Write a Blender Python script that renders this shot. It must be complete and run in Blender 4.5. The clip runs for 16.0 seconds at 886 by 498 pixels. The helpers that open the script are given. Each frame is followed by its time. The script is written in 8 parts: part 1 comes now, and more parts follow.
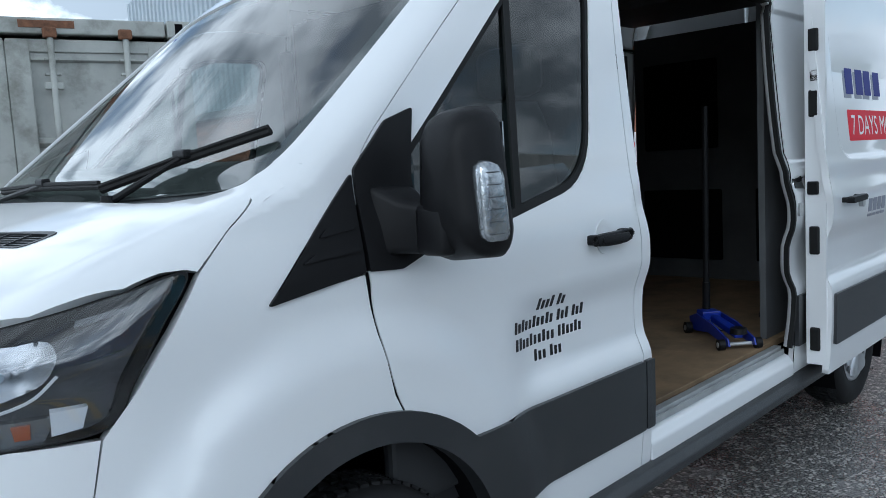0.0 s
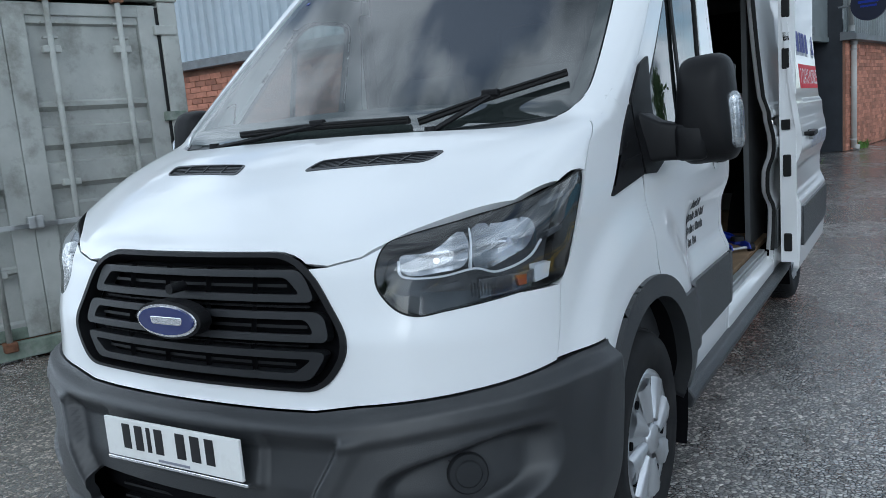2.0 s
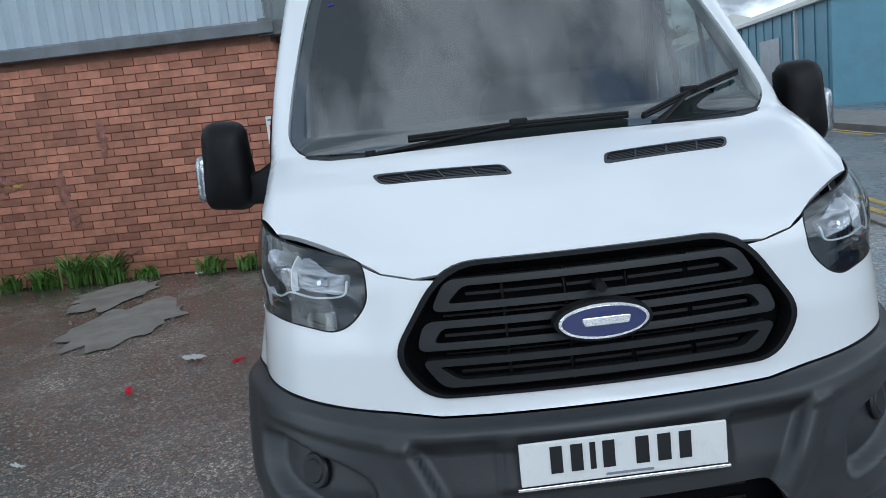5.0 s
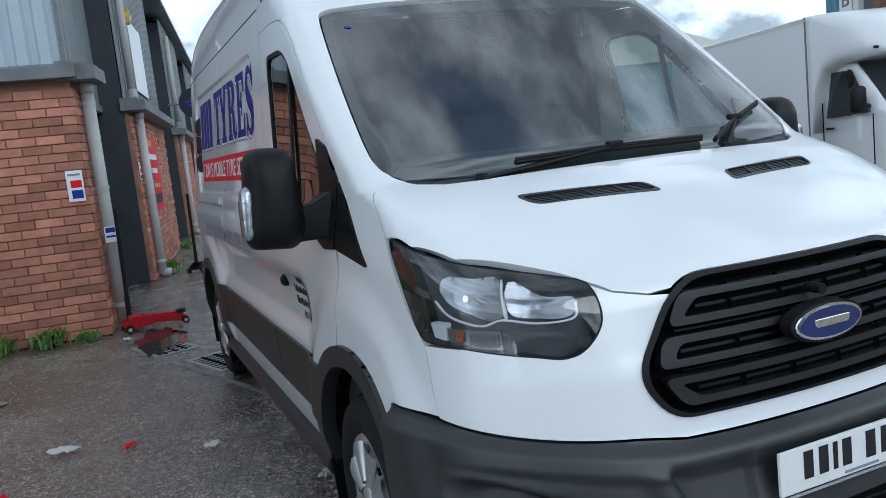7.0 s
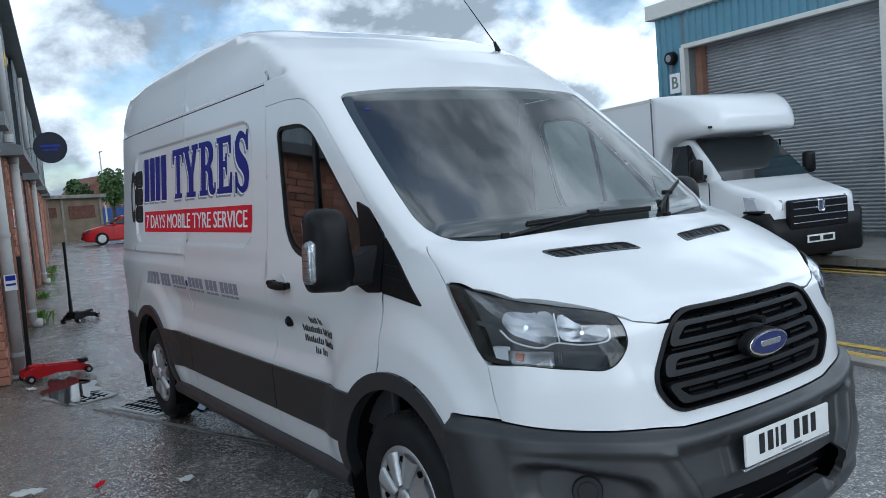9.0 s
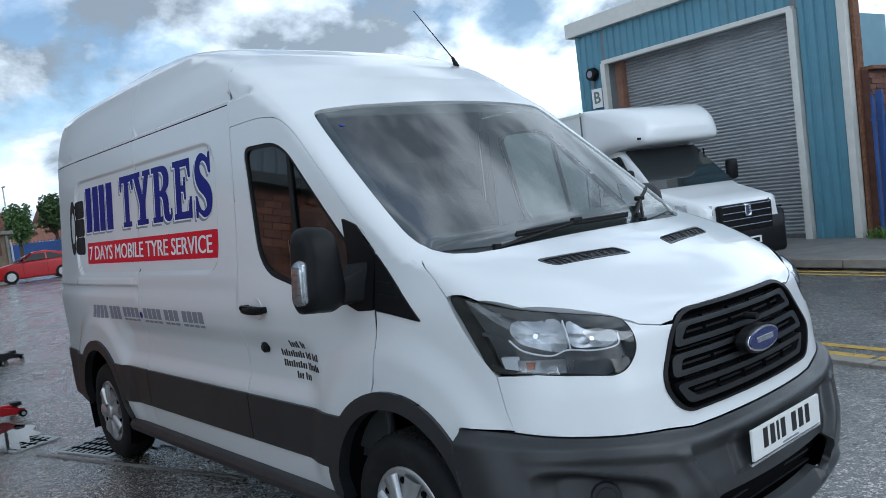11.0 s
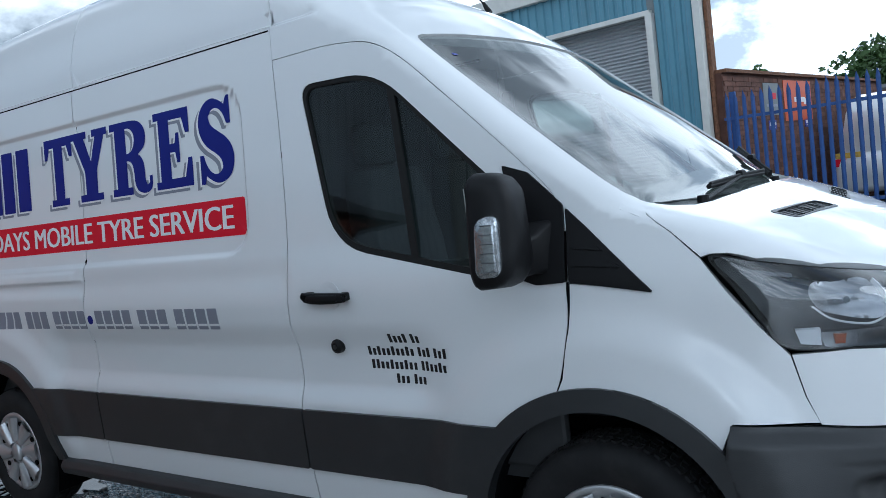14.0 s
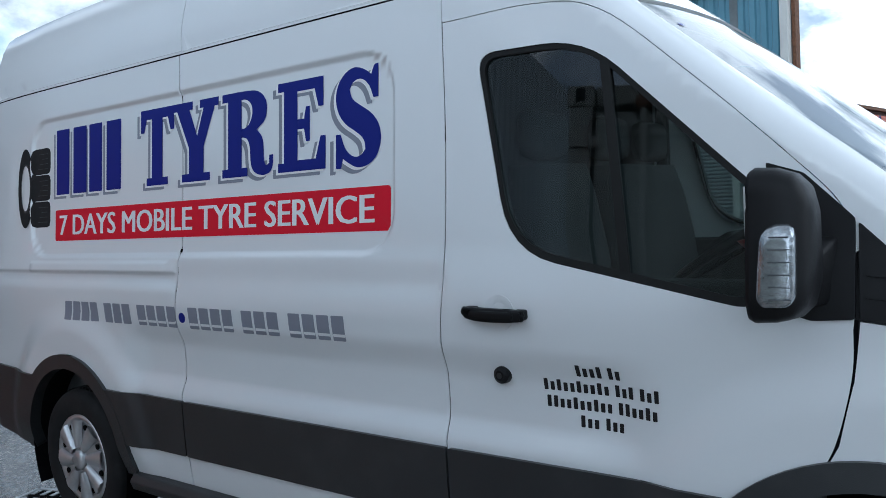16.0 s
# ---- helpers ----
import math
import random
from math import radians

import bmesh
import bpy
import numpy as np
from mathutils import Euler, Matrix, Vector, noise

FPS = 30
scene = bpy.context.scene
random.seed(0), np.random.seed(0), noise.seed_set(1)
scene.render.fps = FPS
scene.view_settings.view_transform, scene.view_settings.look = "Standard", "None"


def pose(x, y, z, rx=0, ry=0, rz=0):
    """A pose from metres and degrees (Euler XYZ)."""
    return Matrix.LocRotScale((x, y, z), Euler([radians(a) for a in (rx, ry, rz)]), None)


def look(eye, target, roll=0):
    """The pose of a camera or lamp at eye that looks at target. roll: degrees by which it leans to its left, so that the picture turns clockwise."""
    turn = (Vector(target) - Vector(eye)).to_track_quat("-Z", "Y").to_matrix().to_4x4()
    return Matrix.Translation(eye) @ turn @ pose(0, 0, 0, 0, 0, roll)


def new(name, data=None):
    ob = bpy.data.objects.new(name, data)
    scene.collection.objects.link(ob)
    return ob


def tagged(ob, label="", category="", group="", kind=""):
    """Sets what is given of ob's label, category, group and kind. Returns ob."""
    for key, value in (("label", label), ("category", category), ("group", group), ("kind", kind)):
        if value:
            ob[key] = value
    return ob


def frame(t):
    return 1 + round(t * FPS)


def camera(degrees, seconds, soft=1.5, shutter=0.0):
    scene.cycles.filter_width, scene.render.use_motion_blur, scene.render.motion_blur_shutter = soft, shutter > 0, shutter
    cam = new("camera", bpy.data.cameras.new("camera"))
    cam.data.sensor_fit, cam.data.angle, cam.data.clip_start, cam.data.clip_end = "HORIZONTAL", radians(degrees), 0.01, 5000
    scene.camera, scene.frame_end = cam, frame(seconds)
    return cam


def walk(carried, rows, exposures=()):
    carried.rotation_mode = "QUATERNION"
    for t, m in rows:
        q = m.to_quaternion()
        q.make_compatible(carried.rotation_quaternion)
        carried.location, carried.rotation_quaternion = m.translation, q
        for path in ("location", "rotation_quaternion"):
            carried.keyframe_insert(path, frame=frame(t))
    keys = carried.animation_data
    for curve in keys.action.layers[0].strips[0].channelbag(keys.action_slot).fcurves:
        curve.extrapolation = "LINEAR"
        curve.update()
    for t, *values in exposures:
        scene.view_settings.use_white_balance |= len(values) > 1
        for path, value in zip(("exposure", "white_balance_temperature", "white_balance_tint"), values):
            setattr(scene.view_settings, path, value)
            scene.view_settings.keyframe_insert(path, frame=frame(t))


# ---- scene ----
cam = camera(58.5, 16.0, soft=0.75)
PATH = [
    (0, (-0.039, -2.305, 1.415), (1.393, -0.925, 1.208), -3.2),
    (0.5, (-0.446, -2.247, 1.408), (1.065, -0.953, 1.197), -3.5),
    (1, (-0.743, -2.103, 1.416), (0.834, -0.894, 1.187), -3.7),
    (1.5, (-1.001, -1.917, 1.411), (0.636, -0.799, 1.143), -4.3),
    (2, (-1.329, -1.699, 1.398), (0.357, -0.671, 1.084), -4.7),
    (2.5, (-1.539, -1.397, 1.411), (0.214, -0.509, 1.042), -6.1),
    (2.9, (-1.634, -1.156, 1.476), (0.19, -0.435, 1.082), -6.4),
    (3, (-1.636, -1.084, 1.494), (0.197, -0.394, 1.09), -5.9),
    (3.5, (-1.736, -0.745, 1.506), (0.152, -0.229, 1.091), -5.2),
    (4, (-1.823, -0.371, 1.498), (0.104, -0.015, 1.099), -6.2),
    (4.5, (-1.833, 0.015, 1.493), (0.123, 0.195, 1.118), -6.9),
    (4.7, (-1.854, 0.193, 1.489), (0.112, 0.274, 1.129), -6.6),
    (6.8, (-1.468, 1.536, 1.491), (0.379, 0.817, 1.228), -6.3),
    (7, (-1.402, 1.638, 1.481), (0.428, 0.872, 1.228), -6.3),
    (7.5, (-1.323, 1.905, 1.497), (0.47, 1.049, 1.269), -5.9),
    (8, (-1.414, 2.12, 1.484), (0.336, 1.173, 1.285), -5.3),
    (8.5, (-1.557, 2.306, 1.542), (0.14, 1.262, 1.367), -4.8),
    (9, (-1.622, 2.548, 1.597), (0.015, 1.41, 1.437), -4.6),
    (9.5, (-1.598, 2.677, 1.596), (-0.002, 1.481, 1.45), -4.5),
    (9.7, (-1.589, 2.699, 1.602), (-0.002, 1.49, 1.46), -4.5),
    (11.8, (-1.134, 2.812, 1.582), (0.306, 1.43, 1.459), -8.7),
    (12, (-1.034, 2.883, 1.58), (0.37, 1.464, 1.451), -8.6),
    (12.5, (-0.786, 2.99, 1.577), (0.533, 1.495, 1.422), -9.2),
    (13, (-0.496, 3.04, 1.549), (0.746, 1.481, 1.383), -8.8),
    (13.5, (-0.204, 3.082, 1.525), (0.977, 1.477, 1.358), -8.2),
    (14, (0.057, 3.088, 1.524), (1.198, 1.453, 1.363), -7.1),
    (14.5, (0.277, 3.06, 1.512), (1.407, 1.416, 1.369), -5.8),
    (15, (0.454, 3.013, 1.524), (1.595, 1.375, 1.397), -4.8),
    (15.5, (0.641, 2.955, 1.5), (1.808, 1.335, 1.387), -3.6),
    (16, (0.783, 2.941, 1.506), (1.979, 1.343, 1.39), -3.2),
]
walk(cam, [(t, look(eye, target, roll)) for t, eye, target, roll in PATH], exposures=[(0.0, 0.42, 5420, 4), (1.5, 0.40, 5440, 4), (3.2, 0.36, 5460, 4), (7.0, 0.40, 5420, 4), (9.5, 0.36, 5440, 4), (12.5, 0.34, 5330, 4), (16.0, 0.48, 5280, 4)])

# ---- daylight: broken cloud, soft sun from over the yard ----
SUN_EL, SUN_AZ = 28.0, 256.0
world = bpy.data.worlds.new("sky")
scene.world = world
world.use_nodes = True
wn = world.node_tree
wn.nodes.clear()


def wnode(kind, **kw):
    n = wn.nodes.new(kind)
    for k, v in kw.items():
        n.inputs[k].default_value = v
    return n


sky = wn.nodes.new("ShaderNodeTexSky")
sky.sky_type, sky.sun_disc = "NISHITA", False
sky.sun_elevation, sky.sun_rotation = radians(SUN_EL), radians(SUN_AZ)
bg_sky = wnode("ShaderNodeBackground", Strength=0.10)
bg_cloud = wnode("ShaderNodeBackground", Strength=1.2)
out = wn.nodes.new("ShaderNodeOutputWorld")
tc = wn.nodes.new("ShaderNodeTexCoord")
sep = wn.nodes.new("ShaderNodeSeparateXYZ")
wn.links.new(tc.outputs["Generated"], sep.inputs[0])
rise = wn.nodes.new("ShaderNodeMath")          # a flat deck of cloud seen in perspective
rise.operation, rise.inputs[1].default_value = "ADD", 0.62
wn.links.new(sep.outputs["Z"], rise.inputs[0])
deck = wn.nodes.new("ShaderNodeVectorMath")
deck.operation = "DIVIDE"
low = wn.nodes.new("ShaderNodeCombineXYZ")
for i in range(3):
    wn.links.new(rise.outputs[0], low.inputs[i])
wn.links.new(tc.outputs["Generated"], deck.inputs[0])
wn.links.new(low.outputs[0], deck.inputs[1])
mp = wn.nodes.new("ShaderNodeMapping")
mp.inputs["Location"].default_value = (3.1, 0.6, 0.4)
n1 = wnode("ShaderNodeTexNoise", Scale=4.2, Detail=9.0, Roughness=0.52, Distortion=0.0)
n2 = wnode("ShaderNodeTexNoise", Scale=6.0, Detail=9.0, Roughness=0.55, Distortion=0.15)
cover = wn.nodes.new("ShaderNodeValToRGB")
cover.color_ramp.elements[0].position, cover.color_ramp.elements[1].position = 0.38, 0.46
cover.color_ramp.elements[0].color = (0.30, 0.30, 0.30, 1)      # haze across the gaps
tone = wn.nodes.new("ShaderNodeValToRGB")
tone.color_ramp.elements[0].position, tone.color_ramp.elements[1].position = 0.41, 0.57
tone.color_ramp.elements[0].color = (0.36, 0.385, 0.41, 1)
tone.color_ramp.elements[1].color = (1.18, 1.18, 1.18, 1)
mixw = wn.nodes.new("ShaderNodeMixShader")
wn.links.new(deck.outputs[0], mp.inputs["Vector"])
wn.links.new(mp.outputs["Vector"], n1.inputs["Vector"])
wn.links.new(mp.outputs["Vector"], n2.inputs["Vector"])
wn.links.new(n1.outputs["Fac"], cover.inputs["Fac"])
wn.links.new(n2.outputs["Fac"], tone.inputs["Fac"])
# sky dimmed overhead and raised near the horizon, to balance tops against sides
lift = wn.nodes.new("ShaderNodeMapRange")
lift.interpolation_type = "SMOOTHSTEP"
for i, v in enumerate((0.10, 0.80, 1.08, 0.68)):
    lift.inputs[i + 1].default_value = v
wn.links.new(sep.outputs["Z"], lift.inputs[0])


def wmath(op, x, y):
    n = wn.nodes.new("ShaderNodeMath")
    n.operation = op
    for i, v in enumerate((x, y)):
        if isinstance(v, float):
            n.inputs[i].default_value = v
        else:
            wn.links.new(v, n.inputs[i])
    return n.outputs[0]


# sky gain raised to both sides and behind the camera, added to light the van's flanks
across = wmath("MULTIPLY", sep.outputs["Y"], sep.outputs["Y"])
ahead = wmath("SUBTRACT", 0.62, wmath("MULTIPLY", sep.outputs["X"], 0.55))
side_gain = wmath("ADD", 0.62, wmath("MULTIPLY", 1.2, wmath("MULTIPLY", across, ahead)))
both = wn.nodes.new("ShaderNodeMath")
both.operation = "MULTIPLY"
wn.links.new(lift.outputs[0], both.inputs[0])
wn.links.new(side_gain, both.inputs[1])
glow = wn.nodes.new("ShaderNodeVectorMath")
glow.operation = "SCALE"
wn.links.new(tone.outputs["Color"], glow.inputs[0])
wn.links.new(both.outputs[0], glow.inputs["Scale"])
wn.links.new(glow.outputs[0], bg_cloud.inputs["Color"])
wn.links.new(sky.outputs["Color"], bg_sky.inputs["Color"])
wn.links.new(cover.outputs["Color"], mixw.inputs["Fac"])
wn.links.new(bg_sky.outputs["Background"], mixw.inputs[1])
wn.links.new(bg_cloud.outputs["Background"], mixw.inputs[2])
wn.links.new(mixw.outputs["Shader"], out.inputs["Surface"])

sun = new("sun", bpy.data.lights.new("sun", "SUN"))
sun.data.energy, sun.data.angle, sun.data.color = 0.62, radians(36), (1.0, 0.97, 0.93)
az = radians(SUN_AZ)
sun.matrix_world = look((0, 0, 30), (-30 * math.sin(az), -30 * math.cos(az), 30 - 30 * math.tan(radians(SUN_EL))))

# ---- materials ----
def mat(name, color, rough=0.5, metal=0.0, vary=0.0, scale=6.0, bump=0.0, bscale=60.0, dirt=None, dscale=1.2, damount=0.5, coat=0.0, rvary=0.0, trans=0.0, ior=1.45, rand=0.0, spec=0.5):
    m = bpy.data.materials.new(name)
    m.use_nodes = True
    nt = m.node_tree
    b = nt.nodes["Principled BSDF"]
    b.inputs["Roughness"].default_value, b.inputs["Metallic"].default_value = rough, metal
    b.inputs["Coat Weight"].default_value, b.inputs["Coat Roughness"].default_value = coat, 0.03
    b.inputs["Transmission Weight"].default_value, b.inputs["IOR"].default_value = trans, ior
    b.inputs["Specular IOR Level"].default_value = spec
    L = nt.links.new
    tco = nt.nodes.new("ShaderNodeTexCoord")
    geo = nt.nodes.new("ShaderNodeNewGeometry")
    pos = geo.outputs["Position"]
    col = nt.nodes.new("ShaderNodeRGB")
    col.outputs[0].default_value = (*color, 1)
    cur = col.outputs[0]

    def noise_tex(sc, detail=6.0, ro=0.6):
        n = nt.nodes.new("ShaderNodeTexNoise")
        n.inputs["Scale"].default_value, n.inputs["Detail"].default_value, n.inputs["Roughness"].default_value = sc, detail, ro
        L(pos, n.inputs["Vector"])
        return n

    def mixc(a, bcol, fac, mode="MIX"):
        x = nt.nodes.new("ShaderNodeMix")
        x.data_type, x.blend_type = "RGBA", mode
        L(a, x.inputs[6])
        if isinstance(bcol, tuple):
            x.inputs[7].default_value = (*bcol, 1)
        else:
            L(bcol, x.inputs[7])
        if isinstance(fac, float):
            x.inputs[0].default_value = fac
        else:
            L(fac, x.inputs[0])
        return x.outputs[2]

    if vary:
        n = noise_tex(scale)
        r = nt.nodes.new("ShaderNodeMapRange")
        r.inputs[1].default_value, r.inputs[2].default_value, r.inputs[3].default_value, r.inputs[4].default_value = 0.3, 0.7, 1 - vary, 1 + vary
        L(n.outputs["Fac"], r.inputs[0])
        h = nt.nodes.new("ShaderNodeVectorMath")
        h.operation = "SCALE"
        L(cur, h.inputs[0])
        L(r.outputs[0], h.inputs["Scale"])
        cur = h.outputs[0]
    if rand:
        oi = nt.nodes.new("ShaderNodeObjectInfo")
        r = nt.nodes.new("ShaderNodeMapRange")
        r.inputs[3].default_value, r.inputs[4].default_value = 1 - rand, 1 + rand
        L(oi.outputs["Random"], r.inputs[0])
        h = nt.nodes.new("ShaderNodeVectorMath")
        h.operation = "SCALE"
        L(cur, h.inputs[0])
        L(r.outputs[0], h.inputs["Scale"])
        cur = h.outputs[0]
    if dirt:
        n = noise_tex(dscale, 8.0, 0.65)
        rp = nt.nodes.new("ShaderNodeMapRange")
        rp.inputs[1].default_value, rp.inputs[2].default_value, rp.inputs[4].default_value = 0.5, 0.72, damount
        L(n.outputs["Fac"], rp.inputs[0])
        cur = mixc(cur, dirt, rp.outputs[0])
    L(cur, b.inputs["Base Color"])
    if rvary:
        n = noise_tex(3.0, 7.0, 0.65)
        r = nt.nodes.new("ShaderNodeMapRange")
        r.inputs[1].default_value, r.inputs[2].default_value, r.inputs[3].default_value, r.inputs[4].default_value = 0.35, 0.65, max(0.0, rough - rvary), min(1.0, rough + rvary)
        L(n.outputs["Fac"], r.inputs[0])
        L(r.outputs[0], b.inputs["Roughness"])
    if bump:
        n = noise_tex(bscale, 4.0, 0.6)
        bp = nt.nodes.new("ShaderNodeBump")
        bp.inputs["Strength"].default_value, bp.inputs["Distance"].default_value = 1.0, bump
        L(n.outputs["Fac"], bp.inputs["Height"])
        L(bp.outputs["Normal"], b.inputs["Normal"])
    return m


def glass_mat(name, tint, rough=0.0, face=0.09, rise=3.2):
    """Thin pane: mostly clear with a mirror-like face."""
    m = bpy.data.materials.new(name)
    m.use_nodes = True
    nt = m.node_tree
    nt.nodes.clear()
    o = nt.nodes.new("ShaderNodeOutputMaterial")
    g = nt.nodes.new("ShaderNodeBsdfGlossy")
    g.inputs["Roughness"].default_value = rough
    t = nt.nodes.new("ShaderNodeBsdfTransparent")
    t.inputs["Color"].default_value = (*tint, 1)
    lw = nt.nodes.new("ShaderNodeLayerWeight")
    lw.inputs["Blend"].default_value = 0.5
    pw = nt.nodes.new("ShaderNodeMath")
    pw.operation = "POWER"
    pw.inputs[1].default_value = rise
    nt.links.new(lw.outputs["Facing"], pw.inputs[0])
    f = nt.nodes.new("ShaderNodeMapRange")
    f.inputs[3].default_value, f.inputs[4].default_value = face, 1.0
    nt.links.new(pw.outputs[0], f.inputs[0])
    x = nt.nodes.new("ShaderNodeMixShader")
    nt.links.new(f.outputs[0], x.inputs[0])
    nt.links.new(t.outputs[0], x.inputs[1])
    nt.links.new(g.outputs[0], x.inputs[2])
    nt.links.new(x.outputs[0], o.inputs["Surface"])
    return m


def asphalt_mat(name, base, wet=0.5, grit=0.006, zone=None, tilt=0.3):
    """Old asphalt: stone grains, worn patches, wet film lying in the hollows."""
    m = bpy.data.materials.new(name)
    m.use_nodes = True
    nt = m.node_tree
    b = nt.nodes["Principled BSDF"]
    L = nt.links.new
    geo = nt.nodes.new("ShaderNodeNewGeometry")
    pos = geo.outputs["Position"]

    def nz(sc, detail, ro=0.6):
        n = nt.nodes.new("ShaderNodeTexNoise")
        n.inputs["Scale"].default_value, n.inputs["Detail"].default_value, n.inputs["Roughness"].default_value = sc, detail, ro
        L(pos, n.inputs["Vector"])
        return n.outputs["Fac"]

    def rng(src, a, c, lo, hi):
        r = nt.nodes.new("ShaderNodeMapRange")
        for i, v in enumerate((a, c, lo, hi)):
            r.inputs[i + 1].default_value = v
        L(src, r.inputs[0])
        return r.outputs[0]

    vor = nt.nodes.new("ShaderNodeTexVoronoi")
    gap = nt.nodes.new("ShaderNodeTexVoronoi")
    gap.feature = "DISTANCE_TO_EDGE"
    for v in (vor, gap):
        v.inputs["Scale"].default_value = 56.0
        v.inputs["Randomness"].default_value = 1.0
        L(pos, v.inputs["Vector"])
    stones = rng(gap.outputs["Distance"], 0.0, 0.20, 0.0, 1.0)          # flat tops, narrow grooves
    big, mid = nz(0.55, 6.0), nz(3.5, 8.0, 0.68)
    tint = nt.nodes.new("ShaderNodeSeparateColor")
    L(vor.outputs["Color"], tint.inputs[0])
    ramp = nt.nodes.new("ShaderNodeMix")
    ramp.data_type = "RGBA"
    ramp.inputs[6].default_value = (base[0] * 0.35, base[1] * 0.35, base[2] * 0.35, 1)
    ramp.inputs[7].default_value = (base[0] * 2.3, base[1] * 2.22, base[2] * 2.1, 1)
    L(rng(tint.outputs[0], 0.45, 1.0, 0.1, 0.9), ramp.inputs[0])
    s1 = nt.nodes.new("ShaderNodeVectorMath")
    s1.operation = "SCALE"
    L(ramp.outputs[2], s1.inputs[0])
    L(rng(big, 0.36, 0.64, 0.55, 1.5), s1.inputs["Scale"])
    s2 = nt.nodes.new("ShaderNodeVectorMath")
    s2.operation = "SCALE"
    L(s1.outputs[0], s2.inputs[0])
    L(rng(mid, 0.3, 0.7, 0.75, 1.25), s2.inputs["Scale"])
    s3 = nt.nodes.new("ShaderNodeVectorMath")
    s3.operation = "SCALE"
    L(s2.outputs[0], s3.inputs[0])
    L(rng(stones, 0.0, 1.0, 0.22, 1.1), s3.inputs["Scale"])
    col = s3.outputs[0]
    if zone:                                               # browner tone on the yard side of an uneven line; open side paler for wet sparkle
        sp = nt.nodes.new("ShaderNodeSeparateXYZ")
        L(pos, sp.inputs[0])
        edge = nt.nodes.new("ShaderNodeMath")
        edge.operation = "MULTIPLY_ADD"
        edge.inputs[1].default_value = 1.6
        L(nz(0.9, 5.0), edge.inputs[0])
        L(sp.outputs["Y"], edge.inputs[2])
        old = rng(edge.outputs[0], zone[0] + 0.8, zone[1] + 0.8, 0.0, 1.0)
        two = nt.nodes.new("ShaderNodeMix")
        two.data_type = "RGBA"
        tone = nt.nodes.new("ShaderNodeVectorMath")
        tone.operation = "MULTIPLY"
        tone.inputs[1].default_value = zone[2]
        L(col, tone.inputs[0])
        L(old, two.inputs[0])
        L(col, two.inputs[6])
        L(tone.outputs[0], two.inputs[7])
        col = two.outputs[2]
    L(col, b.inputs["Base Color"])
    film = nt.nodes.new("ShaderNodeMath")
    film.operation = "ADD"
    L(rng(big, 0.40, 0.60, wet * 0.65, 0.0), film.inputs[0])
    L(rng(mid, 0.35, 0.6, wet * 0.5, 0.0), film.inputs[1])
    L(rng(film.outputs[0], 0.0, 1.0, 0.42, 0.06), b.inputs["Roughness"])
    bp = nt.nodes.new("ShaderNodeBump")
    bp.inputs["Distance"].default_value = grit
    L(rng(film.outputs[0], 0.2, 1.0, 1.0, 0.35), bp.inputs["Strength"])
    add = nt.nodes.new("ShaderNodeMath")
    add.operation = "ADD"
    L(stones, add.inputs[0])
    L(mid, add.inputs[1])
    L(add.outputs[0], bp.inputs["Height"])
    # each chipping lies at its own slant
    half = nt.nodes.new("ShaderNodeVectorMath")
    half.operation, half.inputs[1].default_value = "SUBTRACT", (0.5, 0.5, 0.5)
    L(vor.outputs["Color"], half.inputs[0])
    slant = nt.nodes.new("ShaderNodeVectorMath")
    slant.operation = "SCALE"
    L(half.outputs[0], slant.inputs[0])
    L(rng(film.outputs[0], 0.2, 1.0, tilt, tilt * 0.35), slant.inputs["Scale"])
    lean = nt.nodes.new("ShaderNodeVectorMath")
    lean.operation = "ADD"
    L(geo.outputs["Normal"], lean.inputs[0])
    L(slant.outputs[0], lean.inputs[1])
    unit = nt.nodes.new("ShaderNodeVectorMath")
    unit.operation = "NORMALIZE"
    L(lean.outputs[0], unit.inputs[0])
    L(unit.outputs[0], bp.inputs["Normal"])
    L(bp.outputs["Normal"], b.inputs["Normal"])
    # the water film itself
    L(rng(film.outputs[0], 0.0, 0.55, 0.55 * wet, wet), b.inputs["Coat Weight"])
    b.inputs["Coat Roughness"].default_value, b.inputs["Coat IOR"].default_value = 0.11, 1.9
    cb = nt.nodes.new("ShaderNodeBump")
    cb.inputs["Distance"].default_value, cb.inputs["Strength"].default_value = grit * 0.5, 0.6
    L(add.outputs[0], cb.inputs["Height"])
    L(unit.outputs[0], cb.inputs["Normal"])
    L(cb.outputs["Normal"], b.inputs["Coat Normal"])
    return m


M = {}
M["white"] = mat("white_paint", (0.79, 0.80, 0.81), 0.28, vary=0.01, scale=1.5, coat=0.9, dirt=(0.62, 0.60, 0.55), dscale=3.0, damount=0.02)
M["grey"] = mat("grey_plastic", (0.021, 0.0225, 0.025), 0.40, vary=0.12, scale=4.0, bump=0.0006, bscale=500, dirt=(0.11, 0.105, 0.10), dscale=4.0, damount=0.12, spec=0.75)
M["black"] = mat("black_plastic", (0.007, 0.007, 0.008), 0.46, spec=0.25, vary=0.1, bump=0.0004, bscale=600)
M["grillegrey"] = mat("charcoal_grille_plastic", (0.017, 0.018, 0.020), 0.42, vary=0.1, bump=0.0004, bscale=500, spec=0.4)
M["rubber"] = mat("black_rubber", (0.010, 0.010, 0.010), 0.6, spec=0.3)
# near-black: shade of gaps, wells and openings is put into this colour
M["dark"] = mat("cavity_shade", (0.005, 0.005, 0.006), 0.9, spec=0.05)
M["tyre"] = mat("tyre_rubber", (0.013, 0.013, 0.014), 0.75, vary=0.2, scale=12, dirt=(0.04, 0.037, 0.034), dscale=6, damount=0.3, spec=0.3)
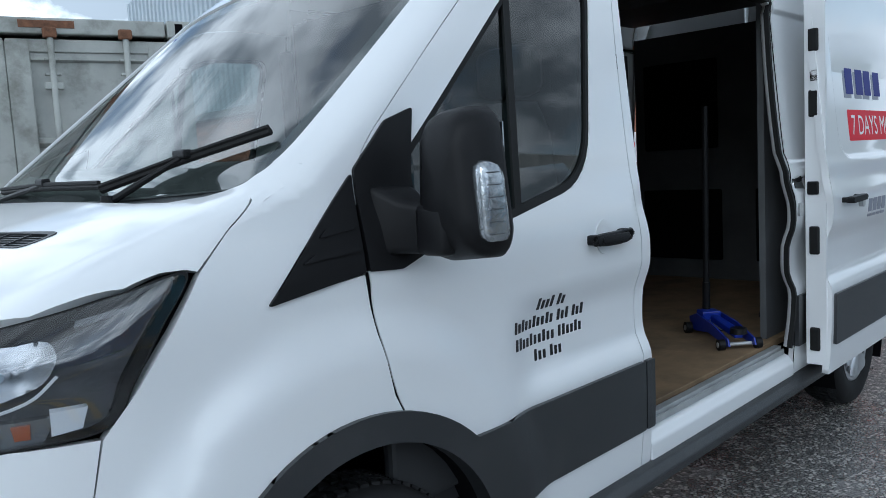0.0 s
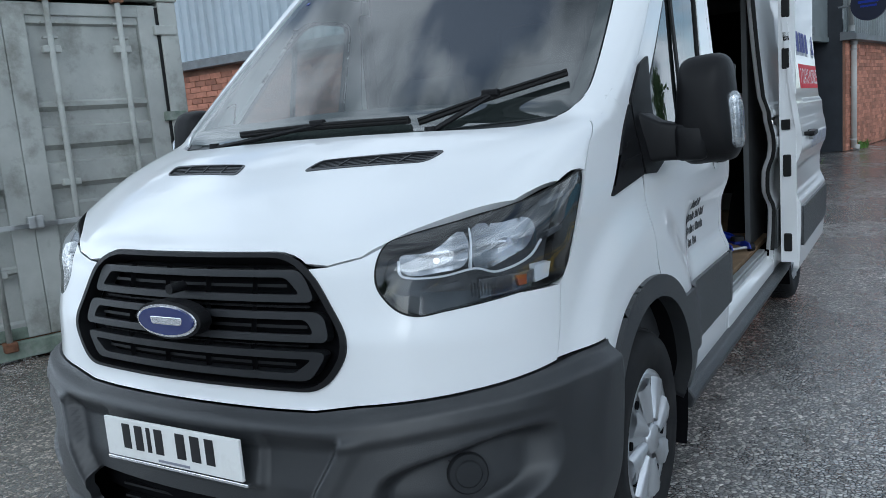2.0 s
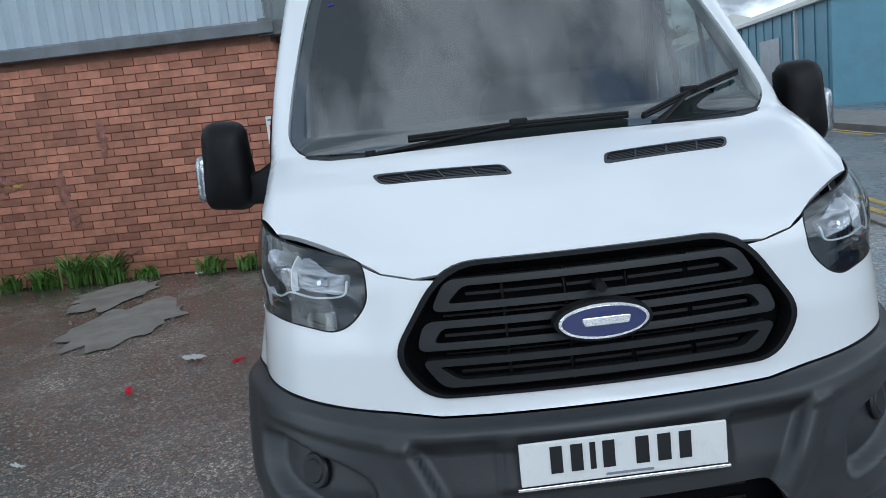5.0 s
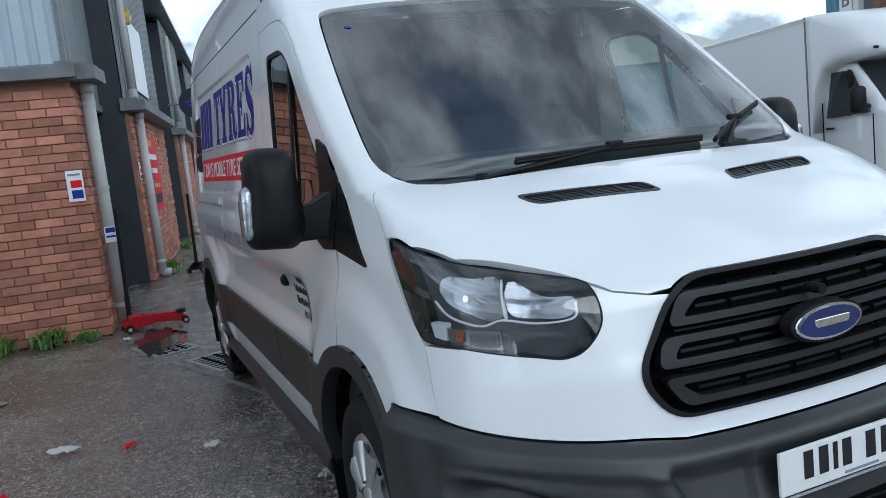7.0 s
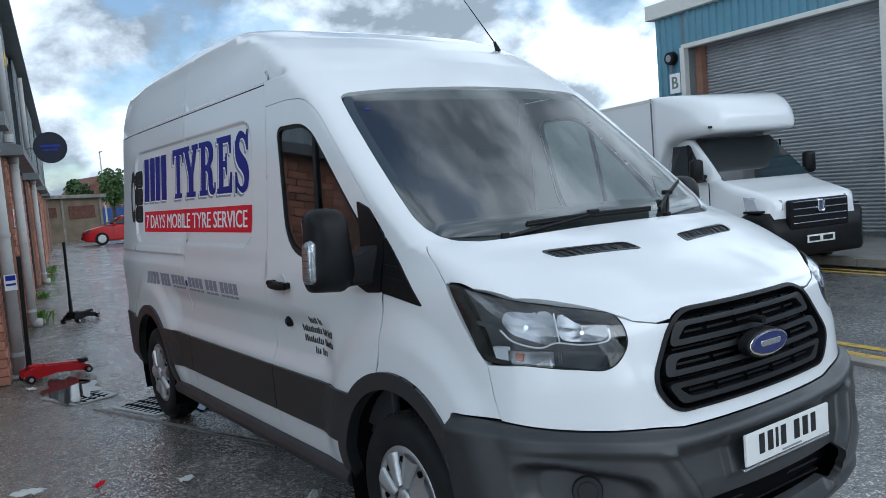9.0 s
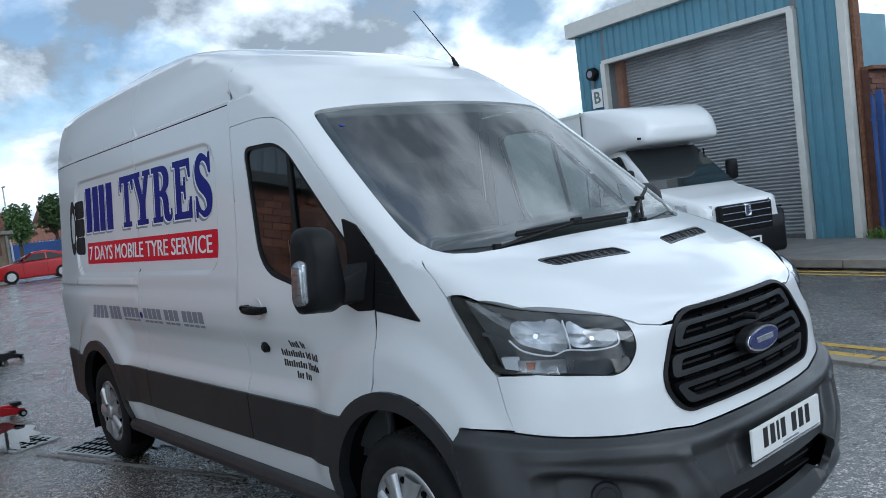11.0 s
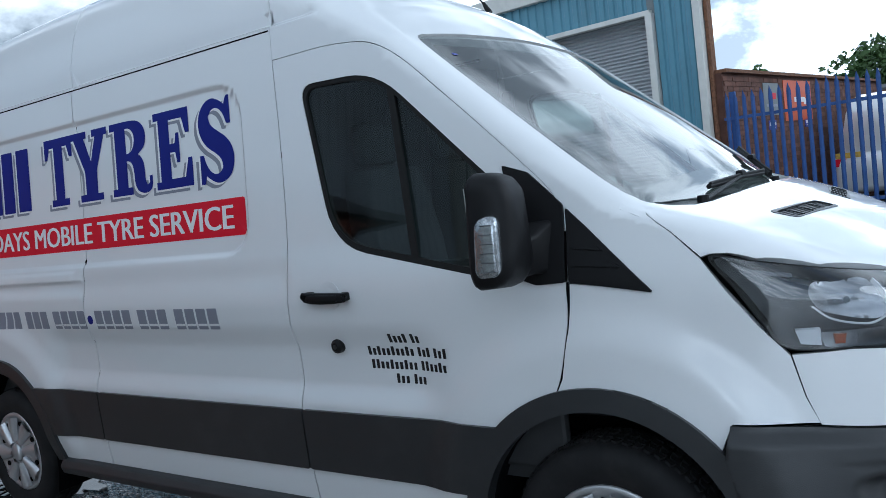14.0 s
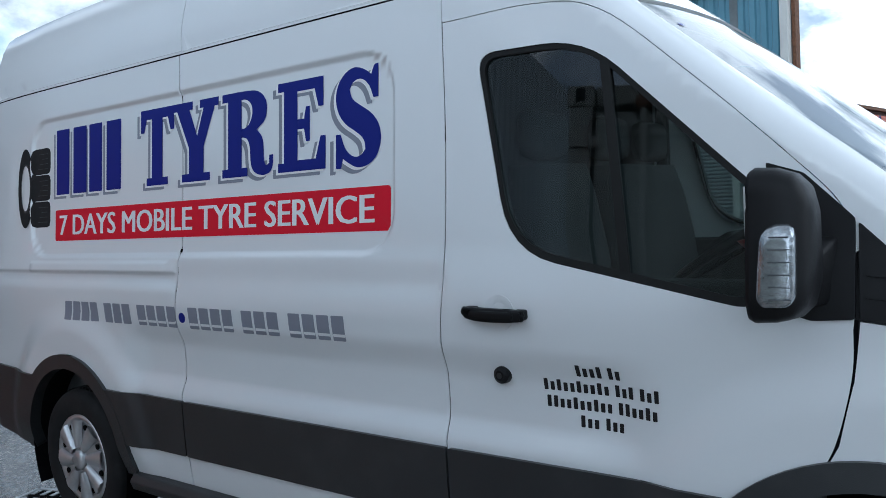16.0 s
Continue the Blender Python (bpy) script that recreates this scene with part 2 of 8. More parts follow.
M["rim"] = mat("silver_wheel_cover", (0.55, 0.56, 0.58), 0.32, metal=0.7, vary=0.05, dirt=(0.25, 0.23, 0.2), dscale=8, damount=0.3)
M["chrome"] = mat("chrome", (0.8, 0.8, 0.82), 0.12, metal=1.0)
M["lamp"] = mat("lamp_reflector", (0.33, 0.335, 0.35), 0.26, metal=0.9, vary=0.06, scale=45)
M["lampline"] = mat("lamp_white", (0.80, 0.81, 0.83), 0.3)
M["lampdark"] = mat("lamp_housing", (0.085, 0.088, 0.095), 0.25, vary=0.2, scale=12)
M["amber"] = mat("amber_lens", (0.34, 0.085, 0.03), 0.2)
M["glass"] = glass_mat("window_glass", (0.40, 0.47, 0.455), face=0.05)
M["screen"] = glass_mat("windscreen_glass", (0.76, 0.83, 0.80), face=0.27, rise=7.0)
M["lens"] = glass_mat("clear_lens", (0.90, 0.92, 0.94), 0.0, face=0.115)
M["mirrorlens"] = mat("ribbed_clear_lens", (0.40, 0.42, 0.44), 0.10, metal=0.8, bump=0.002, bscale=70, vary=0.3, scale=40)
M["plate"] = mat("plate_white", (0.80, 0.80, 0.78), 0.35, dirt=(0.5, 0.48, 0.44), dscale=20, damount=0.25)
M["ink"] = mat("black_ink", (0.01, 0.01, 0.012), 0.4)
M["navy"] = mat("navy_vinyl", (0.010, 0.017, 0.20), 0.45, spec=0.2)
M["greyvinyl"] = mat("grey_vinyl", (0.24, 0.25, 0.30), 0.4)
M["redvinyl"] = mat("red_vinyl", (0.66, 0.008, 0.028), 0.45, spec=0.2)
M["whitevinyl"] = mat("white_vinyl", (0.82, 0.82, 0.82), 0.35)
M["badgeblue"] = mat("badge_blue", (0.012, 0.022, 0.12), 0.2, coat=0.8)
M["signblue"] = mat("dark_sign_blue", (0.008, 0.011, 0.03), 0.5)
M["seat"] = mat("dark_seat_cloth", (0.03, 0.032, 0.036), 0.85, vary=0.2, scale=30)
M["dash"] = mat("dashboard_plastic", (0.032, 0.033, 0.035), 0.6, vary=0.1)
M["ply"] = mat("worn_plywood", (0.20, 0.135, 0.075), 0.75, vary=0.3, scale=5, dirt=(0.06, 0.045, 0.03), dscale=3, damount=0.7, bump=0.001, bscale=40)
M["brick"] = mat("red_brick", (0.41, 0.18, 0.118), 0.8, vary=0.2, scale=9, rand=0.32, dirt=(0.17, 0.085, 0.06), dscale=0.7, damount=0.6, bump=0.0012, bscale=70)
M["brickdark"] = mat("brown_brick", (0.13, 0.06, 0.042), 0.85, vary=0.3, scale=5, rand=0.25, bump=0.001)
M["mortar"] = mat("mortar", (0.27, 0.145, 0.10), 0.9, vary=0.25, scale=4, bump=0.0015)
M["sheet"] = mat("grey_blue_sheet_steel", (0.40, 0.46, 0.51), 0.45, vary=0.08, scale=2.0, dirt=(0.2, 0.2, 0.19), dscale=1.0, damount=0.4)
M["sheetdark"] = mat("dark_grey_sheet", (0.17, 0.19, 0.195), 0.5, vary=0.15, scale=2.0, dirt=(0.07, 0.07, 0.07), damount=0.5)
M["doordark"] = mat("dark_blue_doorway", (0.028, 0.032, 0.040), 0.5, vary=0.2, scale=3.0)
M["flash"] = mat("grey_flashing", (0.16, 0.17, 0.18), 0.55, vary=0.2, scale=3.0, dirt=(0.08, 0.08, 0.07), damount=0.6, dscale=2.5)
M["blueclad"] = mat("pale_blue_sheet", (0.115, 0.255, 0.33), 0.45, vary=0.08, scale=1.5, dirt=(0.1, 0.16, 0.19), damount=0.35)
M["shutter"] = mat("galvanised_shutter", (0.40, 0.415, 0.43), 0.42, metal=0.4, vary=0.1, scale=2)
M["cream"] = mat("cream_trim", (0.62, 0.61, 0.57), 0.5, vary=0.06)
M["pipe"] = mat("pale_grey_pipe", (0.42, 0.42, 0.41), 0.5, vary=0.1, dirt=(0.2, 0.18, 0.15), damount=0.5, dscale=3)
M["cont"] = mat("chalky_white_container_paint", (0.385, 0.395, 0.37), 0.6, vary=0.18, scale=2.5, dirt=(0.11, 0.11, 0.085), dscale=3.2, damount=0.8, bump=0.001, bscale=30)
M["contgreen"] = mat("green_stained_steel", (0.17, 0.21, 0.17), 0.7, vary=0.35, scale=9, dirt=(0.35, 0.36, 0.33), dscale=7, damount=0.7)
M["rust"] = mat("rusty_steel", (0.16, 0.075, 0.04), 0.8, vary=0.4, scale=20)
M["steel"] = mat("worn_steel", (0.48, 0.49, 0.49), 0.40, metal=0.5, vary=0.2)
M["asphalt"] = asphalt_mat("wet_worn_asphalt", (0.36, 0.355, 0.35), 1.0, 0.005, zone=(0.2, 1.6, (0.92, 0.84, 0.76)), tilt=0.36)
M["road"] = asphalt_mat("road_asphalt", (0.21, 0.21, 0.212), 0.7, 0.005)
M["concrete"] = mat("old_concrete", (0.27, 0.25, 0.22), 0.75, vary=0.25, scale=4, dirt=(0.12, 0.11, 0.10), damount=0.6, bump=0.0015)
M["paving"] = mat("grey_paving", (0.22, 0.21, 0.20), 0.6, vary=0.2, scale=3, dirt=(0.1, 0.1, 0.09), damount=0.5)
M["yellowline"] = mat("worn_yellow_paint", (0.55, 0.36, 0.05), 0.6, vary=0.2, scale=15, dirt=(0.12, 0.11, 0.1), dscale=12, damount=0.8)
M["whiteline"] = mat("worn_white_paint", (0.52, 0.52, 0.50), 0.6, vary=0.2, scale=15, dirt=(0.10, 0.10, 0.1), dscale=9, damount=0.9)
M["red"] = mat("red_enamel", (0.45, 0.012, 0.018), 0.3, vary=0.1, dirt=(0.1, 0.02, 0.02), dscale=12, damount=0.5)
M["bluepaint"] = mat("blue_enamel", (0.012, 0.03, 0.30), 0.3, vary=0.1)
M["fence"] = mat("blue_fence_paint", (0.035, 0.085, 0.26), 0.5, vary=0.15, scale=5)
M["orange"] = mat("orange_banner", (0.60, 0.10, 0.03), 0.5, vary=0.05)
M["leaf"] = mat("leaf", (0.055, 0.10, 0.028), 0.6, vary=0.35, scale=2.0, rand=0.3)
M["leafbright"] = mat("fresh_leaf", (0.10, 0.20, 0.035), 0.55, vary=0.35, scale=8.0)
M["bark"] = mat("bark", (0.07, 0.05, 0.035), 0.9, vary=0.3)
M["tan"] = mat("weathered_timber_cladding", (0.20, 0.155, 0.11), 0.8, vary=0.25, scale=1.5)
M["silver"] = mat("silver_car_paint", (0.62, 0.63, 0.64), 0.25, metal=0.15, coat=0.8)
M["water"] = mat("standing_water", (0.035, 0.034, 0.033), 0.04, bump=0.0004, bscale=9)
# whitish bay paint set far darker: the shade inside is put into it
M["shadelining"] = mat("shade_darkened_lining", (0.085, 0.088, 0.092), 0.6, vary=0.2, scale=3)
M["smear"] = mat("faded_dark_paint", (0.26, 0.12, 0.09), 0.85, vary=0.6, scale=14)
M["litter"] = mat("white_litter", (0.6, 0.6, 0.58), 0.7, vary=0.1)

# ---- mesh helpers ----
def link(name, me, m=None, parent=None, label="", smooth=False):
    if m is not None:
        me.materials.append(m)
    if smooth:
        for p in me.polygons:
            p.use_smooth = True
    ob = new(name, me)
    if parent is not None:
        ob.parent = parent
    if label:
        ob["label"] = label
    return ob


def part(name, bm, m, parent=None, label="", smooth=False):
    me = bpy.data.meshes.new(name)
    bmesh.ops.recalc_face_normals(bm, faces=bm.faces)
    bm.to_mesh(me)
    bm.free()
    return link(name, me, m, parent, label, smooth)


def thing(name, label, category, at=(0, 0, 0), rz=0.0, group="", kind=""):
    e = new(name)
    e.matrix_world = pose(*at, 0, 0, rz)
    return tagged(e, label, category, group, kind)


def box(bm, cx, cy, cz, sx, sy, sz, bevel=0.0, rot=None):
    """A box by its centre and full sizes, its edges rounded by bevel."""
    r = bmesh.ops.create_cube(bm, size=1.0)
    vs = r["verts"]
    bmesh.ops.scale(bm, vec=(sx, sy, sz), verts=vs)
    if bevel:
        es = list({e for v in vs for e in v.link_edges})
        g = bmesh.ops.bevel(bm, geom=es, offset=bevel, segments=2, affect="EDGES", profile=0.5)
        vs = list({v for f in g["faces"] for v in f.verts} | {v for v in vs if v.is_valid})
    if rot is not None:
        bmesh.ops.rotate(bm, cent=(0, 0, 0), matrix=rot, verts=vs)
    bmesh.ops.translate(bm, vec=(cx, cy, cz), verts=vs)
    return vs


def tube(bm, a, b, r1, r2=None, seg=12, cap=True):
    a, b = Vector(a), Vector(b)
    d = b - a
    q = Vector((0, 0, 1)).rotation_difference(d.normalized()).to_matrix().to_4x4()
    r = bmesh.ops.create_cone(bm, cap_ends=cap, segments=seg, radius1=r1, radius2=r1 if r2 is None else r2, depth=d.length)
    bmesh.ops.transform(bm, matrix=Matrix.Translation((a + b) / 2) @ q, verts=r["verts"])
    return r["verts"]


def bm_box(*a, **k):
    bm = bmesh.new()
    box(bm, *a, **k)
    return bm


def bm_tube(*a, **k):
    bm = bmesh.new()
    tube(bm, *a, **k)
    return bm


def prism(bm, pts, axis, lo, hi, bevel=0.0):
    """Extrude a closed outline along an axis ('x', 'y' or 'z') from lo to hi."""
    def place(p, c):
        return {"x": (c, p[0], p[1]), "y": (p[0], c, p[1]), "z": (p[0], p[1], c)}[axis]
    a = [bm.verts.new(place(p, lo)) for p in pts]
    b = [bm.verts.new(place(p, hi)) for p in pts]
    n = len(pts)
    fs = [bm.faces.new(a), bm.faces.new(b[::-1])]
    for i in range(n):
        fs.append(bm.faces.new((a[i], b[i], b[(i + 1) % n], a[(i + 1) % n])))
    if bevel:
        es = list({e for f in fs for e in f.edges})
        bmesh.ops.bevel(bm, geom=es, offset=bevel, segments=2, affect="EDGES", profile=0.5)
    return fs


def smooth_loop(pts, n=6):
    """Closed Catmull-Rom through 2D or 3D points."""
    P = np.array(pts, float)
    k = len(P)
    o = []
    for i in range(k):
        a, b, c, d = P[i - 1], P[i], P[(i + 1) % k], P[(i + 2) % k]
        for s in range(n):
            t = s / n
            o.append(0.5 * (2 * b + (c - a) * t + (2 * a - 5 * b + 4 * c - d) * t * t + (3 * b - a - 3 * c + d) * t ** 3))
    return np.array(o)


def round_poly(pts, r, n=4):
    """Closed outline with its corners rounded; r is one radius or one for each corner."""
    P = [np.array(p, float) for p in pts]
    k = len(P)
    R = list(r) if isinstance(r, (list, tuple)) else [r] * k
    o = []
    for i in range(k):
        a, b, c = P[i - 1], P[i], P[(i + 1) % k]
        u, v = a - b, c - b
        lu, lv = np.linalg.norm(u), np.linalg.norm(v)
        rr = min(R[i], 0.45 * lu, 0.45 * lv)
        if rr <= 1e-6:
            o.append(b)
            continue
        p, q = b + u / lu * rr, b + v / lv * rr
        for s in range(n + 1):
            t = s / n
            o.append((1 - t) ** 2 * p + 2 * t * (1 - t) * b + t * t * q)
    return np.array(o)


def resample(P, step):
    """Closed outline with no edge longer than step."""
    P = np.asarray(P, float)
    o = []
    for i in range(len(P)):
        a, b = P[i], P[(i + 1) % len(P)]
        n = max(1, int(math.ceil(np.linalg.norm(b - a) / step)))
        for s in range(n):
            o.append(a + (b - a) * s / n)
    return np.array(o)


def inside(P, q):
    x, y = q[:, 0], q[:, 1]
    r = np.zeros(len(q), bool)
    n = len(P)
    for i in range(n):
        x0, y0 = P[i]
        x1, y1 = P[(i + 1) % n]
        c = (y0 > y) != (y1 > y)
        with np.errstate(divide="ignore", invalid="ignore"):
            r ^= c & (x < (x1 - x0) * (y - y0) / (y1 - y0 + 1e-30) + x0)
    return r


def edge_dist(P, q):
    d = np.full(len(q), 1e9)
    for i in range(len(P)):
        a, b = P[i], P[(i + 1) % len(P)]
        ab = b - a
        t = np.clip(((q - a) @ ab) / (ab @ ab + 1e-20), 0, 1)
        d = np.minimum(d, np.linalg.norm(q - a - t[:, None] * ab, axis=1))
    return d


def text_mesh(s, size, extrude=0.0008, spacing=1.0, bold=0.0, align="CENTER"):
    """The words as a flat mesh in the x-y plane."""
    cu = bpy.data.curves.new("words", "FONT")
    cu.body, cu.size, cu.extrude, cu.space_character, cu.offset = s, size, extrude, spacing, bold
    cu.align_x, cu.align_y = align, "CENTER"
    cu.resolution_u = 3
    ob = bpy.data.objects.new("words", cu)
    scene.collection.objects.link(ob)
    bpy.context.view_layer.update()
    me = bpy.data.meshes.new_from_object(ob)
    bpy.data.objects.remove(ob)
    return me

# ---- the street: u runs away along the row of units, v across it ----
O, SA = (7.0, 1.76), radians(-9.4)
UX, UY = math.cos(SA), math.sin(SA)


def S(u, v, z=0.0):
    return (O[0] + u * UX - v * UY, O[1] + u * UY + v * UX, z)


STREET = pose(O[0], O[1], 0, 0, 0, -9.4)
GABLE = pose(7.08, 1.80, 0, 0, 0, -5.0)      # the end wall is not quite square to the row
FAR = pose(7.25, 1.83, 0, 0, 0, -7.0)        # the units over the road


def put(ob, m=STREET):
    ob.matrix_world = m @ ob.matrix_world
    return ob


def sheet(name, zfun, m, us, vs):
    verts = [(a, b, zfun(a, b)) for b in vs for a in us]
    nu = len(us)
    faces = [(j * nu + i, j * nu + i + 1, (j + 1) * nu + i + 1, (j + 1) * nu + i) for j in range(len(vs) - 1) for i in range(nu - 1)]
    me = bpy.data.meshes.new(name)
    me.from_pydata(verts, [], faces)
    return put(link(name, me, m, smooth=True))


def flat(name, pts, m, z, kind="structure", label="", category=""):
    bm = bmesh.new()
    f = bm.faces.new([bm.verts.new((*p, z)) for p in pts])
    ob = put(part(name, bm, m))
    return tagged(ob, label, category, kind=kind)


bmg = bmesh.new()
for a in ((-400, -400), (500, -400), (500, 400), (-400, 400)):
    bmg.verts.new((*a, -0.06))
bmg.faces.new(bmg.verts[:])
tagged(part("ground", bmg, M["road"]), "plain asphalt ground reaching the horizon", "ground", kind="structure")


def yard_z(u, v):
    return 0.010 * noise.noise((u * 0.6, v * 0.6, 0)) + 0.004 * noise.noise((u * 2.3, v * 2.3, 4)) - 0.008


tagged(sheet("forecourt", yard_z, M["asphalt"], np.arange(-24, 62, 0.35), np.arange(-6.0, 14, 0.35)), "wet worn asphalt forecourt with grit and puddles", "forecourt", kind="structure")
tagged(sheet("road", lambda u, v: -0.012, M["road"], np.linspace(-60, 120, 20), [-10.45, -6.0]), "grey asphalt road, damp", "road", kind="structure")
for k, v in enumerate((-6.22, -6.47, -10.05, -10.28)):
    bm = bmesh.new()
    for u0 in np.arange(-40, 60, 2.5):
        if k > 1 and 4 < u0 < 9:
            continue
        vs = [bm.verts.new((u0 + a, v + b, -0.008 if abs(v) > 6.05 else 0)) for a, b in ((0, -0.05), (2.46, -0.05), (2.46, 0.05), (0, 0.05))]
        bm.faces.new(vs)
    tagged(put(part("yellow_line", bm, M["yellowline"])), "worn double yellow road line", "road marking", kind="structure")
bm = bmesh.new()
for u0 in np.arange(-1.0, 26, 1.5):
    bm.faces.new([bm.verts.new((u0 + a, -4.95 + b, yard_z(u0, -4.95) + 0.012)) for a, b in ((0, -0.05), (1.46, -0.05), (1.46, 0.05), (0, 0.05))])
for u0 in (4.6, 10.4, 16.2):
    bm.faces.new([bm.verts.new((u0 + a, -5.2 + b, 0.012)) for a, b in ((0, -0.75), (0.1, -0.75), (0.1, 0.3), (0, 0.3))])
tagged(put(part("bay_line", bm, M["whiteline"])), "worn white parking bay lines", "road marking", kind="structure")
# flush kerb stones between forecourt and road
kerb = tagged(put(part("kerb", bm_box(20, -5.99, -0.10, 120, 0.14, 0.16), M["concrete"])), "flush concrete kerb beside yellow lines", "kerb", kind="structure")
kme = bpy.data.meshes.new("kerb_stone")
bm = bm_box(0, 0, 0, 0.9, 0.15, 0.1, 0.008)
bm.to_mesh(kme)
bm.free()
kme.materials.append(M["concrete"])
for k in range(44):
    ks = new("kerb_stone", kme)
    ks.parent = kerb
    ks.location = (-12 + k * 0.915, -5.99, -0.035 + 0.004 * ((k * 7) % 3))
# far pavement with a raised kerb
bm = bmesh.new()
box(bm, 20, -11.9, 0.02, 160, 2.7, 0.2)
pav = tagged(put(part("pavement", bm, M["paving"])), "grey paved footway with a raised kerb", "pavement", kind="structure")
for k in range(30):
    ks = new("kerb_stone", kme)
    ks.parent = pav
    ks.location = (-20 + k * 0.915, -10.52, 0.075)
    ks.scale = (1, 1, 1.2)
tagged(sheet("far_yard", lambda u, v: 0.10, M["road"], np.linspace(-60, 120, 12), [-60, -13.2]), "asphalt yard over the road", "yard", kind="structure")


def corrugated(name, m, u0, u1, z0, z1, pitch=0.2, deep=0.03, top=None, axis="u", frame_m=STREET, at=0.0, label="", face=-1):
    """Upright trapezoid sheet along u (or v), facing away from +v (or +u)."""
    prof = [(0.0, 0.0), (0.30, 0.0), (0.42, 1.0), (0.88, 1.0), (1.0, 0.0)]
    pts = []
    n = int(math.ceil((u1 - u0) / pitch))
    for i in range(n):
        for f, d in prof[:-1]:
            pts.append((u0 + (i + f) * pitch, d * deep))
    pts.append((u0 + n * pitch, 0))
    verts, faces = [], []
    for p, d in pts:
        zt = z1 if top is None else top(p)
        for z in (z0, zt):
            verts.append((p, at + face * d, z) if axis == "u" else (at + face * d, p, z))
    for i in range(len(pts) - 1):
        faces.append((2 * i, 2 * i + 2, 2 * i + 3, 2 * i + 1))
    me = bpy.data.meshes.new(name)
    me.from_pydata(verts, [], faces)
    ob = link(name, me, m)
    return put(ob, frame_m)


def solid(name, bm, m, frame_m=STREET, label="", category="wall", kind="structure"):
    return tagged(put(part(name, bm, m), frame_m), label, category, kind=kind)


def brick_wall(wall, length, height, z0, near, axis, mirror=False, bm_m="brick", at=0.0, skip=None):
    """Bricks laid in stretcher bond on the face of a wall object: the near stretch piece by piece, the rest as one part."""
    L_, H_, J = 0.250, 0.078, 0.009
    me = bpy.data.meshes.new("brick")
    bm = bmesh.new()
    box(bm, 0, 0, 0, L_, 0.03, H_, 0.004) if axis == "u" else box(bm, 0, 0, 0, 0.03, L_, H_, 0.004)
    bm.to_mesh(me)
    bm.free()
    me.materials.append(M[bm_m])
    rest_v, rest_f = [], []
    rng = random.Random(5)
    count = 0
    rows = int((height - z0) / (H_ + J))
    for r in range(rows):
        z = z0 + (r + 0.5) * (H_ + J)
        s0 = (L_ + J) / 2 if r % 2 else 0.0
        n = int(length / (L_ + J)) + 1
        for i in range(n):
            c = s0 + (i + 0.5) * (L_ + J) - (L_ + J) / 2
            w = L_
            a, b = max(c - L_ / 2, 0.0), min(c + L_ / 2, length)
            if b - a < 0.03 or (skip and skip(c, z)):
                continue
            d = rng.uniform(-0.003, 0.003)
            full = b - a > L_ - 1e-6
            if full and near(c, z) and count < 300:
                o = new("brick", me)
                o.parent = wall
                o.location = (c, at + d, z) if axis == "u" else (at + d, c, z)
                count += 1
            else:
                k = len(rest_v)
                f = 0.015
                for z_ in (z - H_ / 2, z + H_ / 2):
                    for q in (a, b):
                        for dd in (-f, f):
                            rest_v.append((q, at + d + dd, z_) if axis == "u" else (at + d + dd, q, z_))
                rest_f += [(k, k + 2, k + 3, k + 1), (k + 4, k + 5, k + 7, k + 6), (k, k + 4, k + 6, k + 2), (k + 1, k + 3, k + 7, k + 5), (k, k + 1, k + 5, k + 4), (k + 2, k + 6, k + 7, k + 3)]
    me2 = bpy.data.meshes.new("brickwork")
    me2.from_pydata(rest_v, [], rest_f)
    ob = link("brickwork", me2, M[bm_m + "rest"], wall)
    ob["kind"] = "stuff"
    return ob


def island_mat(src, name, lo=0.72, hi=1.3):
    """The same surface with each joined piece tinted on its own."""
    m = src.copy()
    m.name = name
    nt = m.node_tree
    for n in nt.nodes:
        if n.type == "OBJECT_INFO":
            g = nt.nodes.new("ShaderNodeNewGeometry")
            for l in list(n.outputs["Random"].links):
                nt.links.new(g.outputs["Random Per Island"], l.to_socket)
    return m


M["brickrest"] = island_mat(M["brick"], "red_brick_joined")
M["brickdarkrest"] = island_mat(M["brickdark"], "brown_brick_joined")

# ---- the van's skin: half-width by height, nose by height, roof; panels are laid on it ----
WF, WR, WZ = 1.05, 4.56, 0.345   # wheel centres and radius
REAR = 5.52
Z_W = np.array([0.20, 0.34, 0.45, 0.60, 0.78, 0.88, 1.02, 1.14, 1.20, 1.27, 1.36, 1.50, 1.75, 2.00, 2.20, 2.32, 2.45, 2.56, 2.66, 2.8])
Y_W = np.array([0.90, 0.955, 0.965, 0.97, 0.972, 0.968, 0.974, 0.982, 0.981, 0.970, 0.952, 0.938, 0.915, 0.893, 0.874, 0.852, 0.815, 0.765, 0.70, 0.58])
Z_F = np.array([0.20, 0.27, 0.36, 0.46, 0.53, 0.58, 0.66, 0.70, 0.74, 0.80, 0.89, 0.95, 1.07, 1.115, 1.15, 1.20, 1.25, 1.30, 1.345, 1.378, 1.395,
                2.10, 2.16, 2.25, 2.35, 2.44, 2.52, 2.575, 2.62, 2.645, 2.66])
X_F = np.array([0.14, 0.06, 0.015, 0.0, -0.002, 0.012, 0.03, 0.045, 0.06, 0.065, 0.069, 0.084, 0.108, 0.135, 0.19, 0.285, 0.385, 0.50, 0.625, 0.735, 0.80,
                1.665, 1.74, 1.86, 2.03, 2.22, 2.45, 2.70, 3.05, 3.5, 4.6])
K_Z = np.array([0.2, 0.7, 1.1, 1.38, 1.42, 2.06, 2.2, 2.45, 2.65])
K_V = np.array([0.20, 0.17, 0.20, 0.16, 0.14, 0.13, 0.17, 0.14, 0.10])
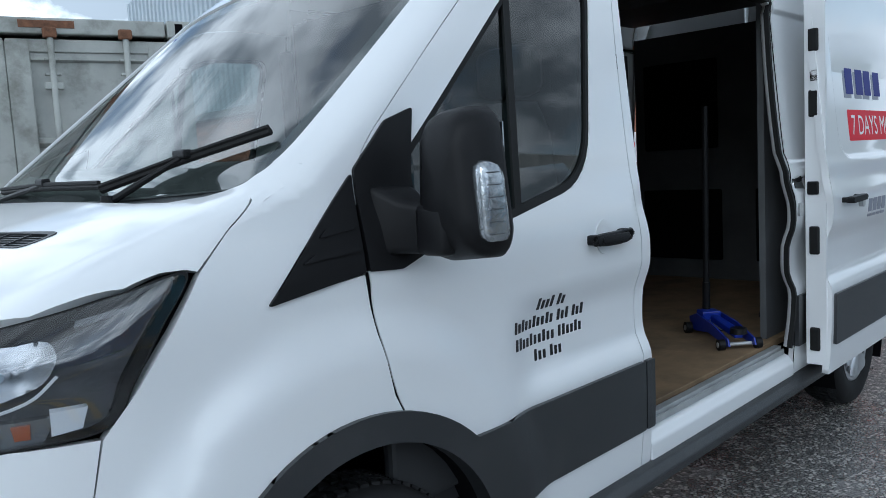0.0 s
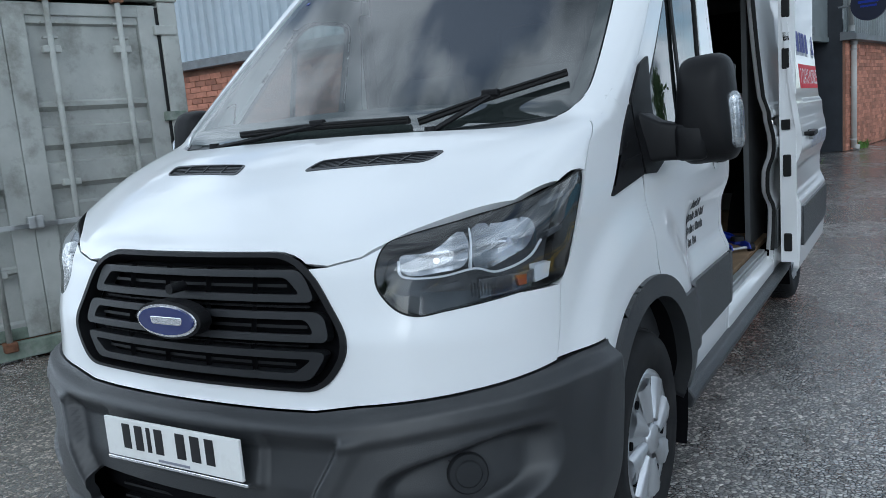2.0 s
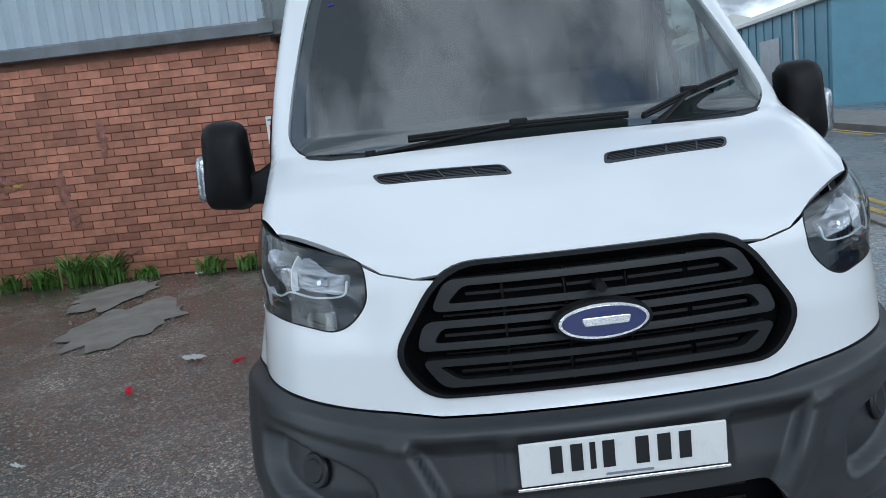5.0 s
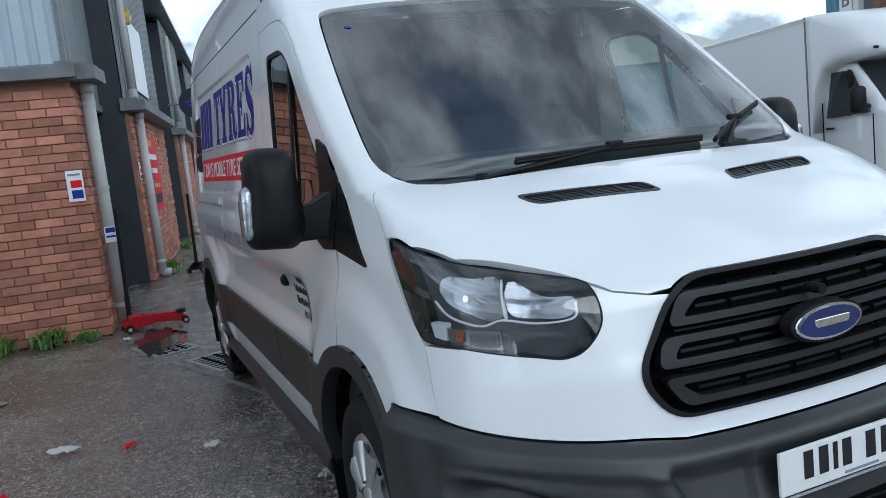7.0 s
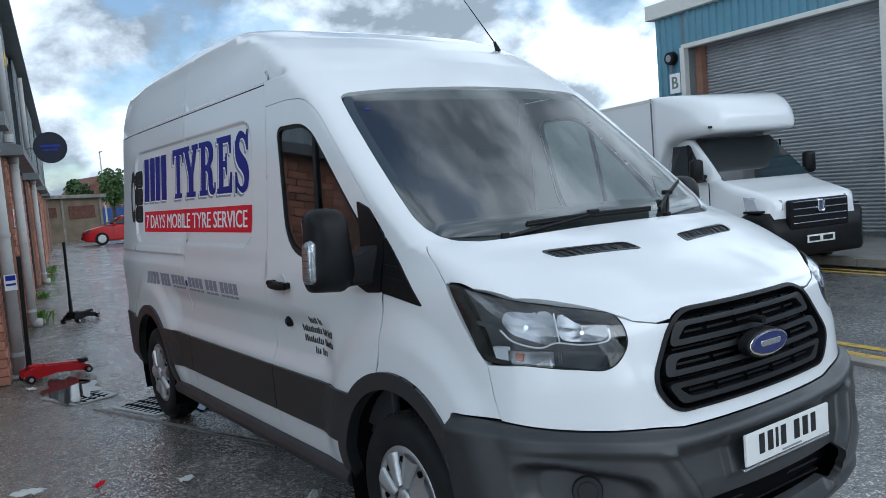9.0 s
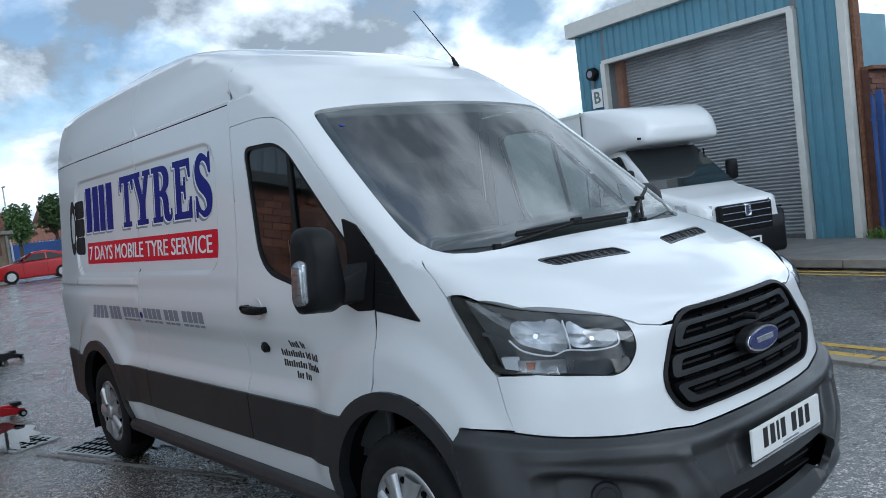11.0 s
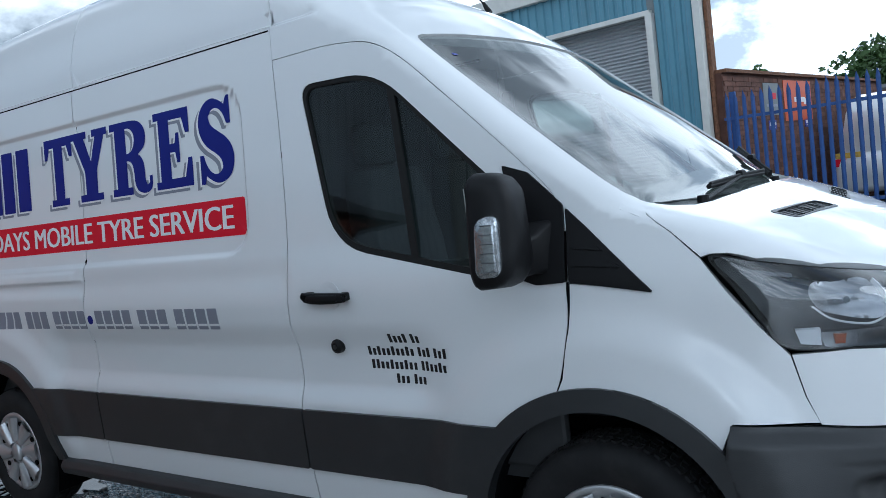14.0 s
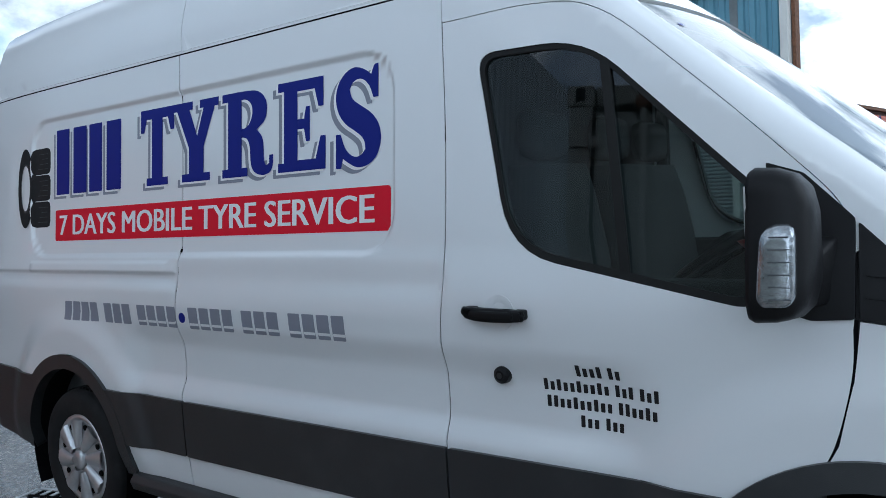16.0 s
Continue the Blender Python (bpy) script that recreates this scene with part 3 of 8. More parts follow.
R_Z = np.array([0.2, 0.7, 1.0, 1.15, 1.30, 1.45, 2.05, 2.25, 2.6])
R_V = np.array([0.42, 0.42, 0.36, 0.24, 0.12, 0.09, 0.10, 0.19, 0.22])


def dense(z, x, lo, hi, sig):
    """A smooth curve through a table of heights."""
    g = np.arange(lo, hi, 0.004)
    v = np.interp(g, z, x)
    k = np.exp(-0.5 * (np.arange(-12, 13) * 0.004 / sig) ** 2)
    k /= k.sum()
    return g, np.convolve(np.pad(v, 12, mode="reflect", reflect_type="odd"), k, "valid")


GW, VW = dense(Z_W, Y_W, 0.1, 2.9, 0.018)
GF, VF = dense(Z_F, X_F, 0.1, 2.9, 0.010)


def sstep(a, b, x):
    t = np.clip((x - a) / (b - a), 0, 1)
    return t * t * (3 - 2 * t)


def smax(a, b, r):
    h = np.clip(1 - np.abs(a - b) / r, 0, 1)
    return np.maximum(a, b) + h * h * r * 0.25


def half_width(x, z):
    w = np.interp(z, GW, VW)
    taper = np.interp(z, [0.4, 0.75, 1.0, 1.3, 2.0], [0.0, 0.02, 0.045, 0.07, 0.05])
    w = w - taper * sstep(1.45, 0.45, x)
    w = w - 0.035 * sstep(4.6, 5.6, x) ** 2
    for cx in (WF, WR):                                     # swelling round the wheel arches
        d = np.sqrt((x - cx) ** 2 + (0.9 * (z - 0.36)) ** 2)
        w = w + 0.028 * sstep(0.70, 0.56, d) * sstep(0.3, 0.5, z)
    lower = sstep(0.74, 0.84, z) * sstep(1.075, 0.95, z)    # hollow along the lower doors
    w = w - 0.031 * lower * sstep(1.55, 1.75, x) * sstep(4.12, 3.92, x)
    qx, qz = np.abs(x - 3.70) - 1.08, np.abs(z - 1.69) - 0.20   # recessed lettering panel, round corners
    d = np.sqrt(np.maximum(qx, 0) ** 2 + np.maximum(qz, 0) ** 2) + np.minimum(np.maximum(qx, qz), 0) - 0.14
    w = w - 0.015 * sstep(0.012, -0.012, d)
    back = sstep(2.24, 2.30, x)
    gro = sstep(2.02, 2.12, x)
    crisp = sstep(3.655, 3.69, x)
    w = w - back * (0.018 * crisp * sstep(1.278, 1.264, z) * sstep(1.19, 1.262, z) + 0.010 * (1 - crisp) * sstep(1.335, 1.25, z) * sstep(1.13, 1.25, z))
    w = w + 0.007 * sstep(3.72, 3.76, x) * sstep(4.93, 4.89, x) * sstep(1.272, 1.28, z) * sstep(1.322, 1.312, z)
    w = w - gro * 0.026 * sstep(2.202, 2.211, z) + gro * 0.028 * sstep(2.222, 2.258, z)
    return w


def F(x, y, z):
    """Negative inside the van, positive outside."""
    ay = np.abs(y)
    nose = np.interp(z, GF, VF) + np.interp(z, K_Z, K_V) * ay * ay - x
    side = ay - half_width(x, z)
    f = smax(nose, side, np.interp(z, R_Z, R_V))
    roof = z - (2.665 - 0.035 * ay * ay - 0.05 * sstep(3.6, 5.6, x))
    f = smax(f, roof, 0.10)
    return smax(f, x - REAR - 0.03 * (1 - ay * ay) + 0.035 * np.maximum(z - 1.2, 0), 0.10)


def solve(a, b):
    """Where the segments from outside points a to inside points b meet the skin."""
    lo, hi = np.zeros(len(a)), np.ones(len(a))
    for _ in range(34):
        m = (lo + hi) / 2
        p = a + (b - a) * m[:, None]
        out = F(p[:, 0], p[:, 1], p[:, 2]) > 0
        lo, hi = np.where(out, m, lo), np.where(out, hi, m)
    return a + (b - a) * hi[:, None]


def skin_normal(p):
    e = 0.004
    g = np.stack([F(*(p + np.eye(3)[i] * e).T) - F(*(p - np.eye(3)[i] * e).T) for i in range(3)], 1)
    return g / (np.linalg.norm(g, axis=1)[:, None] + 1e-12)


AX = 1.25   # upright axis from which the nose's corners are unrolled


def on_skin(q, how, sgn):
    """Outline coordinates to places: side (x, z), front (y, z), top (x, y), nose (angle, z)."""
    n = len(q)
    o = np.zeros(n)
    if how == "side":
        a, b = np.stack([q[:, 0], o + 1.3 * sgn, q[:, 1]], 1), np.stack([q[:, 0], o + 0.25 * sgn, q[:, 1]], 1)
    elif how == "front":
        a, b = np.stack([o - 0.5, q[:, 0], q[:, 1]], 1), np.stack([o + 3.9, q[:, 0], q[:, 1]], 1)
    elif how == "top":
        a, b = np.stack([q[:, 0], q[:, 1], o + 3.0], 1), np.stack([q[:, 0], q[:, 1], o + 0.8], 1)
    elif how == "roof":
        d = np.stack([o, np.sin(q[:, 1]), np.cos(q[:, 1])], 1)
        c = np.stack([q[:, 0], o, o + 1.0], 1)
        a, b = c + d * 2.2, c + d * 0.05
    elif how == "rear":
        a, b = np.stack([o + 6.5, q[:, 0], q[:, 1]], 1), np.stack([o + 4.0, q[:, 0], q[:, 1]], 1)
    else:
        t = q[:, 0]
        d = np.stack([-np.cos(t), np.sin(t) * sgn, o], 1)
        c = np.stack([o + AX, o, q[:, 1]], 1)
        a, b = c + d * 1.9, c + d * 0.05
    return solve(a, b)


def ang(x, y):
    return math.atan2(abs(y), AX - x)


from mathutils.geometry import delaunay_2d_cdt


def panel(name, outline, how, m, parent=None, sgn=1, holes=(), step=0.05, rows=(), cols=(), off=0.0, depth=0.018, label="", relief=None, offfun=None):
    """A sheet-metal or moulded panel on the skin with turned-in edges. relief: extra height by place."""
    loops = [resample(outline, step)] + [resample(h, step) for h in holes]
    lo, hi = loops[0].min(0), loops[0].max(0)
    gx = np.unique(np.concatenate([np.arange(lo[0], hi[0], step), np.array(cols, float)]))
    gy = np.unique(np.concatenate([np.arange(lo[1], hi[1], step), np.array(rows, float)]))
    g = np.stack(np.meshgrid(gx, gy), -1).reshape(-1, 2)
    keep = inside(loops[0], g) & (edge_dist(loops[0], g) > step * 0.3)
    for h in loops[1:]:
        keep &= ~inside(h, g) & (edge_dist(h, g) > step * 0.3)
    g = g[keep]
    pts = np.concatenate(loops + [g])
    edges, k = [], 0
    for h in loops:
        edges += [(k + i, k + (i + 1) % len(h)) for i in range(len(h))]
        k += len(h)
    vo, eo, fo, *_ = delaunay_2d_cdt([Vector(p) for p in pts], edges, [], 0, 1e-6)
    q = np.array([tuple(v) for v in vo])
    f = np.array([tuple(t) for t in fo])
    c = q[f].mean(1)
    ok = inside(loops[0], c)
    for h in loops[1:]:
        ok &= ~inside(h, c)
    f = f[ok]
    used = np.unique(f)
    remap = np.full(len(q), -1)
    remap[used] = np.arange(len(used))
    q, f = q[used], remap[f]
    p = on_skin(q, how, sgn)
    nn = skin_normal(p)
    lift = off if offfun is None else off + offfun(p)
    p = p + nn * (np.asarray(lift) * np.ones(len(p)))[:, None]
    # consistent facing
    fn = np.cross(p[f[:, 1]] - p[f[:, 0]], p[f[:, 2]] - p[f[:, 0]])
    flip = (fn * nn[f[:, 0]]).sum(1) < 0
    f[flip] = f[flip][:, ::-1]
    cnt = {}
    for tri in f:
        for i in range(3):
            a, b = int(tri[i]), int(tri[(i + 1) % 3])
            cnt[(a, b)] = 1
    rim = [(a, b) for (a, b) in cnt if (b, a) not in cnt]
    verts, faces = p.tolist(), f.tolist()
    nv = len(verts)
    dup, low = {}, {}
    for a, b in rim:
        for v in (a, b):
            if v not in dup:
                dup[v] = len(verts)
                verts.append(p[v].tolist())
                low[v] = len(verts)
                verts.append((p[v] - nn[v] * depth).tolist())
        faces.append((dup[b], dup[a], low[a], low[b]))
    me = bpy.data.meshes.new(name)
    me.from_pydata(verts, [], faces)
    me.polygons.foreach_set("use_smooth", [True] * len(faces))
    if offfun is None:
        nrm = np.zeros((len(verts), 3))
        nrm[:nv] = nn
        me.normals_split_custom_set_from_vertices(nrm.tolist())
    return link(name, me, m, parent, label)


def ribbon(name, path, how, width, m, parent=None, sgn=1, off=0.001, depth=0.01, closed=False, label=""):
    """A thin strip along a path on the skin."""
    P = np.asarray(path, float)
    d = np.gradient(P, axis=0) if not closed else np.roll(P, -1, 0) - np.roll(P, 1, 0)
    d /= np.linalg.norm(d, axis=1)[:, None] + 1e-12
    nrm = np.stack([-d[:, 1], d[:, 0]], 1) * width / 2
    a, b = on_skin(P + nrm, how, sgn), on_skin(P - nrm, how, sgn)
    na, nb = skin_normal(a), skin_normal(b)
    n = len(P)
    verts = np.concatenate([a + na * off, b + nb * off, a - na * depth, b - nb * depth]).tolist()
    faces = []
    for i in range(n if closed else n - 1):
        j = (i + 1) % n
        faces += [(i, j, n + j, n + i), (2 * n + i, 2 * n + j, j, i), (n + i, n + j, 3 * n + j, 3 * n + i)]
    bm = bmesh.new()
    me = bpy.data.meshes.new(name)
    me.from_pydata(verts, [], faces)
    bm.from_mesh(me)
    bpy.data.meshes.remove(me)
    return part(name, bm, m, parent, label)


def curve(pts, n=8):
    """An open smooth path through points."""
    P = np.array(pts, float)
    P = np.concatenate([[2 * P[0] - P[1]], P, [2 * P[-1] - P[-2]]])
    o = []
    for i in range(1, len(P) - 2):
        a, b, c, d = P[i - 1], P[i], P[i + 1], P[i + 2]
        for s in range(n):
            t = s / n
            o.append(0.5 * (2 * b + (c - a) * t + (2 * a - 5 * b + 4 * c - d) * t * t + (3 * b - a - 3 * c + d) * t ** 3))
    o.append(P[-2])
    return np.array(o)

# ---- the white panel van ----
van = thing("panel_van", "white high-roof panel van with blue and red lettering", "van")
FEND_SEAM = curve([(1.11, 1.19), (1.115, 1.05), (1.15, 0.90), (1.20, 0.80)], 6)          # wing to front door
B_SEAM = curve([(2.275, 2.075), (2.262, 1.7), (2.265, 1.3), (2.285, 1.0), (2.285, 0.75), (2.27, 0.36)], 8)
G = 0.0030


def arch(cx, r, rz, a0=-12, a1=192, n=33, cz=0.36):
    return [(cx + r * math.cos(radians(a)), cz + rz * math.sin(radians(a))) for a in np.linspace(a0, a1, n)]


DOOR_TOP = curve([(2.272, 2.075), (1.95, 2.072), (1.74, 2.02), (1.50, 1.82), (1.25, 1.58), (1.13, 1.44), (1.11, 1.30), (1.108, 1.19)], 7)
WIN = round_poly([(2.145, 1.955), (1.78, 1.945), (1.16, 1.35), (1.33, 1.205), (2.03, 1.35)], [0.07, 0.14, 0.02, 0.05, 0.16], 6)
WIN_IN = round_poly([(2.125, 1.938), (1.785, 1.928), (1.19, 1.352), (1.335, 1.228), (2.02, 1.372)], [0.06, 0.13, 0.02, 0.05, 0.15], 6)


def cab_side(s):
    """Wing, front door, window, sail panel, mirror and handle of one side."""
    side_rows = np.concatenate([np.arange(1.18, 1.40, 0.02), np.arange(0.74, 1.10, 0.02)])
    # wing
    top_arch = [(x, z) for x, z in arch(WF, 0.435, 0.46, 140, 62, 16)]
    wing = [(1.098, 1.185), (0.855, 1.155), (1.108, 1.412), (1.035, 1.465), (0.985, 1.43), (0.93, 1.398), (0.875, 1.372), (0.80, 1.315), (0.721, 1.238), (0.65, 1.137), (0.58, 1.047), (0.527, 0.989), (0.509, 0.969), (0.480, 0.86), (0.4495, 0.793), (0.66, 0.79)] + top_arch + [(1.195, 0.80), (1.145, 0.90), (1.112, 1.05)]
    wing = [(x - (0.0012 if i > 15 else 0), z) for i, (x, z) in enumerate(wing)]
    panel("front_wing", wing, "side", M["white"], van, s, step=0.025, rows=side_rows, depth=0.03)
    # front door
    door = [tuple(p) for p in DOOR_TOP] + [tuple(p) for p in FEND_SEAM[1:]] + [(x, z) for x, z in arch(WF, 0.435, 0.46, 58, 4, 12)] + [(1.49, 0.36)] + [tuple(p) for p in B_SEAM[::-1]]
    door = np.array(door)
    cen = np.array([1.8, 1.2])
    door = cen + (door - cen) * (1 - G / 0.9)
    d = panel("front_door", door, "side", M["white"], van, s, holes=[WIN], step=0.04, rows=side_rows, depth=0.03, label="white front door")
    # window rubber, glass, divider
    panel("window_rubber", WIN, "side", M["rubber"], d, s, holes=[WIN_IN], step=0.03, off=-0.004, depth=0.03)
    panel("window_glass", WIN_IN, "side", M["glass"], d, s, step=0.06, off=-0.012, depth=0.001)
    ribbon("window_divider", [(1.725, 1.90), (1.66, 1.29)], "side", 0.028, M["rubber"], d, s, off=-0.004, depth=0.012)
    # sail panel under the mirror, in front of and on the door
    panel("sail_panel", round_poly([(0.850, 1.150), (1.102, 1.412), (1.098, 1.19)], [0.012, 0.01, 0.005], 3), "side", M["black"], van, s, step=0.03, off=0.008, depth=0.02, label="black plastic sail panel")
    panel("sail_panel", round_poly([(1.108, 1.19), (1.108, 1.42), (1.215, 1.53), (1.30, 1.56), (1.27, 1.40), (1.285, 1.215), (1.20, 1.185)], 0.008, 2), "side", M["black"], d, s, step=0.03, off=0.010, depth=0.02, label="black plastic mirror mount")
    for k, (z0, l) in enumerate(((1.225, 0.15), (1.275, 0.10))):
        panel("sail_rib", round_poly([(1.09 - l, z0), (1.085, z0 + 0.012), (1.085, z0 + 0.028), (1.09 - l * 0.8, z0 + 0.018)], 0.004, 2), "side", M["black"], van, s, step=0.03, off=0.016, depth=0.01)
    # handle in a shallow dish
    bm = bmesh.new()
    hy = 0.985 * s
    hp = round_poly([(1.957, 1.184), (1.955, 1.154), (2.01, 1.149), (2.07, 1.148), (2.12, 1.150), (2.166, 1.160), (2.170, 1.190), (2.12, 1.189), (2.07, 1.1875), (2.01, 1.187)], 0.011, 4)
    prism(bm, hp, "y", hy + 0.013 * s, hy + 0.034 * s, 0.008)
    prism(bm, round_poly([(1.985, 1.180), (1.985, 1.156), (2.14, 1.157), (2.14, 1.182)], 0.011, 4), "y", hy + 0.030 * s, hy + 0.0375 * s, 0.005)
    box(bm, 2.148, hy + 0.005 * s, 1.174, 0.040, 0.046, 0.032, 0.007)
    box(bm, 1.977, hy + 0.005 * s, 1.170, 0.038, 0.046, 0.030, 0.007)
    part("door_handle", bm, M["black"], d, "black pull handle", True)
    panel("handle_dish", smooth_loop([(2.056 + 0.053 * math.cos(a), 1.172 + 0.053 * math.sin(a)) for a in np.linspace(0, 2 * math.pi, 12, False)], 3), "side", M["white"], d, s, step=0.012, off=0.004, depth=0.006,
          offfun=lambda p: -0.008 * np.exp(-(((p[:, 0] - 2.056) / 0.036) ** 2 + ((p[:, 2] - 1.172) / 0.036) ** 2)))
    # mirror
    mir = part("mirror_arm", mirror_arm(s), M["black"], d, "black mirror arm", True)
    part("mirror_housing", mirror_shell(s), M["black"], mir, "black mirror housing", True)
    part("indicator_lens", mirror_lens(s), M["mirrorlens"], mir, "clear ribbed indicator lens", True)
    for k in range(6):
        z = 1.268 + 0.026 * k
        part("lens_rib", bm_box(1.207, s * (1.2385 - 0.12 * max(0.0, z - 1.36)), z, 0.044 - 0.006 * (k == 5), 0.005, 0.0022, 0.0005), M["lampdark"], mir)
    part("mirror_glass", bm_box(1.2795, s * 1.125, 1.375, 0.004, 0.165, 0.26, 0.0), M["chrome"], mir)
    for o in mir.children:                                 # each mirror head is shifted along x to fit the camera's view
        o.location.x = 0.028 if s < 0 else -0.005


def loft(bm, rings, cap=True):
    vs = [[bm.verts.new(tuple(p)) for p in r] for r in rings]
    n = len(vs[0])
    for a, b in zip(vs, vs[1:]):
        for i in range(n):
            bm.faces.new((a[i], a[(i + 1) % n], b[(i + 1) % n], b[i]))
    if cap:
        bm.faces.new(vs[0][::-1])
        bm.faces.new(vs[-1])
    return vs


def mirror_shell(s):
    bm = bmesh.new()
    rings = []
    for x, sc, dz in ((1.150, 0.10, 0.0), (1.155, 0.52, 0.0), (1.168, 0.78, 0.0), (1.192, 0.93, 0.0), (1.225, 1.0, 0.0), (1.268, 1.02, 0.0), (1.280, 0.98, 0.0)):
        yi, yo = 1.025, 1.228
        o = round_poly([(yi + 0.022, 1.535), (yo - 0.028, 1.545), (yo, 1.26), (yo - 0.02, 1.215), (yi + 0.04, 1.20), (yi, 1.26)], [0.05, 0.06, 0.05, 0.03, 0.05, 0.05], 5)
        c = np.array([(yi + yo) / 2, 1.37])
        o = c + (o - c) * sc
        rings.append([(x, s * p[0], p[1]) for p in o])
    loft(bm, rings)
    return bm


def mirror_lens(s):
    bm = bmesh.new()
    rings = []
    for y, sc in ((1.195, 0.95), (1.222, 1.0), (1.235, 0.94), (1.239, 0.7)):
        o = round_poly([(1.178, 1.428), (1.246, 1.420), (1.258, 1.265), (1.246, 1.247), (1.194, 1.25), (1.179, 1.27)], [0.03, 0.03, 0.015, 0.012, 0.015, 0.015], 3)
        c = o.mean(0)
        o = c + (o - c) * sc
        rings.append([(p[0], s * (y - 0.12 * max(0.0, p[1] - 1.36)), p[1]) for p in o])
    loft(bm, rings)
    return bm


def mirror_arm(s):
    bm = bmesh.new()
    rings = []
    for y, x, z, hx, hz in ((0.925, 1.20, 1.30, 0.075, 0.095), (0.96, 1.215, 1.295, 0.06, 0.075), (1.0, 1.22, 1.285, 0.05, 0.062), (1.04, 1.23, 1.28, 0.045, 0.058), (1.09, 1.235, 1.278, 0.045, 0.058)):
        o = round_poly([(x - hx, z + hz), (x + hx, z + hz), (x + hx, z - hz), (x - hx, z - hz)], 0.018, 3)
        rings.append([(p[0], s * y, p[1]) for p in o])
    loft(bm, rings)
    box(bm, 1.235, s * 1.09, 1.278, 0.11, 0.10, 0.118, 0.02)
    return bm




def flank(s, name, outline, parent=None, label=""):
    rows = np.concatenate([np.arange(1.334, 1.37, 0.006), np.arange(2.014, 2.05, 0.006), np.arange(1.18, 1.32, 0.016), [2.17, 2.185, 2.19], np.arange(0.74, 1.10, 0.02)])
    cols = np.concatenate([np.arange(2.464, 2.50, 0.006), np.arange(4.904, 4.94, 0.006)])
    return panel(name, outline, "side", M["white"], parent or van, s, step=0.032, rows=rows, cols=cols, depth=0.03, label=label)


SEAM2 = curve([(3.655, 2.195), (3.65, 1.6), (3.655, 1.3), (3.675, 1.0), (3.68, 0.75), (3.66, 0.36)], 6)
QUARTER = [tuple(p + np.array((G, 0))) for p in SEAM2] + [(4.06, 0.36)] + arch(WR, 0.435, 0.46, 172, 8, 24) + [(5.06, 0.36), (5.44, 0.40), (5.47, 0.8), (5.46, 1.4), (5.44, 2.0), (5.425, 2.195)]
MID = [tuple(p - np.array((G, 0))) for p in SEAM2] + [tuple(p + np.array((G, 0))) for p in B_SEAM[::-1]] + [(2.278, 2.195)]
cab_side(1)
cab_side(-1)
flank(1, "flank_panel", MID, label="white lettered flank panel")
flank(1, "rear_quarter", QUARTER)
flank(-1, "rear_quarter", QUARTER)
# near-black strips laid in the seams carry the shade of the gaps
for s, lines in ((1, (B_SEAM, SEAM2, FEND_SEAM)), (-1, (SEAM2 + np.array((0.0, 0)), FEND_SEAM))):
    for ln in lines:
        ribbon("shut_line", ln, "side", 0.016, M["dark"], van, s, off=-0.004, depth=0.004)
# pillar behind the nearside door and above the side opening
flank(-1, "side_opening_header", [(2.278, 2.195), (2.27, 2.08), (2.31, 2.05), (2.40, 2.085), (3.53, 2.085), (3.61, 2.05), (3.65, 2.195)])
flank(-1, "door_pillar", [(2.272, 2.075)] + [tuple(p + np.array((G, 0))) for p in B_SEAM] + [(2.33, 0.36), (2.345, 1.0), (2.315, 1.3), (2.31, 2.05)])


def ra(x, y, z):
    return (x, math.atan2(y, z - 1.0))


# windscreen
WS = curve([(-0.78, 1.398), (-0.4, 1.385), (0, 1.382), (0.4, 1.385), (0.78, 1.398)], 6).tolist() + curve([(0.825, 1.425), (0.842, 1.48), (0.828, 1.65), (0.80, 1.85), (0.772, 2.0), (0.752, 2.045), (0.71, 2.062)], 5).tolist() + curve([(0.5, 2.075), (0, 2.085), (-0.5, 2.075)], 6).tolist()
WS = np.array(WS + [(-y, z) for y, z in curve([(0.825, 1.425), (0.842, 1.48), (0.828, 1.65), (0.80, 1.85), (0.772, 2.0), (0.752, 2.045), (0.71, 2.062)], 5)[::-1]])
cenw = np.array([0, 1.73])
WS_IN = cenw + (WS - cenw) * np.array([0.945, 0.955])
WS_IN[:, 1] = np.maximum(WS_IN[:, 1], 1.455)
WS_IN[:, 1] = np.minimum(WS_IN[:, 1], 2.03)
WS_IN = resample(WS_IN, 0.06)
ws_ob = panel("windscreen", WS, "front", M["screen"], van, step=0.07, off=-0.006, depth=0.001, label="windscreen with grey printed border")
panel("windscreen_border", cenw + (WS - cenw) * 0.995, "front", M["grey"], ws_ob, holes=[WS_IN], step=0.04, off=-0.012, depth=0.001)

# cab roof with its pillars
def ws_edge(pts):
    P = on_skin(np.array(pts), "front", 1)
    return [ra(*p) for p in P]


half_top = [ra(p[0], p[1], p[2]) for p in on_skin(DOOR_TOP[:-9], "side", 1)]
right_edge = [tuple(w) for w in WS if w[0] > 0.70 and w[1] > 1.44]
top_edge = [tuple(w) for w in WS if abs(w[0]) <= 0.70 and w[1] > 1.9]
edge = ws_edge([(y + 0.006, z + 0.004) for y, z in right_edge]) + ws_edge([(y, z + 0.008) for y, z in top_edge if y >= 0])
B_TOP = [ra(*p) for p in on_skin(np.array([(2.276, 2.08), (2.276, 2.14), (2.276, 2.20), (2.276, 2.30), (2.276, 2.40)]), "side", 1)]
halfr = B_TOP[::-1] + half_top + edge
cab = [(2.276, 0.0)] + halfr
cab = cab + [(x, -a) for x, a in cab[::-1] if abs(a) > 1e-6]
g0 = ra(*on_skin(np.array([(2.2, 2.205)]), "side", 1)[0])[1]
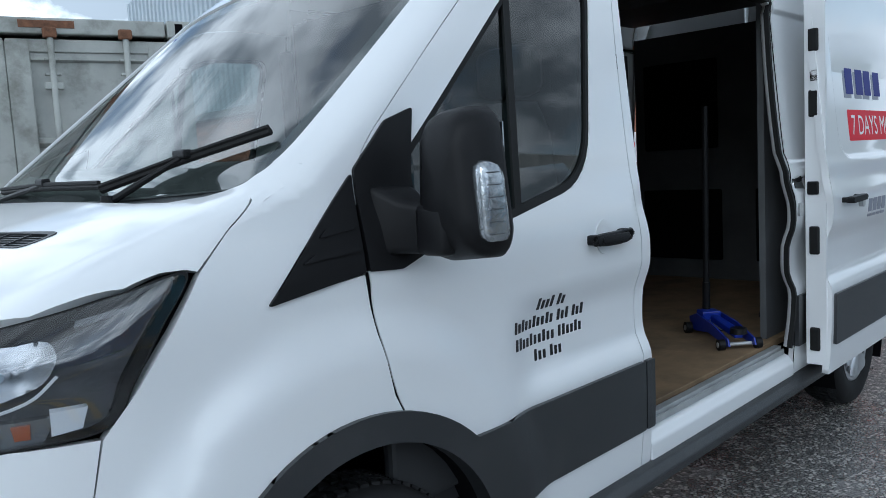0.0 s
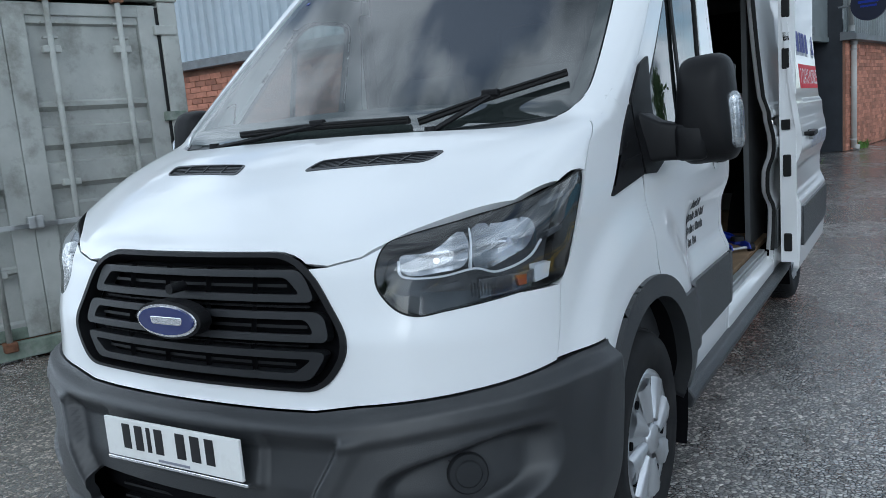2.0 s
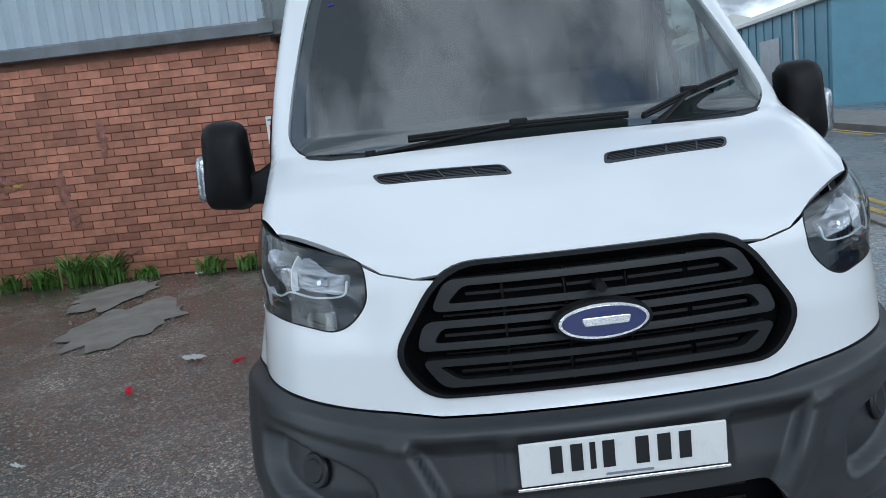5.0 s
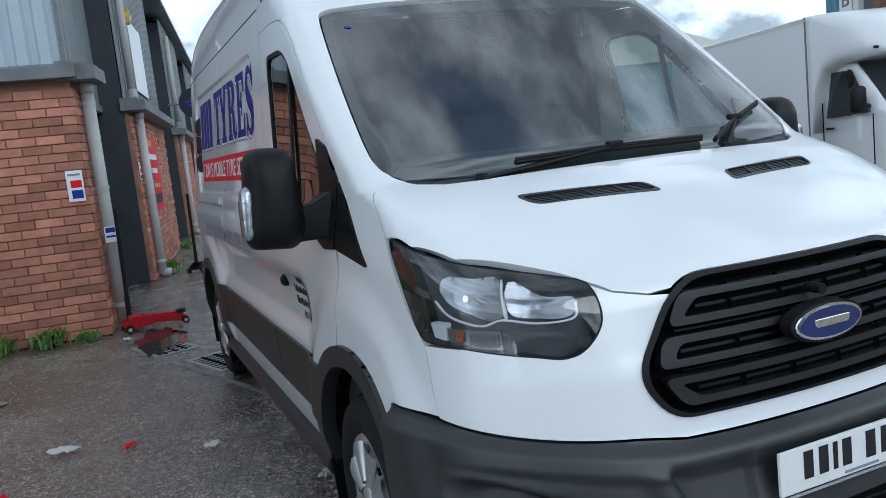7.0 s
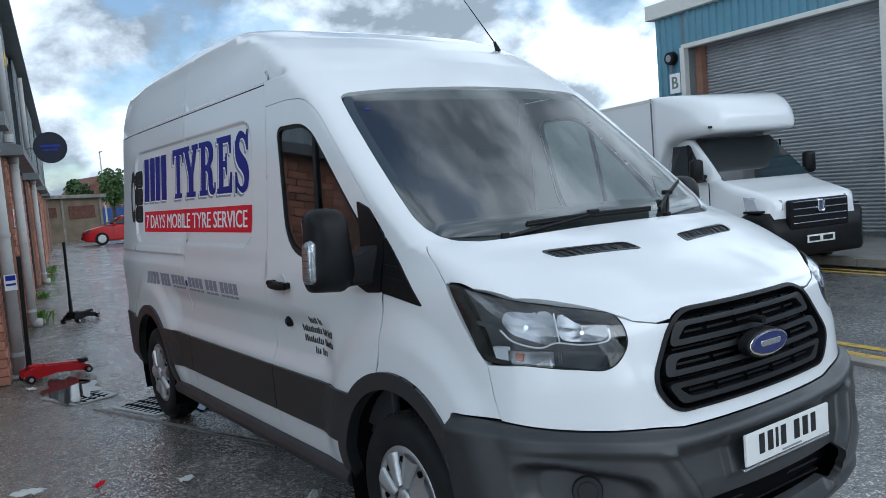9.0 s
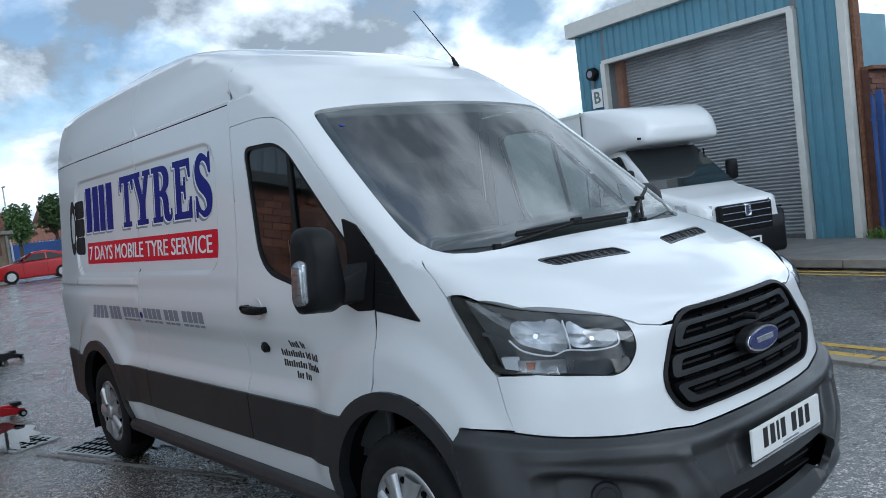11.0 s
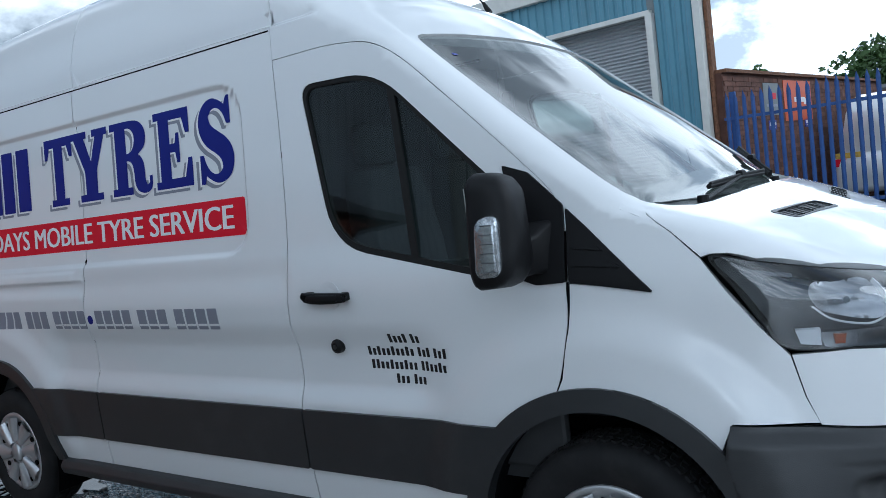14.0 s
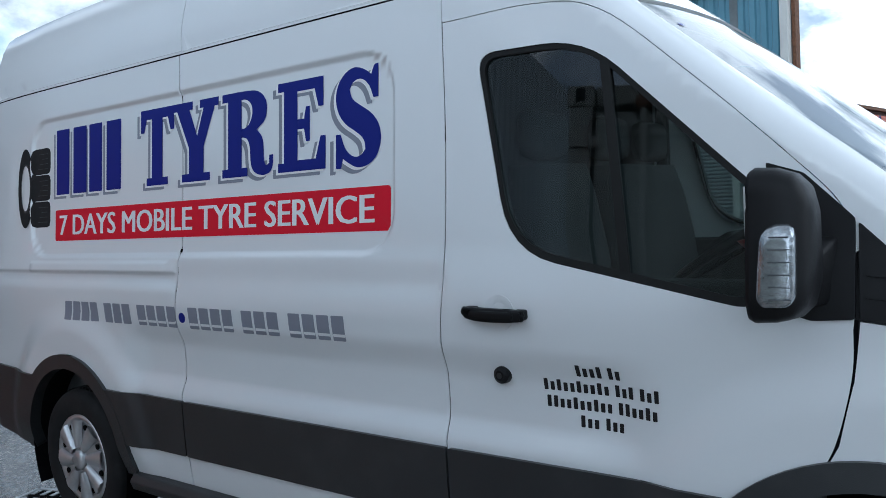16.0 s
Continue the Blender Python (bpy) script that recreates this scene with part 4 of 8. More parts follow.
rows_cab = [k * (g0 - 0.0085 * i) for i in range(-3, 12) for k in (1, -1)]
panel("cab_roof", np.array(cab), "roof", M["white"], van, step=0.026, rows=rows_cab, depth=0.02)
r0 = ra(*on_skin(np.array([(3.6, 2.206)]), "side", 1)[0])[1]
rows_roof = [k * (r0 - 0.007 * i) for i in range(1, 14) for k in (1, -1)]
for x0, x1 in ((2.2795, 3.651), (3.655, 5.40)):
    panel("roof", np.array([(x0, -r0), (x1, -r0), (x1, r0), (x0, r0)]), "roof", M["white"], van, step=0.035, rows=rows_roof, depth=0.012)
# sheet behind the joint of cab roof and load roof
for s in (1, -1):
    panel("roof_joint", np.array([(2.20, 2.13), (2.40, 2.13), (2.40, 2.33), (2.20, 2.33)]), "side", M["white"], van, s, step=0.02, off=-0.007, depth=0.002)
# shaded groove under the roof side, drawn as black strips, one on the flank's face
for s in (1, -1):
    ribbon("roof_groove", [(x, 2.200) for x in np.linspace(2.285, 5.43, 60)], "side", 0.018, M["dark"], van, s, off=-0.003, depth=0.004)

    ribbon("roof_seam", [(x, 2.188) for x in np.linspace(2.285, 5.43, 60)], "side", 0.006, M["dark"], van, s, off=0.0008, depth=0.002)

# bonnet with two louvred vents
def nose_xy(pts, dz=0.006):
    """Where nose places lie in plan, just over the given heights."""
    Q = on_skin(np.array([(ang(p[0], p[1]), p[2] + dz) for p in pts]), "nose", 1)
    return [(q[0], q[1]) for q in Q]


def sy(x, z):
    """A place on the flank."""
    return tuple(on_skin(np.array([(x, z)]), "side", 1)[0])


HEAD_AZ = [(0.515, 1.112), (0.575, 1.140), (0.80, 1.190), (0.93, 1.222), (1.03, 1.242), (0.985, 1.148), (0.94, 1.055), (0.902, 0.987), (0.78, 0.977), (0.64, 0.960), (0.572, 0.951), (0.527, 0.975), (0.497, 1.035)]
HEAD = [tuple(q) for q in on_skin(np.array(HEAD_AZ), "nose", 1)]
WING_EDGE = [(0.717 + 0.083 * f, 1.241 + 0.077 * f) for f in np.linspace(0, 0.9, 6)] + [(0.80 + 0.073 * f, 1.318 + 0.056 * f) for f in np.linspace(0, 1, 6)]
GR = round_poly([(0.395, 1.105), (-0.395, 1.105), (-0.54, 0.885), (-0.46, 0.768), (0.46, 0.768), (0.54, 0.885)], [0.10, 0.10, 0.06, 0.08, 0.08, 0.06], 6)
Z_SEAM = 1.072                                             # where the bonnet's edge meets the grille
GR_TOP = [(0.0, 1.105)] + sorted([tuple(p) for p in resample(GR, 0.02) if p[0] > 0.005 and p[1] > Z_SEAM + 0.003])
BON_FRONT = [tuple(p) for p in on_skin(np.array([(y * 1.006, z + 0.005) for y, z in GR_TOP]), "front", 1)]
BON_SEAM = [(0.152, 0.462, Z_SEAM), (0.18, 0.546, 1.090)]
bon = [(p[0], p[1]) for p in BON_FRONT] + nose_xy(BON_SEAM, 0.004) + nose_xy(HEAD[0:1]) + nose_xy(HEAD[1:4], 0.005) + [sy(x, z)[:2] for x, z in WING_EDGE] + [(0.882, 0.797), (0.835, 0.765), (0.787, 0.69), (0.765, 0.58), (0.748, 0.3), (0.742, 0.0)]
bon = np.array(bon + [(x, -y) for x, y in bon[-2:0:-1]])
VENT = round_poly([(0.475, 0.135), (0.545, 0.155), (0.612, 0.56), (0.535, 0.53)], [0.02, 0.02, 0.03, 0.03], 3)
VENT2 = VENT * np.array([1, -1])
bonnet = panel("bonnet", bon, "top", M["white"], van, holes=[VENT, VENT2], step=0.025, depth=0.02, label="white bonnet")
for V in (VENT, VENT2):
    c = V.mean(0)
    V_IN = c + (V - c) * np.array([0.78, 0.945])
    vent = panel("bonnet_vent", V, "top", M["grey"], van, holes=[V_IN], step=0.03, off=0.002, depth=0.02, label="grey louvred bonnet vent")
    # near-black sheet gives the vent its inner shade
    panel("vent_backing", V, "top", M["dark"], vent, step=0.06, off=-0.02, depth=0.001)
    sg = 1 if c[1] > 0 else -1
    for k in range(1, 7):
        f = k / 7
        a = (0.475 * (1 - f) + 0.545 * f, sg * (0.145 + 0.02 * f))
        b = (0.535 * (1 - f) + 0.612 * f, sg * (0.53 + 0.02 * f))
        ribbon("louvre", [tuple(np.array(a) * (1 - t) + np.array(b) * t) for t in np.linspace(0, 1, 8)], "top", 0.004, M["grey"], vent, 1, off=-0.003, depth=0.01)
    for f in (0.25, 0.5, 0.75):
        a = np.array((0.475, sg * 0.135)) * (1 - f) + np.array((0.535, sg * 0.53)) * f
        b = np.array((0.545, sg * 0.155)) * (1 - f) + np.array((0.612, sg * 0.56)) * f
        ribbon("vent_bar", [tuple(a), tuple((a + b) / 2), tuple(b)], "top", 0.005, M["grey"], vent, 1, off=0.0, depth=0.01)


WING_TOP = [sy(x, z - 0.012)[:2] for x, z in ((1.07, 1.45), (1.035, 1.468), (0.985, 1.43), (0.93, 1.398), (0.87, 1.368))]
WS_FOOT = [tuple(p[:2]) for p in on_skin(np.array([(0.784, 1.392), (0.812, 1.408), (0.833, 1.430), (0.846, 1.455), (0.849, 1.49)]), "front", 1)]
for s in (1, -1):
    panel("wing_corner", np.array([(x, y * s) for x, y in WING_TOP + WS_FOOT]), "top", M["white"], van, step=0.02, off=-0.0015, depth=0.01)
for s in (1, -1):
    panel("cowl_corner", np.array([(0.85, 0.70 * s), (0.86, 0.80 * s), (0.90, 0.85 * s), (0.96, 0.83 * s), (0.93, 0.72 * s)]), "top", M["grey"], van, step=0.03, off=-0.014, depth=0.003)
for s in (1, -1):
    panel("pillar_trim", np.array([(0.83, 1.15), (0.87, 1.36), (0.95, 1.405), (1.03, 1.462), (1.12, 1.41), (1.12, 1.15)]), "side", M["dash"], van, s, step=0.04, off=-0.034, depth=0.002)
panel("scuttle", np.array([(0.78, -0.72), (0.87, -0.80), (0.97, -0.80), (0.91, -0.4), (0.90, 0.0), (0.91, 0.4), (0.97, 0.80), (0.87, 0.80), (0.78, 0.72), (0.765, 0.0)]), "top", M["grey"], van, step=0.05, off=-0.016, depth=0.003, label="dark grey scuttle panel under the windscreen")


def na(x, y, z):
    """Place on the nose as angle and height; the sign of y is kept."""
    return (math.copysign(ang(x, y), y) if y else 0.0, z)


FASC_LOW = [(0.06, 0.0, 0.722), (0.08, 0.3, 0.722), (0.11, 0.42, 0.724), (0.17, 0.52, 0.742), (0.30, 0.74, 0.768), (0.40, 0.845, 0.780), sy(0.447, 0.788)]
FASC_UP = [sy(0.477, 0.86), sy(0.505, 0.970)]
lower = [na(*p) for p in FASC_LOW]
HEAD_LOOP = smooth_loop(np.array([na(*p) for p in HEAD]), 6)
upper = [na(*p) for p in FASC_UP] + [tuple(p) for p in HEAD_LOOP[48:]] + [tuple(HEAD_LOOP[0])] + [na(*p) for p in BON_SEAM[::-1]]
g_low = [tuple(p) for p in resample(GR, 0.02) if p[0] > 0.005 and p[1] < Z_SEAM - 0.003]
i0 = max(range(len(g_low)), key=lambda k: g_low[k][1])
g_low = g_low[i0:] + g_low[:i0]                            # from the seam round to the middle of the lower edge
if g_low[1][1] > g_low[0][1] or abs(g_low[1][1] - g_low[0][1]) > 0.1:
    g_low = [g_low[0]] + g_low[:0:-1]
g_low = np.array(g_low + [(0.0, 0.768)])
g_side = [na(*q) for q in on_skin(g_low, "front", 1)]
g_side[-1] = (0.0, 0.768)
h = lower + upper + g_side
fasc = np.array(h + [(-a, z) for a, z in h[::-1] if a > 1e-6])


def y2a(P):
    """Front outline (y, z) to nose angles."""
    Q = on_skin(np.asarray(P, float), "front", 1)
    return np.array([na(*q) for q in Q])


panel("front_panel", fasc, "nose", M["white"], van, step=0.018, depth=0.025, label="white front panel round the grille")
# bumper, grey moulded
low = [(a, z - 0.006) for a, z in lower]
bum = low + [na(*sy(0.55, 0.785)), na(*sy(0.665, 0.785)), na(*sy(0.675, 0.70)), na(*sy(0.635, 0.55)), na(0.60, 0.94, 0.34), na(0.50, 0.92, 0.27), na(0.30, 0.75, 0.245), na(0.16, 0.5, 0.235), na(0.12, 0.0, 0.23)]
bum = np.array(bum + [(-a, z) for a, z in bum[::-1] if a > 1e-6])
INTAKE = y2a(round_poly([(0.40, 0.475), (-0.40, 0.475), (-0.47, 0.335), (0.47, 0.335)], 0.03, 4))


def bumper_relief(p):
    """Shoulder, sunk middle between two slanting ribs, plate pad, lower lip and lamp pockets."""
    ay, z = np.abs(p[:, 1]), p[:, 2]
    zz = z - 0.055 * sstep(0.4, 0.9, ay)
    shoulder = 0.034 * sstep(0.722, 0.680, zz) - 0.014 * sstep(0.645, 0.630, zz) * sstep(0.95, 0.80, ay)
    inner = 0.515 - 0.50 * (0.66 - z)
    mid = sstep(inner + 0.014, inner - 0.014, ay) * sstep(0.670, 0.648, z)
    rib = sstep(inner - 0.010, inner + 0.014, ay) * sstep(inner + 0.085, inner + 0.035, ay) * sstep(0.675, 0.645, z) * sstep(0.30, 0.36, z)
    pad = sstep(0.302, 0.288, ay) * sstep(0.690, 0.676, z) * sstep(0.520, 0.536, z)
    lip = 0.026 * sstep(0.340, 0.318, z)
    mid = mid * sstep(0.30, 0.32, z)
    fx, fz = (ay - 0.765) / 0.150, (z - 0.545 - 0.30 * (ay - 0.765)) / 0.085
    fog = sstep(1.20, 0.72, np.sqrt(np.abs(fx) ** 4 + np.abs(fz) ** 4))
    return 0.004 + shoulder - 0.030 * mid + 0.014 * rib + 0.016 * pad * mid + lip - 0.055 * fog


bumper = panel("front_bumper", bum, "nose", M["grey"], van, holes=[INTAKE], step=0.0085, depth=0.03, offfun=bumper_relief, label="dark grey plastic bumper, scuffed")
bm = bmesh.new()
for k in range(3):
    box(bm, 0.085, 0, 0.365 + 0.04 * k, 0.02, 0.70, 0.008)
part("intake_slats", bm, M["black"], bumper)
ic = INTAKE.mean(0)
# near-black sheet added for the darkness inside the intake
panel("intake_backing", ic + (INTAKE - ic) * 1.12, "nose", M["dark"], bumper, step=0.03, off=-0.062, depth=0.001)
for s in (1, -1):
    c = on_skin(np.array([(0.80 * s, 0.572)]), "front", 1)[0]
    nn = skin_normal(c[None])[0]
    bm = bmesh.new()
    tube(bm, c - nn * 0.09, c - nn * 0.022, 0.056, 0.050, 28)
    fl = part("fog_lamp_cover", bm, M["black"], bumper, "round blank fog lamp cover", False)
    bm = bmesh.new()
    tube(bm, c - nn * 0.022, c - nn * 0.016, 0.050, 0.046, 28)
    tube(bm, c - nn * 0.016, c - nn * 0.012, 0.034, 0.030, 24)
    part("fog_lamp_disc", bm, M["grillegrey"], fl)
# unseen block added so that no bright ground shows through the bumper
part("bumper_backing", bm_box(0.33, 0, 0.42, 0.30, 1.50, 0.40, 0.02), M["dark"], bumper)

# grille
grille = panel("grille", GR, "front", M["black"], van, holes=[GR * np.array([0.968, 1]) + (GR - GR.mean(0)) * np.array([0, -0.055])], step=0.03, off=0.006, depth=0.05, label="black grille with three long rounded loops")
# darkness behind the loops is put into a near-black sheet
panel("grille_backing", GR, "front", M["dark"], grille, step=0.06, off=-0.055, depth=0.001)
for z0, z1, w0, w1 in ((0.988, 1.068, 0.43, 0.385), (0.892, 0.965, 0.475, 0.45), (0.793, 0.868, 0.415, 0.468)):
    outer = round_poly([(w1, z1), (-w1, z1), (-w0, z0), (w0, z0)], 0.03, 5)
    t = 0.019
    inner = round_poly([(w1 - 0.045, z1 - t), (-w1 + 0.045, z1 - t), (-w0 + 0.045, z0 + t), (w0 - 0.045, z0 + t)], 0.016, 4)
    lp = panel("grille_loop", outer, "front", M["grillegrey"], grille, holes=[inner], step=0.025, off=-0.004, depth=0.035)
    zc = (z0 + z1) / 2
    ribbon("grille_slat", [(y, zc) for y in np.linspace(-min(w0, w1) + 0.05, min(w0, w1) - 0.05, 24)], "front", 0.008, M["black"], lp, 1, off=-0.02, depth=0.02)
    for y in (-0.24, -0.08, 0.08, 0.24):
        ribbon("grille_tie", [(y, z0 - 0.008), (y, zc), (y, z1 + 0.01)], "front", 0.007, M["black"], lp, 1, off=-0.022, depth=0.01)
for z in (0.878, 0.977, 1.075):
    ribbon("grille_slat", [(y, z) for y in np.linspace(-0.40, 0.40, 24)], "front", 0.006, M["black"], grille, 1, off=-0.03, depth=0.02)
part("camera_blank", bm_tube((0.05, 0, 1.022), (0.10, 0, 1.022), 0.014, seg=16), M["black"], grille)


def ellipse(cy, cz, a, b, n=40):
    return np.array([(cy + a * math.cos(t), cz + b * math.sin(t)) for t in np.linspace(0, 2 * math.pi, n, False)])


def disc(name, e, x0, x1, m, parent, label=""):
    bm = bmesh.new()
    prism(bm, [tuple(p) for p in e], "x", x0, x1, 0.002)
    return part(name, bm, m, parent, label)


badge = disc("badge", ellipse(0.004, 0.942, 0.125, 0.052), 0.035, 0.075, M["black"], van, "oval badge, blue with chrome rim")
disc("badge_rim", ellipse(0.004, 0.942, 0.115, 0.045), 0.03, 0.045, M["chrome"], badge)
disc("badge_face", ellipse(0.004, 0.942, 0.106, 0.038), 0.026, 0.034, M["badgeblue"], badge)
disc("badge_mark", round_poly([(-0.058, 0.932), (0.055, 0.932), (0.062, 0.954), (-0.064, 0.954)], 0.008, 3), 0.0245, 0.028, M["chrome"], badge, "plain raised silver mark")

# number plate with plain bars
plate = part("number_plate", bm_box(-0.020, -0.008, 0.612, 0.010, 0.52, 0.111, 0.002), M["plate"], van, "white number plate with black bars")
x = -0.008 + 0.19
for k, w in enumerate((0.042, 0.042, 0.02, 0.042, 0, 0.046, 0.046, 0.042)):
    if w:
        part("plate_bar", bm_box(-0.0255, x - w / 2, 0.62, 0.003, w * 0.72, 0.07, 0.0), M["ink"], plate)
    x -= (w if w else 0.022) + 0.009
part("plate_bar", bm_box(-0.0255, -0.02, 0.567, 0.003, 0.12, 0.006, 0.0), M["greyvinyl"], plate)
part("plate_strip", bm_box(-0.014, -0.008, 0.546, 0.014, 0.54, 0.009, 0.002), M["chrome"], van, "thin chrome strip under the plate")


def headlight(s):
    P = HEAD_LOOP
    c = P.mean(0)
    rim_in = c + (P - c) * np.array([0.984, 0.968])
    lens = panel("headlight_lens", rim_in, "nose", M["lens"], van, s, step=0.014, off=-0.001, depth=0.002, label="clear headlight lens")
    panel("headlight_rim", P, "nose", M["rubber"], lens, s, holes=[rim_in], step=0.012, off=-0.001, depth=0.05)
    panel("headlight_housing", P, "nose", M["lampdark"], lens, s, step=0.02, off=-0.075, depth=0.001)

    def chamber(name, pts, centre, deep):
        C = on_skin(np.array([centre]), "nose", s)[0]
        Q = np.array(pts)
        rad = max(np.linalg.norm(on_skin(Q, "nose", s) - C, axis=1))
        return panel(name, smooth_loop(Q, 4), "nose", M["lamp"], lens, s, step=0.010, off=-0.016, depth=0.004, label="grey faceted reflector",
                     offfun=lambda p: -deep * np.clip(1 - (np.linalg.norm(p - C, axis=1) / rad) ** 2, 0, 1) + 0.0007 * np.cos((p[:, 1] - C[1]) * 300) * (p[:, 0] > C[0] - 0.01))
    for pts, centre, r in ((((0.698, 1.155), (0.77, 1.172), (0.83, 1.165), (0.848, 1.12), (0.82, 1.07), (0.74, 1.042), (0.692, 1.058)), (0.775, 1.105), 0.011),
                           (((0.545, 1.10), (0.61, 1.130), (0.680, 1.148), (0.676, 1.06), (0.62, 1.045), (0.555, 1.05)), (0.618, 1.085), 0.009)):
        ch = chamber("reflector", pts, centre, 0.042)
        q = on_skin(np.array([centre]), "nose", s)[0]
        n = Vector(skin_normal(q[None])[0])
        p = Vector(q) - n * 0.055
        part("bulb", bm_tube(p, p + n * 0.03, r, r * 0.8, 12), M["chrome"], ch)
    strip = [(0.545, 1.085), (0.552, 1.046), (0.62, 1.040), (0.676, 1.050), (0.70, 1.050), (0.74, 1.036), (0.81, 1.056), (0.848, 1.095)]
    ribbon("reflector_edge", curve(strip, 6), "nose", 0.0045, M["lampline"], lens, s, off=-0.008, depth=0.012, label="thin white strip below the reflectors")
    ribbon("reflector_divider", curve([(0.684, 1.052), (0.688, 1.10), (0.692, 1.15)], 4), "nose", 0.0035, M["lampline"], lens, s, off=-0.008, depth=0.03)
    for k, (a0, a1) in enumerate(((0.865, 0.955), (0.875, 0.935), (0.56, 0.66))):           # mouldings of the dark housing
        z0 = (1.185, 1.10, 1.005)[k]
        ribbon("housing_step", [(a0 + (a1 - a0) * f, z0 + 0.012 * f) for f in np.linspace(0, 1, 8)], "nose", 0.012, M["lampdark"], lens, s, off=-0.018, depth=0.03)
    blk = [na(*q) for q in ((0.345, 0.765, 1.02), (0.345, 0.765, 0.978), (0.45, 0.862, 0.982), (0.47, 0.87, 1.02))]
    panel("indicator", np.array(blk), "nose", M["lamp"], lens, s, step=0.02, off=-0.02, depth=0.02, label="indicator reflector")
    for k in range(13):                                         # fine grid of the side lamp
        y = 0.742 + 0.006 * k
        ribbon("grid_line", [na(0.33 + 0.9 * (y - 0.735), y, z) for z in (0.985, 1.0, 1.016)], "nose", 0.0016, M["lamp"], lens, s, off=-0.012, depth=0.004)
    blk = [na(*q) for q in ((0.46, 0.87, 1.03), (0.46, 0.868, 0.99), (0.50, 0.892, 0.995), (0.51, 0.897, 1.03))]
    panel("side_lamp", np.array(blk), "nose", M["lampline"], lens, s, step=0.012, off=-0.016, depth=0.02, label="small clear side lamp")
    blk = [na(*q) for q in ((0.418, 0.830, 1.014), (0.421, 0.833, 0.992), (0.438, 0.848, 0.992), (0.440, 0.848, 1.014))]
    panel("indicator_bulb", np.array(blk), "nose", M["amber"], lens, s, step=0.02, off=-0.014, depth=0.02, label="amber bulb cover")


headlight(1)
headlight(-1)

# ---- lettering, wipers, aerial, sliding door ----
def put_text(words, xl, xr, z0, z1, m, parent, s, lift=0.0022):
    """Cut vinyl words on the flank between two places; reads from its left."""
    me = text_mesh(words, 1.0, 0.0, bold=0.0)
    co = np.array([v.co for v in me.vertices])
    lo, hi = co.min(0), co.max(0)
    u, w = (co[:, 0] - lo[0]) / (hi[0] - lo[0]), (co[:, 1] - lo[1]) / (hi[1] - lo[1])
    p = on_skin(np.stack([xl + (xr - xl) * u, z0 + (z1 - z0) * w], 1), "side", s)
    p = p + skin_normal(p) * lift
    root = list(range(len(p)))                               # each letter a piece of its own

    def find(i):
        while root[i] != i:
            i = root[i]
        return i
    for e in me.edges:
        a, b = find(e.vertices[0]), find(e.vertices[1])
        root[a] = b
    own = np.array([find(i) for i in range(len(p))])
    polys = [tuple(f.vertices) for f in me.polygons]
    for g in np.unique(own):
        idx = np.nonzero(own == g)[0]
        new_of = {int(i): k for k, i in enumerate(idx)}
        lm = bpy.data.meshes.new("letter")
        lm.from_pydata(p[idx].tolist(), [], [tuple(new_of[i] for i in f) for f in polys if f[0] in new_of])
        link("letter", lm, m, parent)


def bar(x0, x1, z0, z1, m, parent, s, lift=0.0016, r=0.004, name="bar"):
    return panel(name, round_poly([(x0, z0), (x1, z0), (x1, z1), (x0, z1)], r, 2), "side", m, parent, s, step=0.08, off=lift, depth=0.001)


GLYPH = {
    "T": ([(0, 1), (1, 1), (1, .70), (.9, .70), (.82, .87), (.66, .87), (.66, .1), (.82, .1), (.82, 0), (.18, 0), (.18, .1), (.34, .1), (.34, .87), (.18, .87), (.1, .70), (0, .70)], []),
    "Y": ([(0, 1), (.44, 1), (.44, .9), (.37, .9), (.54, .56), (.68, .9), (.6, .9), (.6, 1), (1, 1), (1, .9), (.92, .9), (.68, .42), (.68, .1), (.82, .1), (.82, 0), (.2, 0), (.2, .1), (.36, .1), (.36, .42), (.09, .9), (0, .9)], []),
    "R": ([(0, 1), (.62, 1), (.80, .95), (.90, .84), (.91, .72), (.86, .61), (.70, .53), (.80, .46), (.84, .36), (.84, .16), (.89, .1), (.95, .13), (.95, .22), (1.02, .22), (1.02, .08), (.95, .01), (.80, -.01), (.64, .04), (.58, .14), (.57, .36), (.50, .45), (.4, .46), (.4, .1), (.52, .1), (.52, 0), (0, 0), (0, .1), (.12, .1), (.12, .9), (0, .9)], [[(.4, .9), (.5, .9), (.6, .84), (.63, .74), (.58, .62), (.48, .56), (.4, .56)]]),
    "E": ([(0, 1), (.96, 1), (.96, .68), (.86, .68), (.78, .88), (.42, .88), (.42, .57), (.56, .57), (.60, .70), (.68, .70), (.68, .32), (.60, .32), (.56, .46), (.42, .46), (.42, .12), (.80, .12), (.90, .36), (1, .36), (1, 0), (0, 0), (0, .1), (.13, .1), (.13, .9), (0, .9)], []),
    "S": ([(.92, 1.02), (.92, .68), (.82, .68), (.74, .82), (.58, .90), (.42, .88), (.34, .80), (.38, .70), (.55, .62), (.78, .53), (.94, .40), (.98, .24), (.90, .08), (.72, -.01), (.50, -.03), (.34, .02), (.20, .08), (.16, -.02), (.05, -.02), (.05, .34), (.15, .34), (.24, .18), (.40, .09), (.56, .09), (.66, .16), (.64, .26), (.50, .34), (.26, .43), (.10, .56), (.04, .72), (.10, .88), (.26, .99), (.46, 1.03), (.66, .98), (.78, .92), (.84, 1.02)], []),
}
ROWS = (("T", 3.955, 3.71), ("Y", 3.715, 3.41), ("R", 3.385, 3.09), ("E", 3.055, 2.805), ("S", 2.765, 2.535))


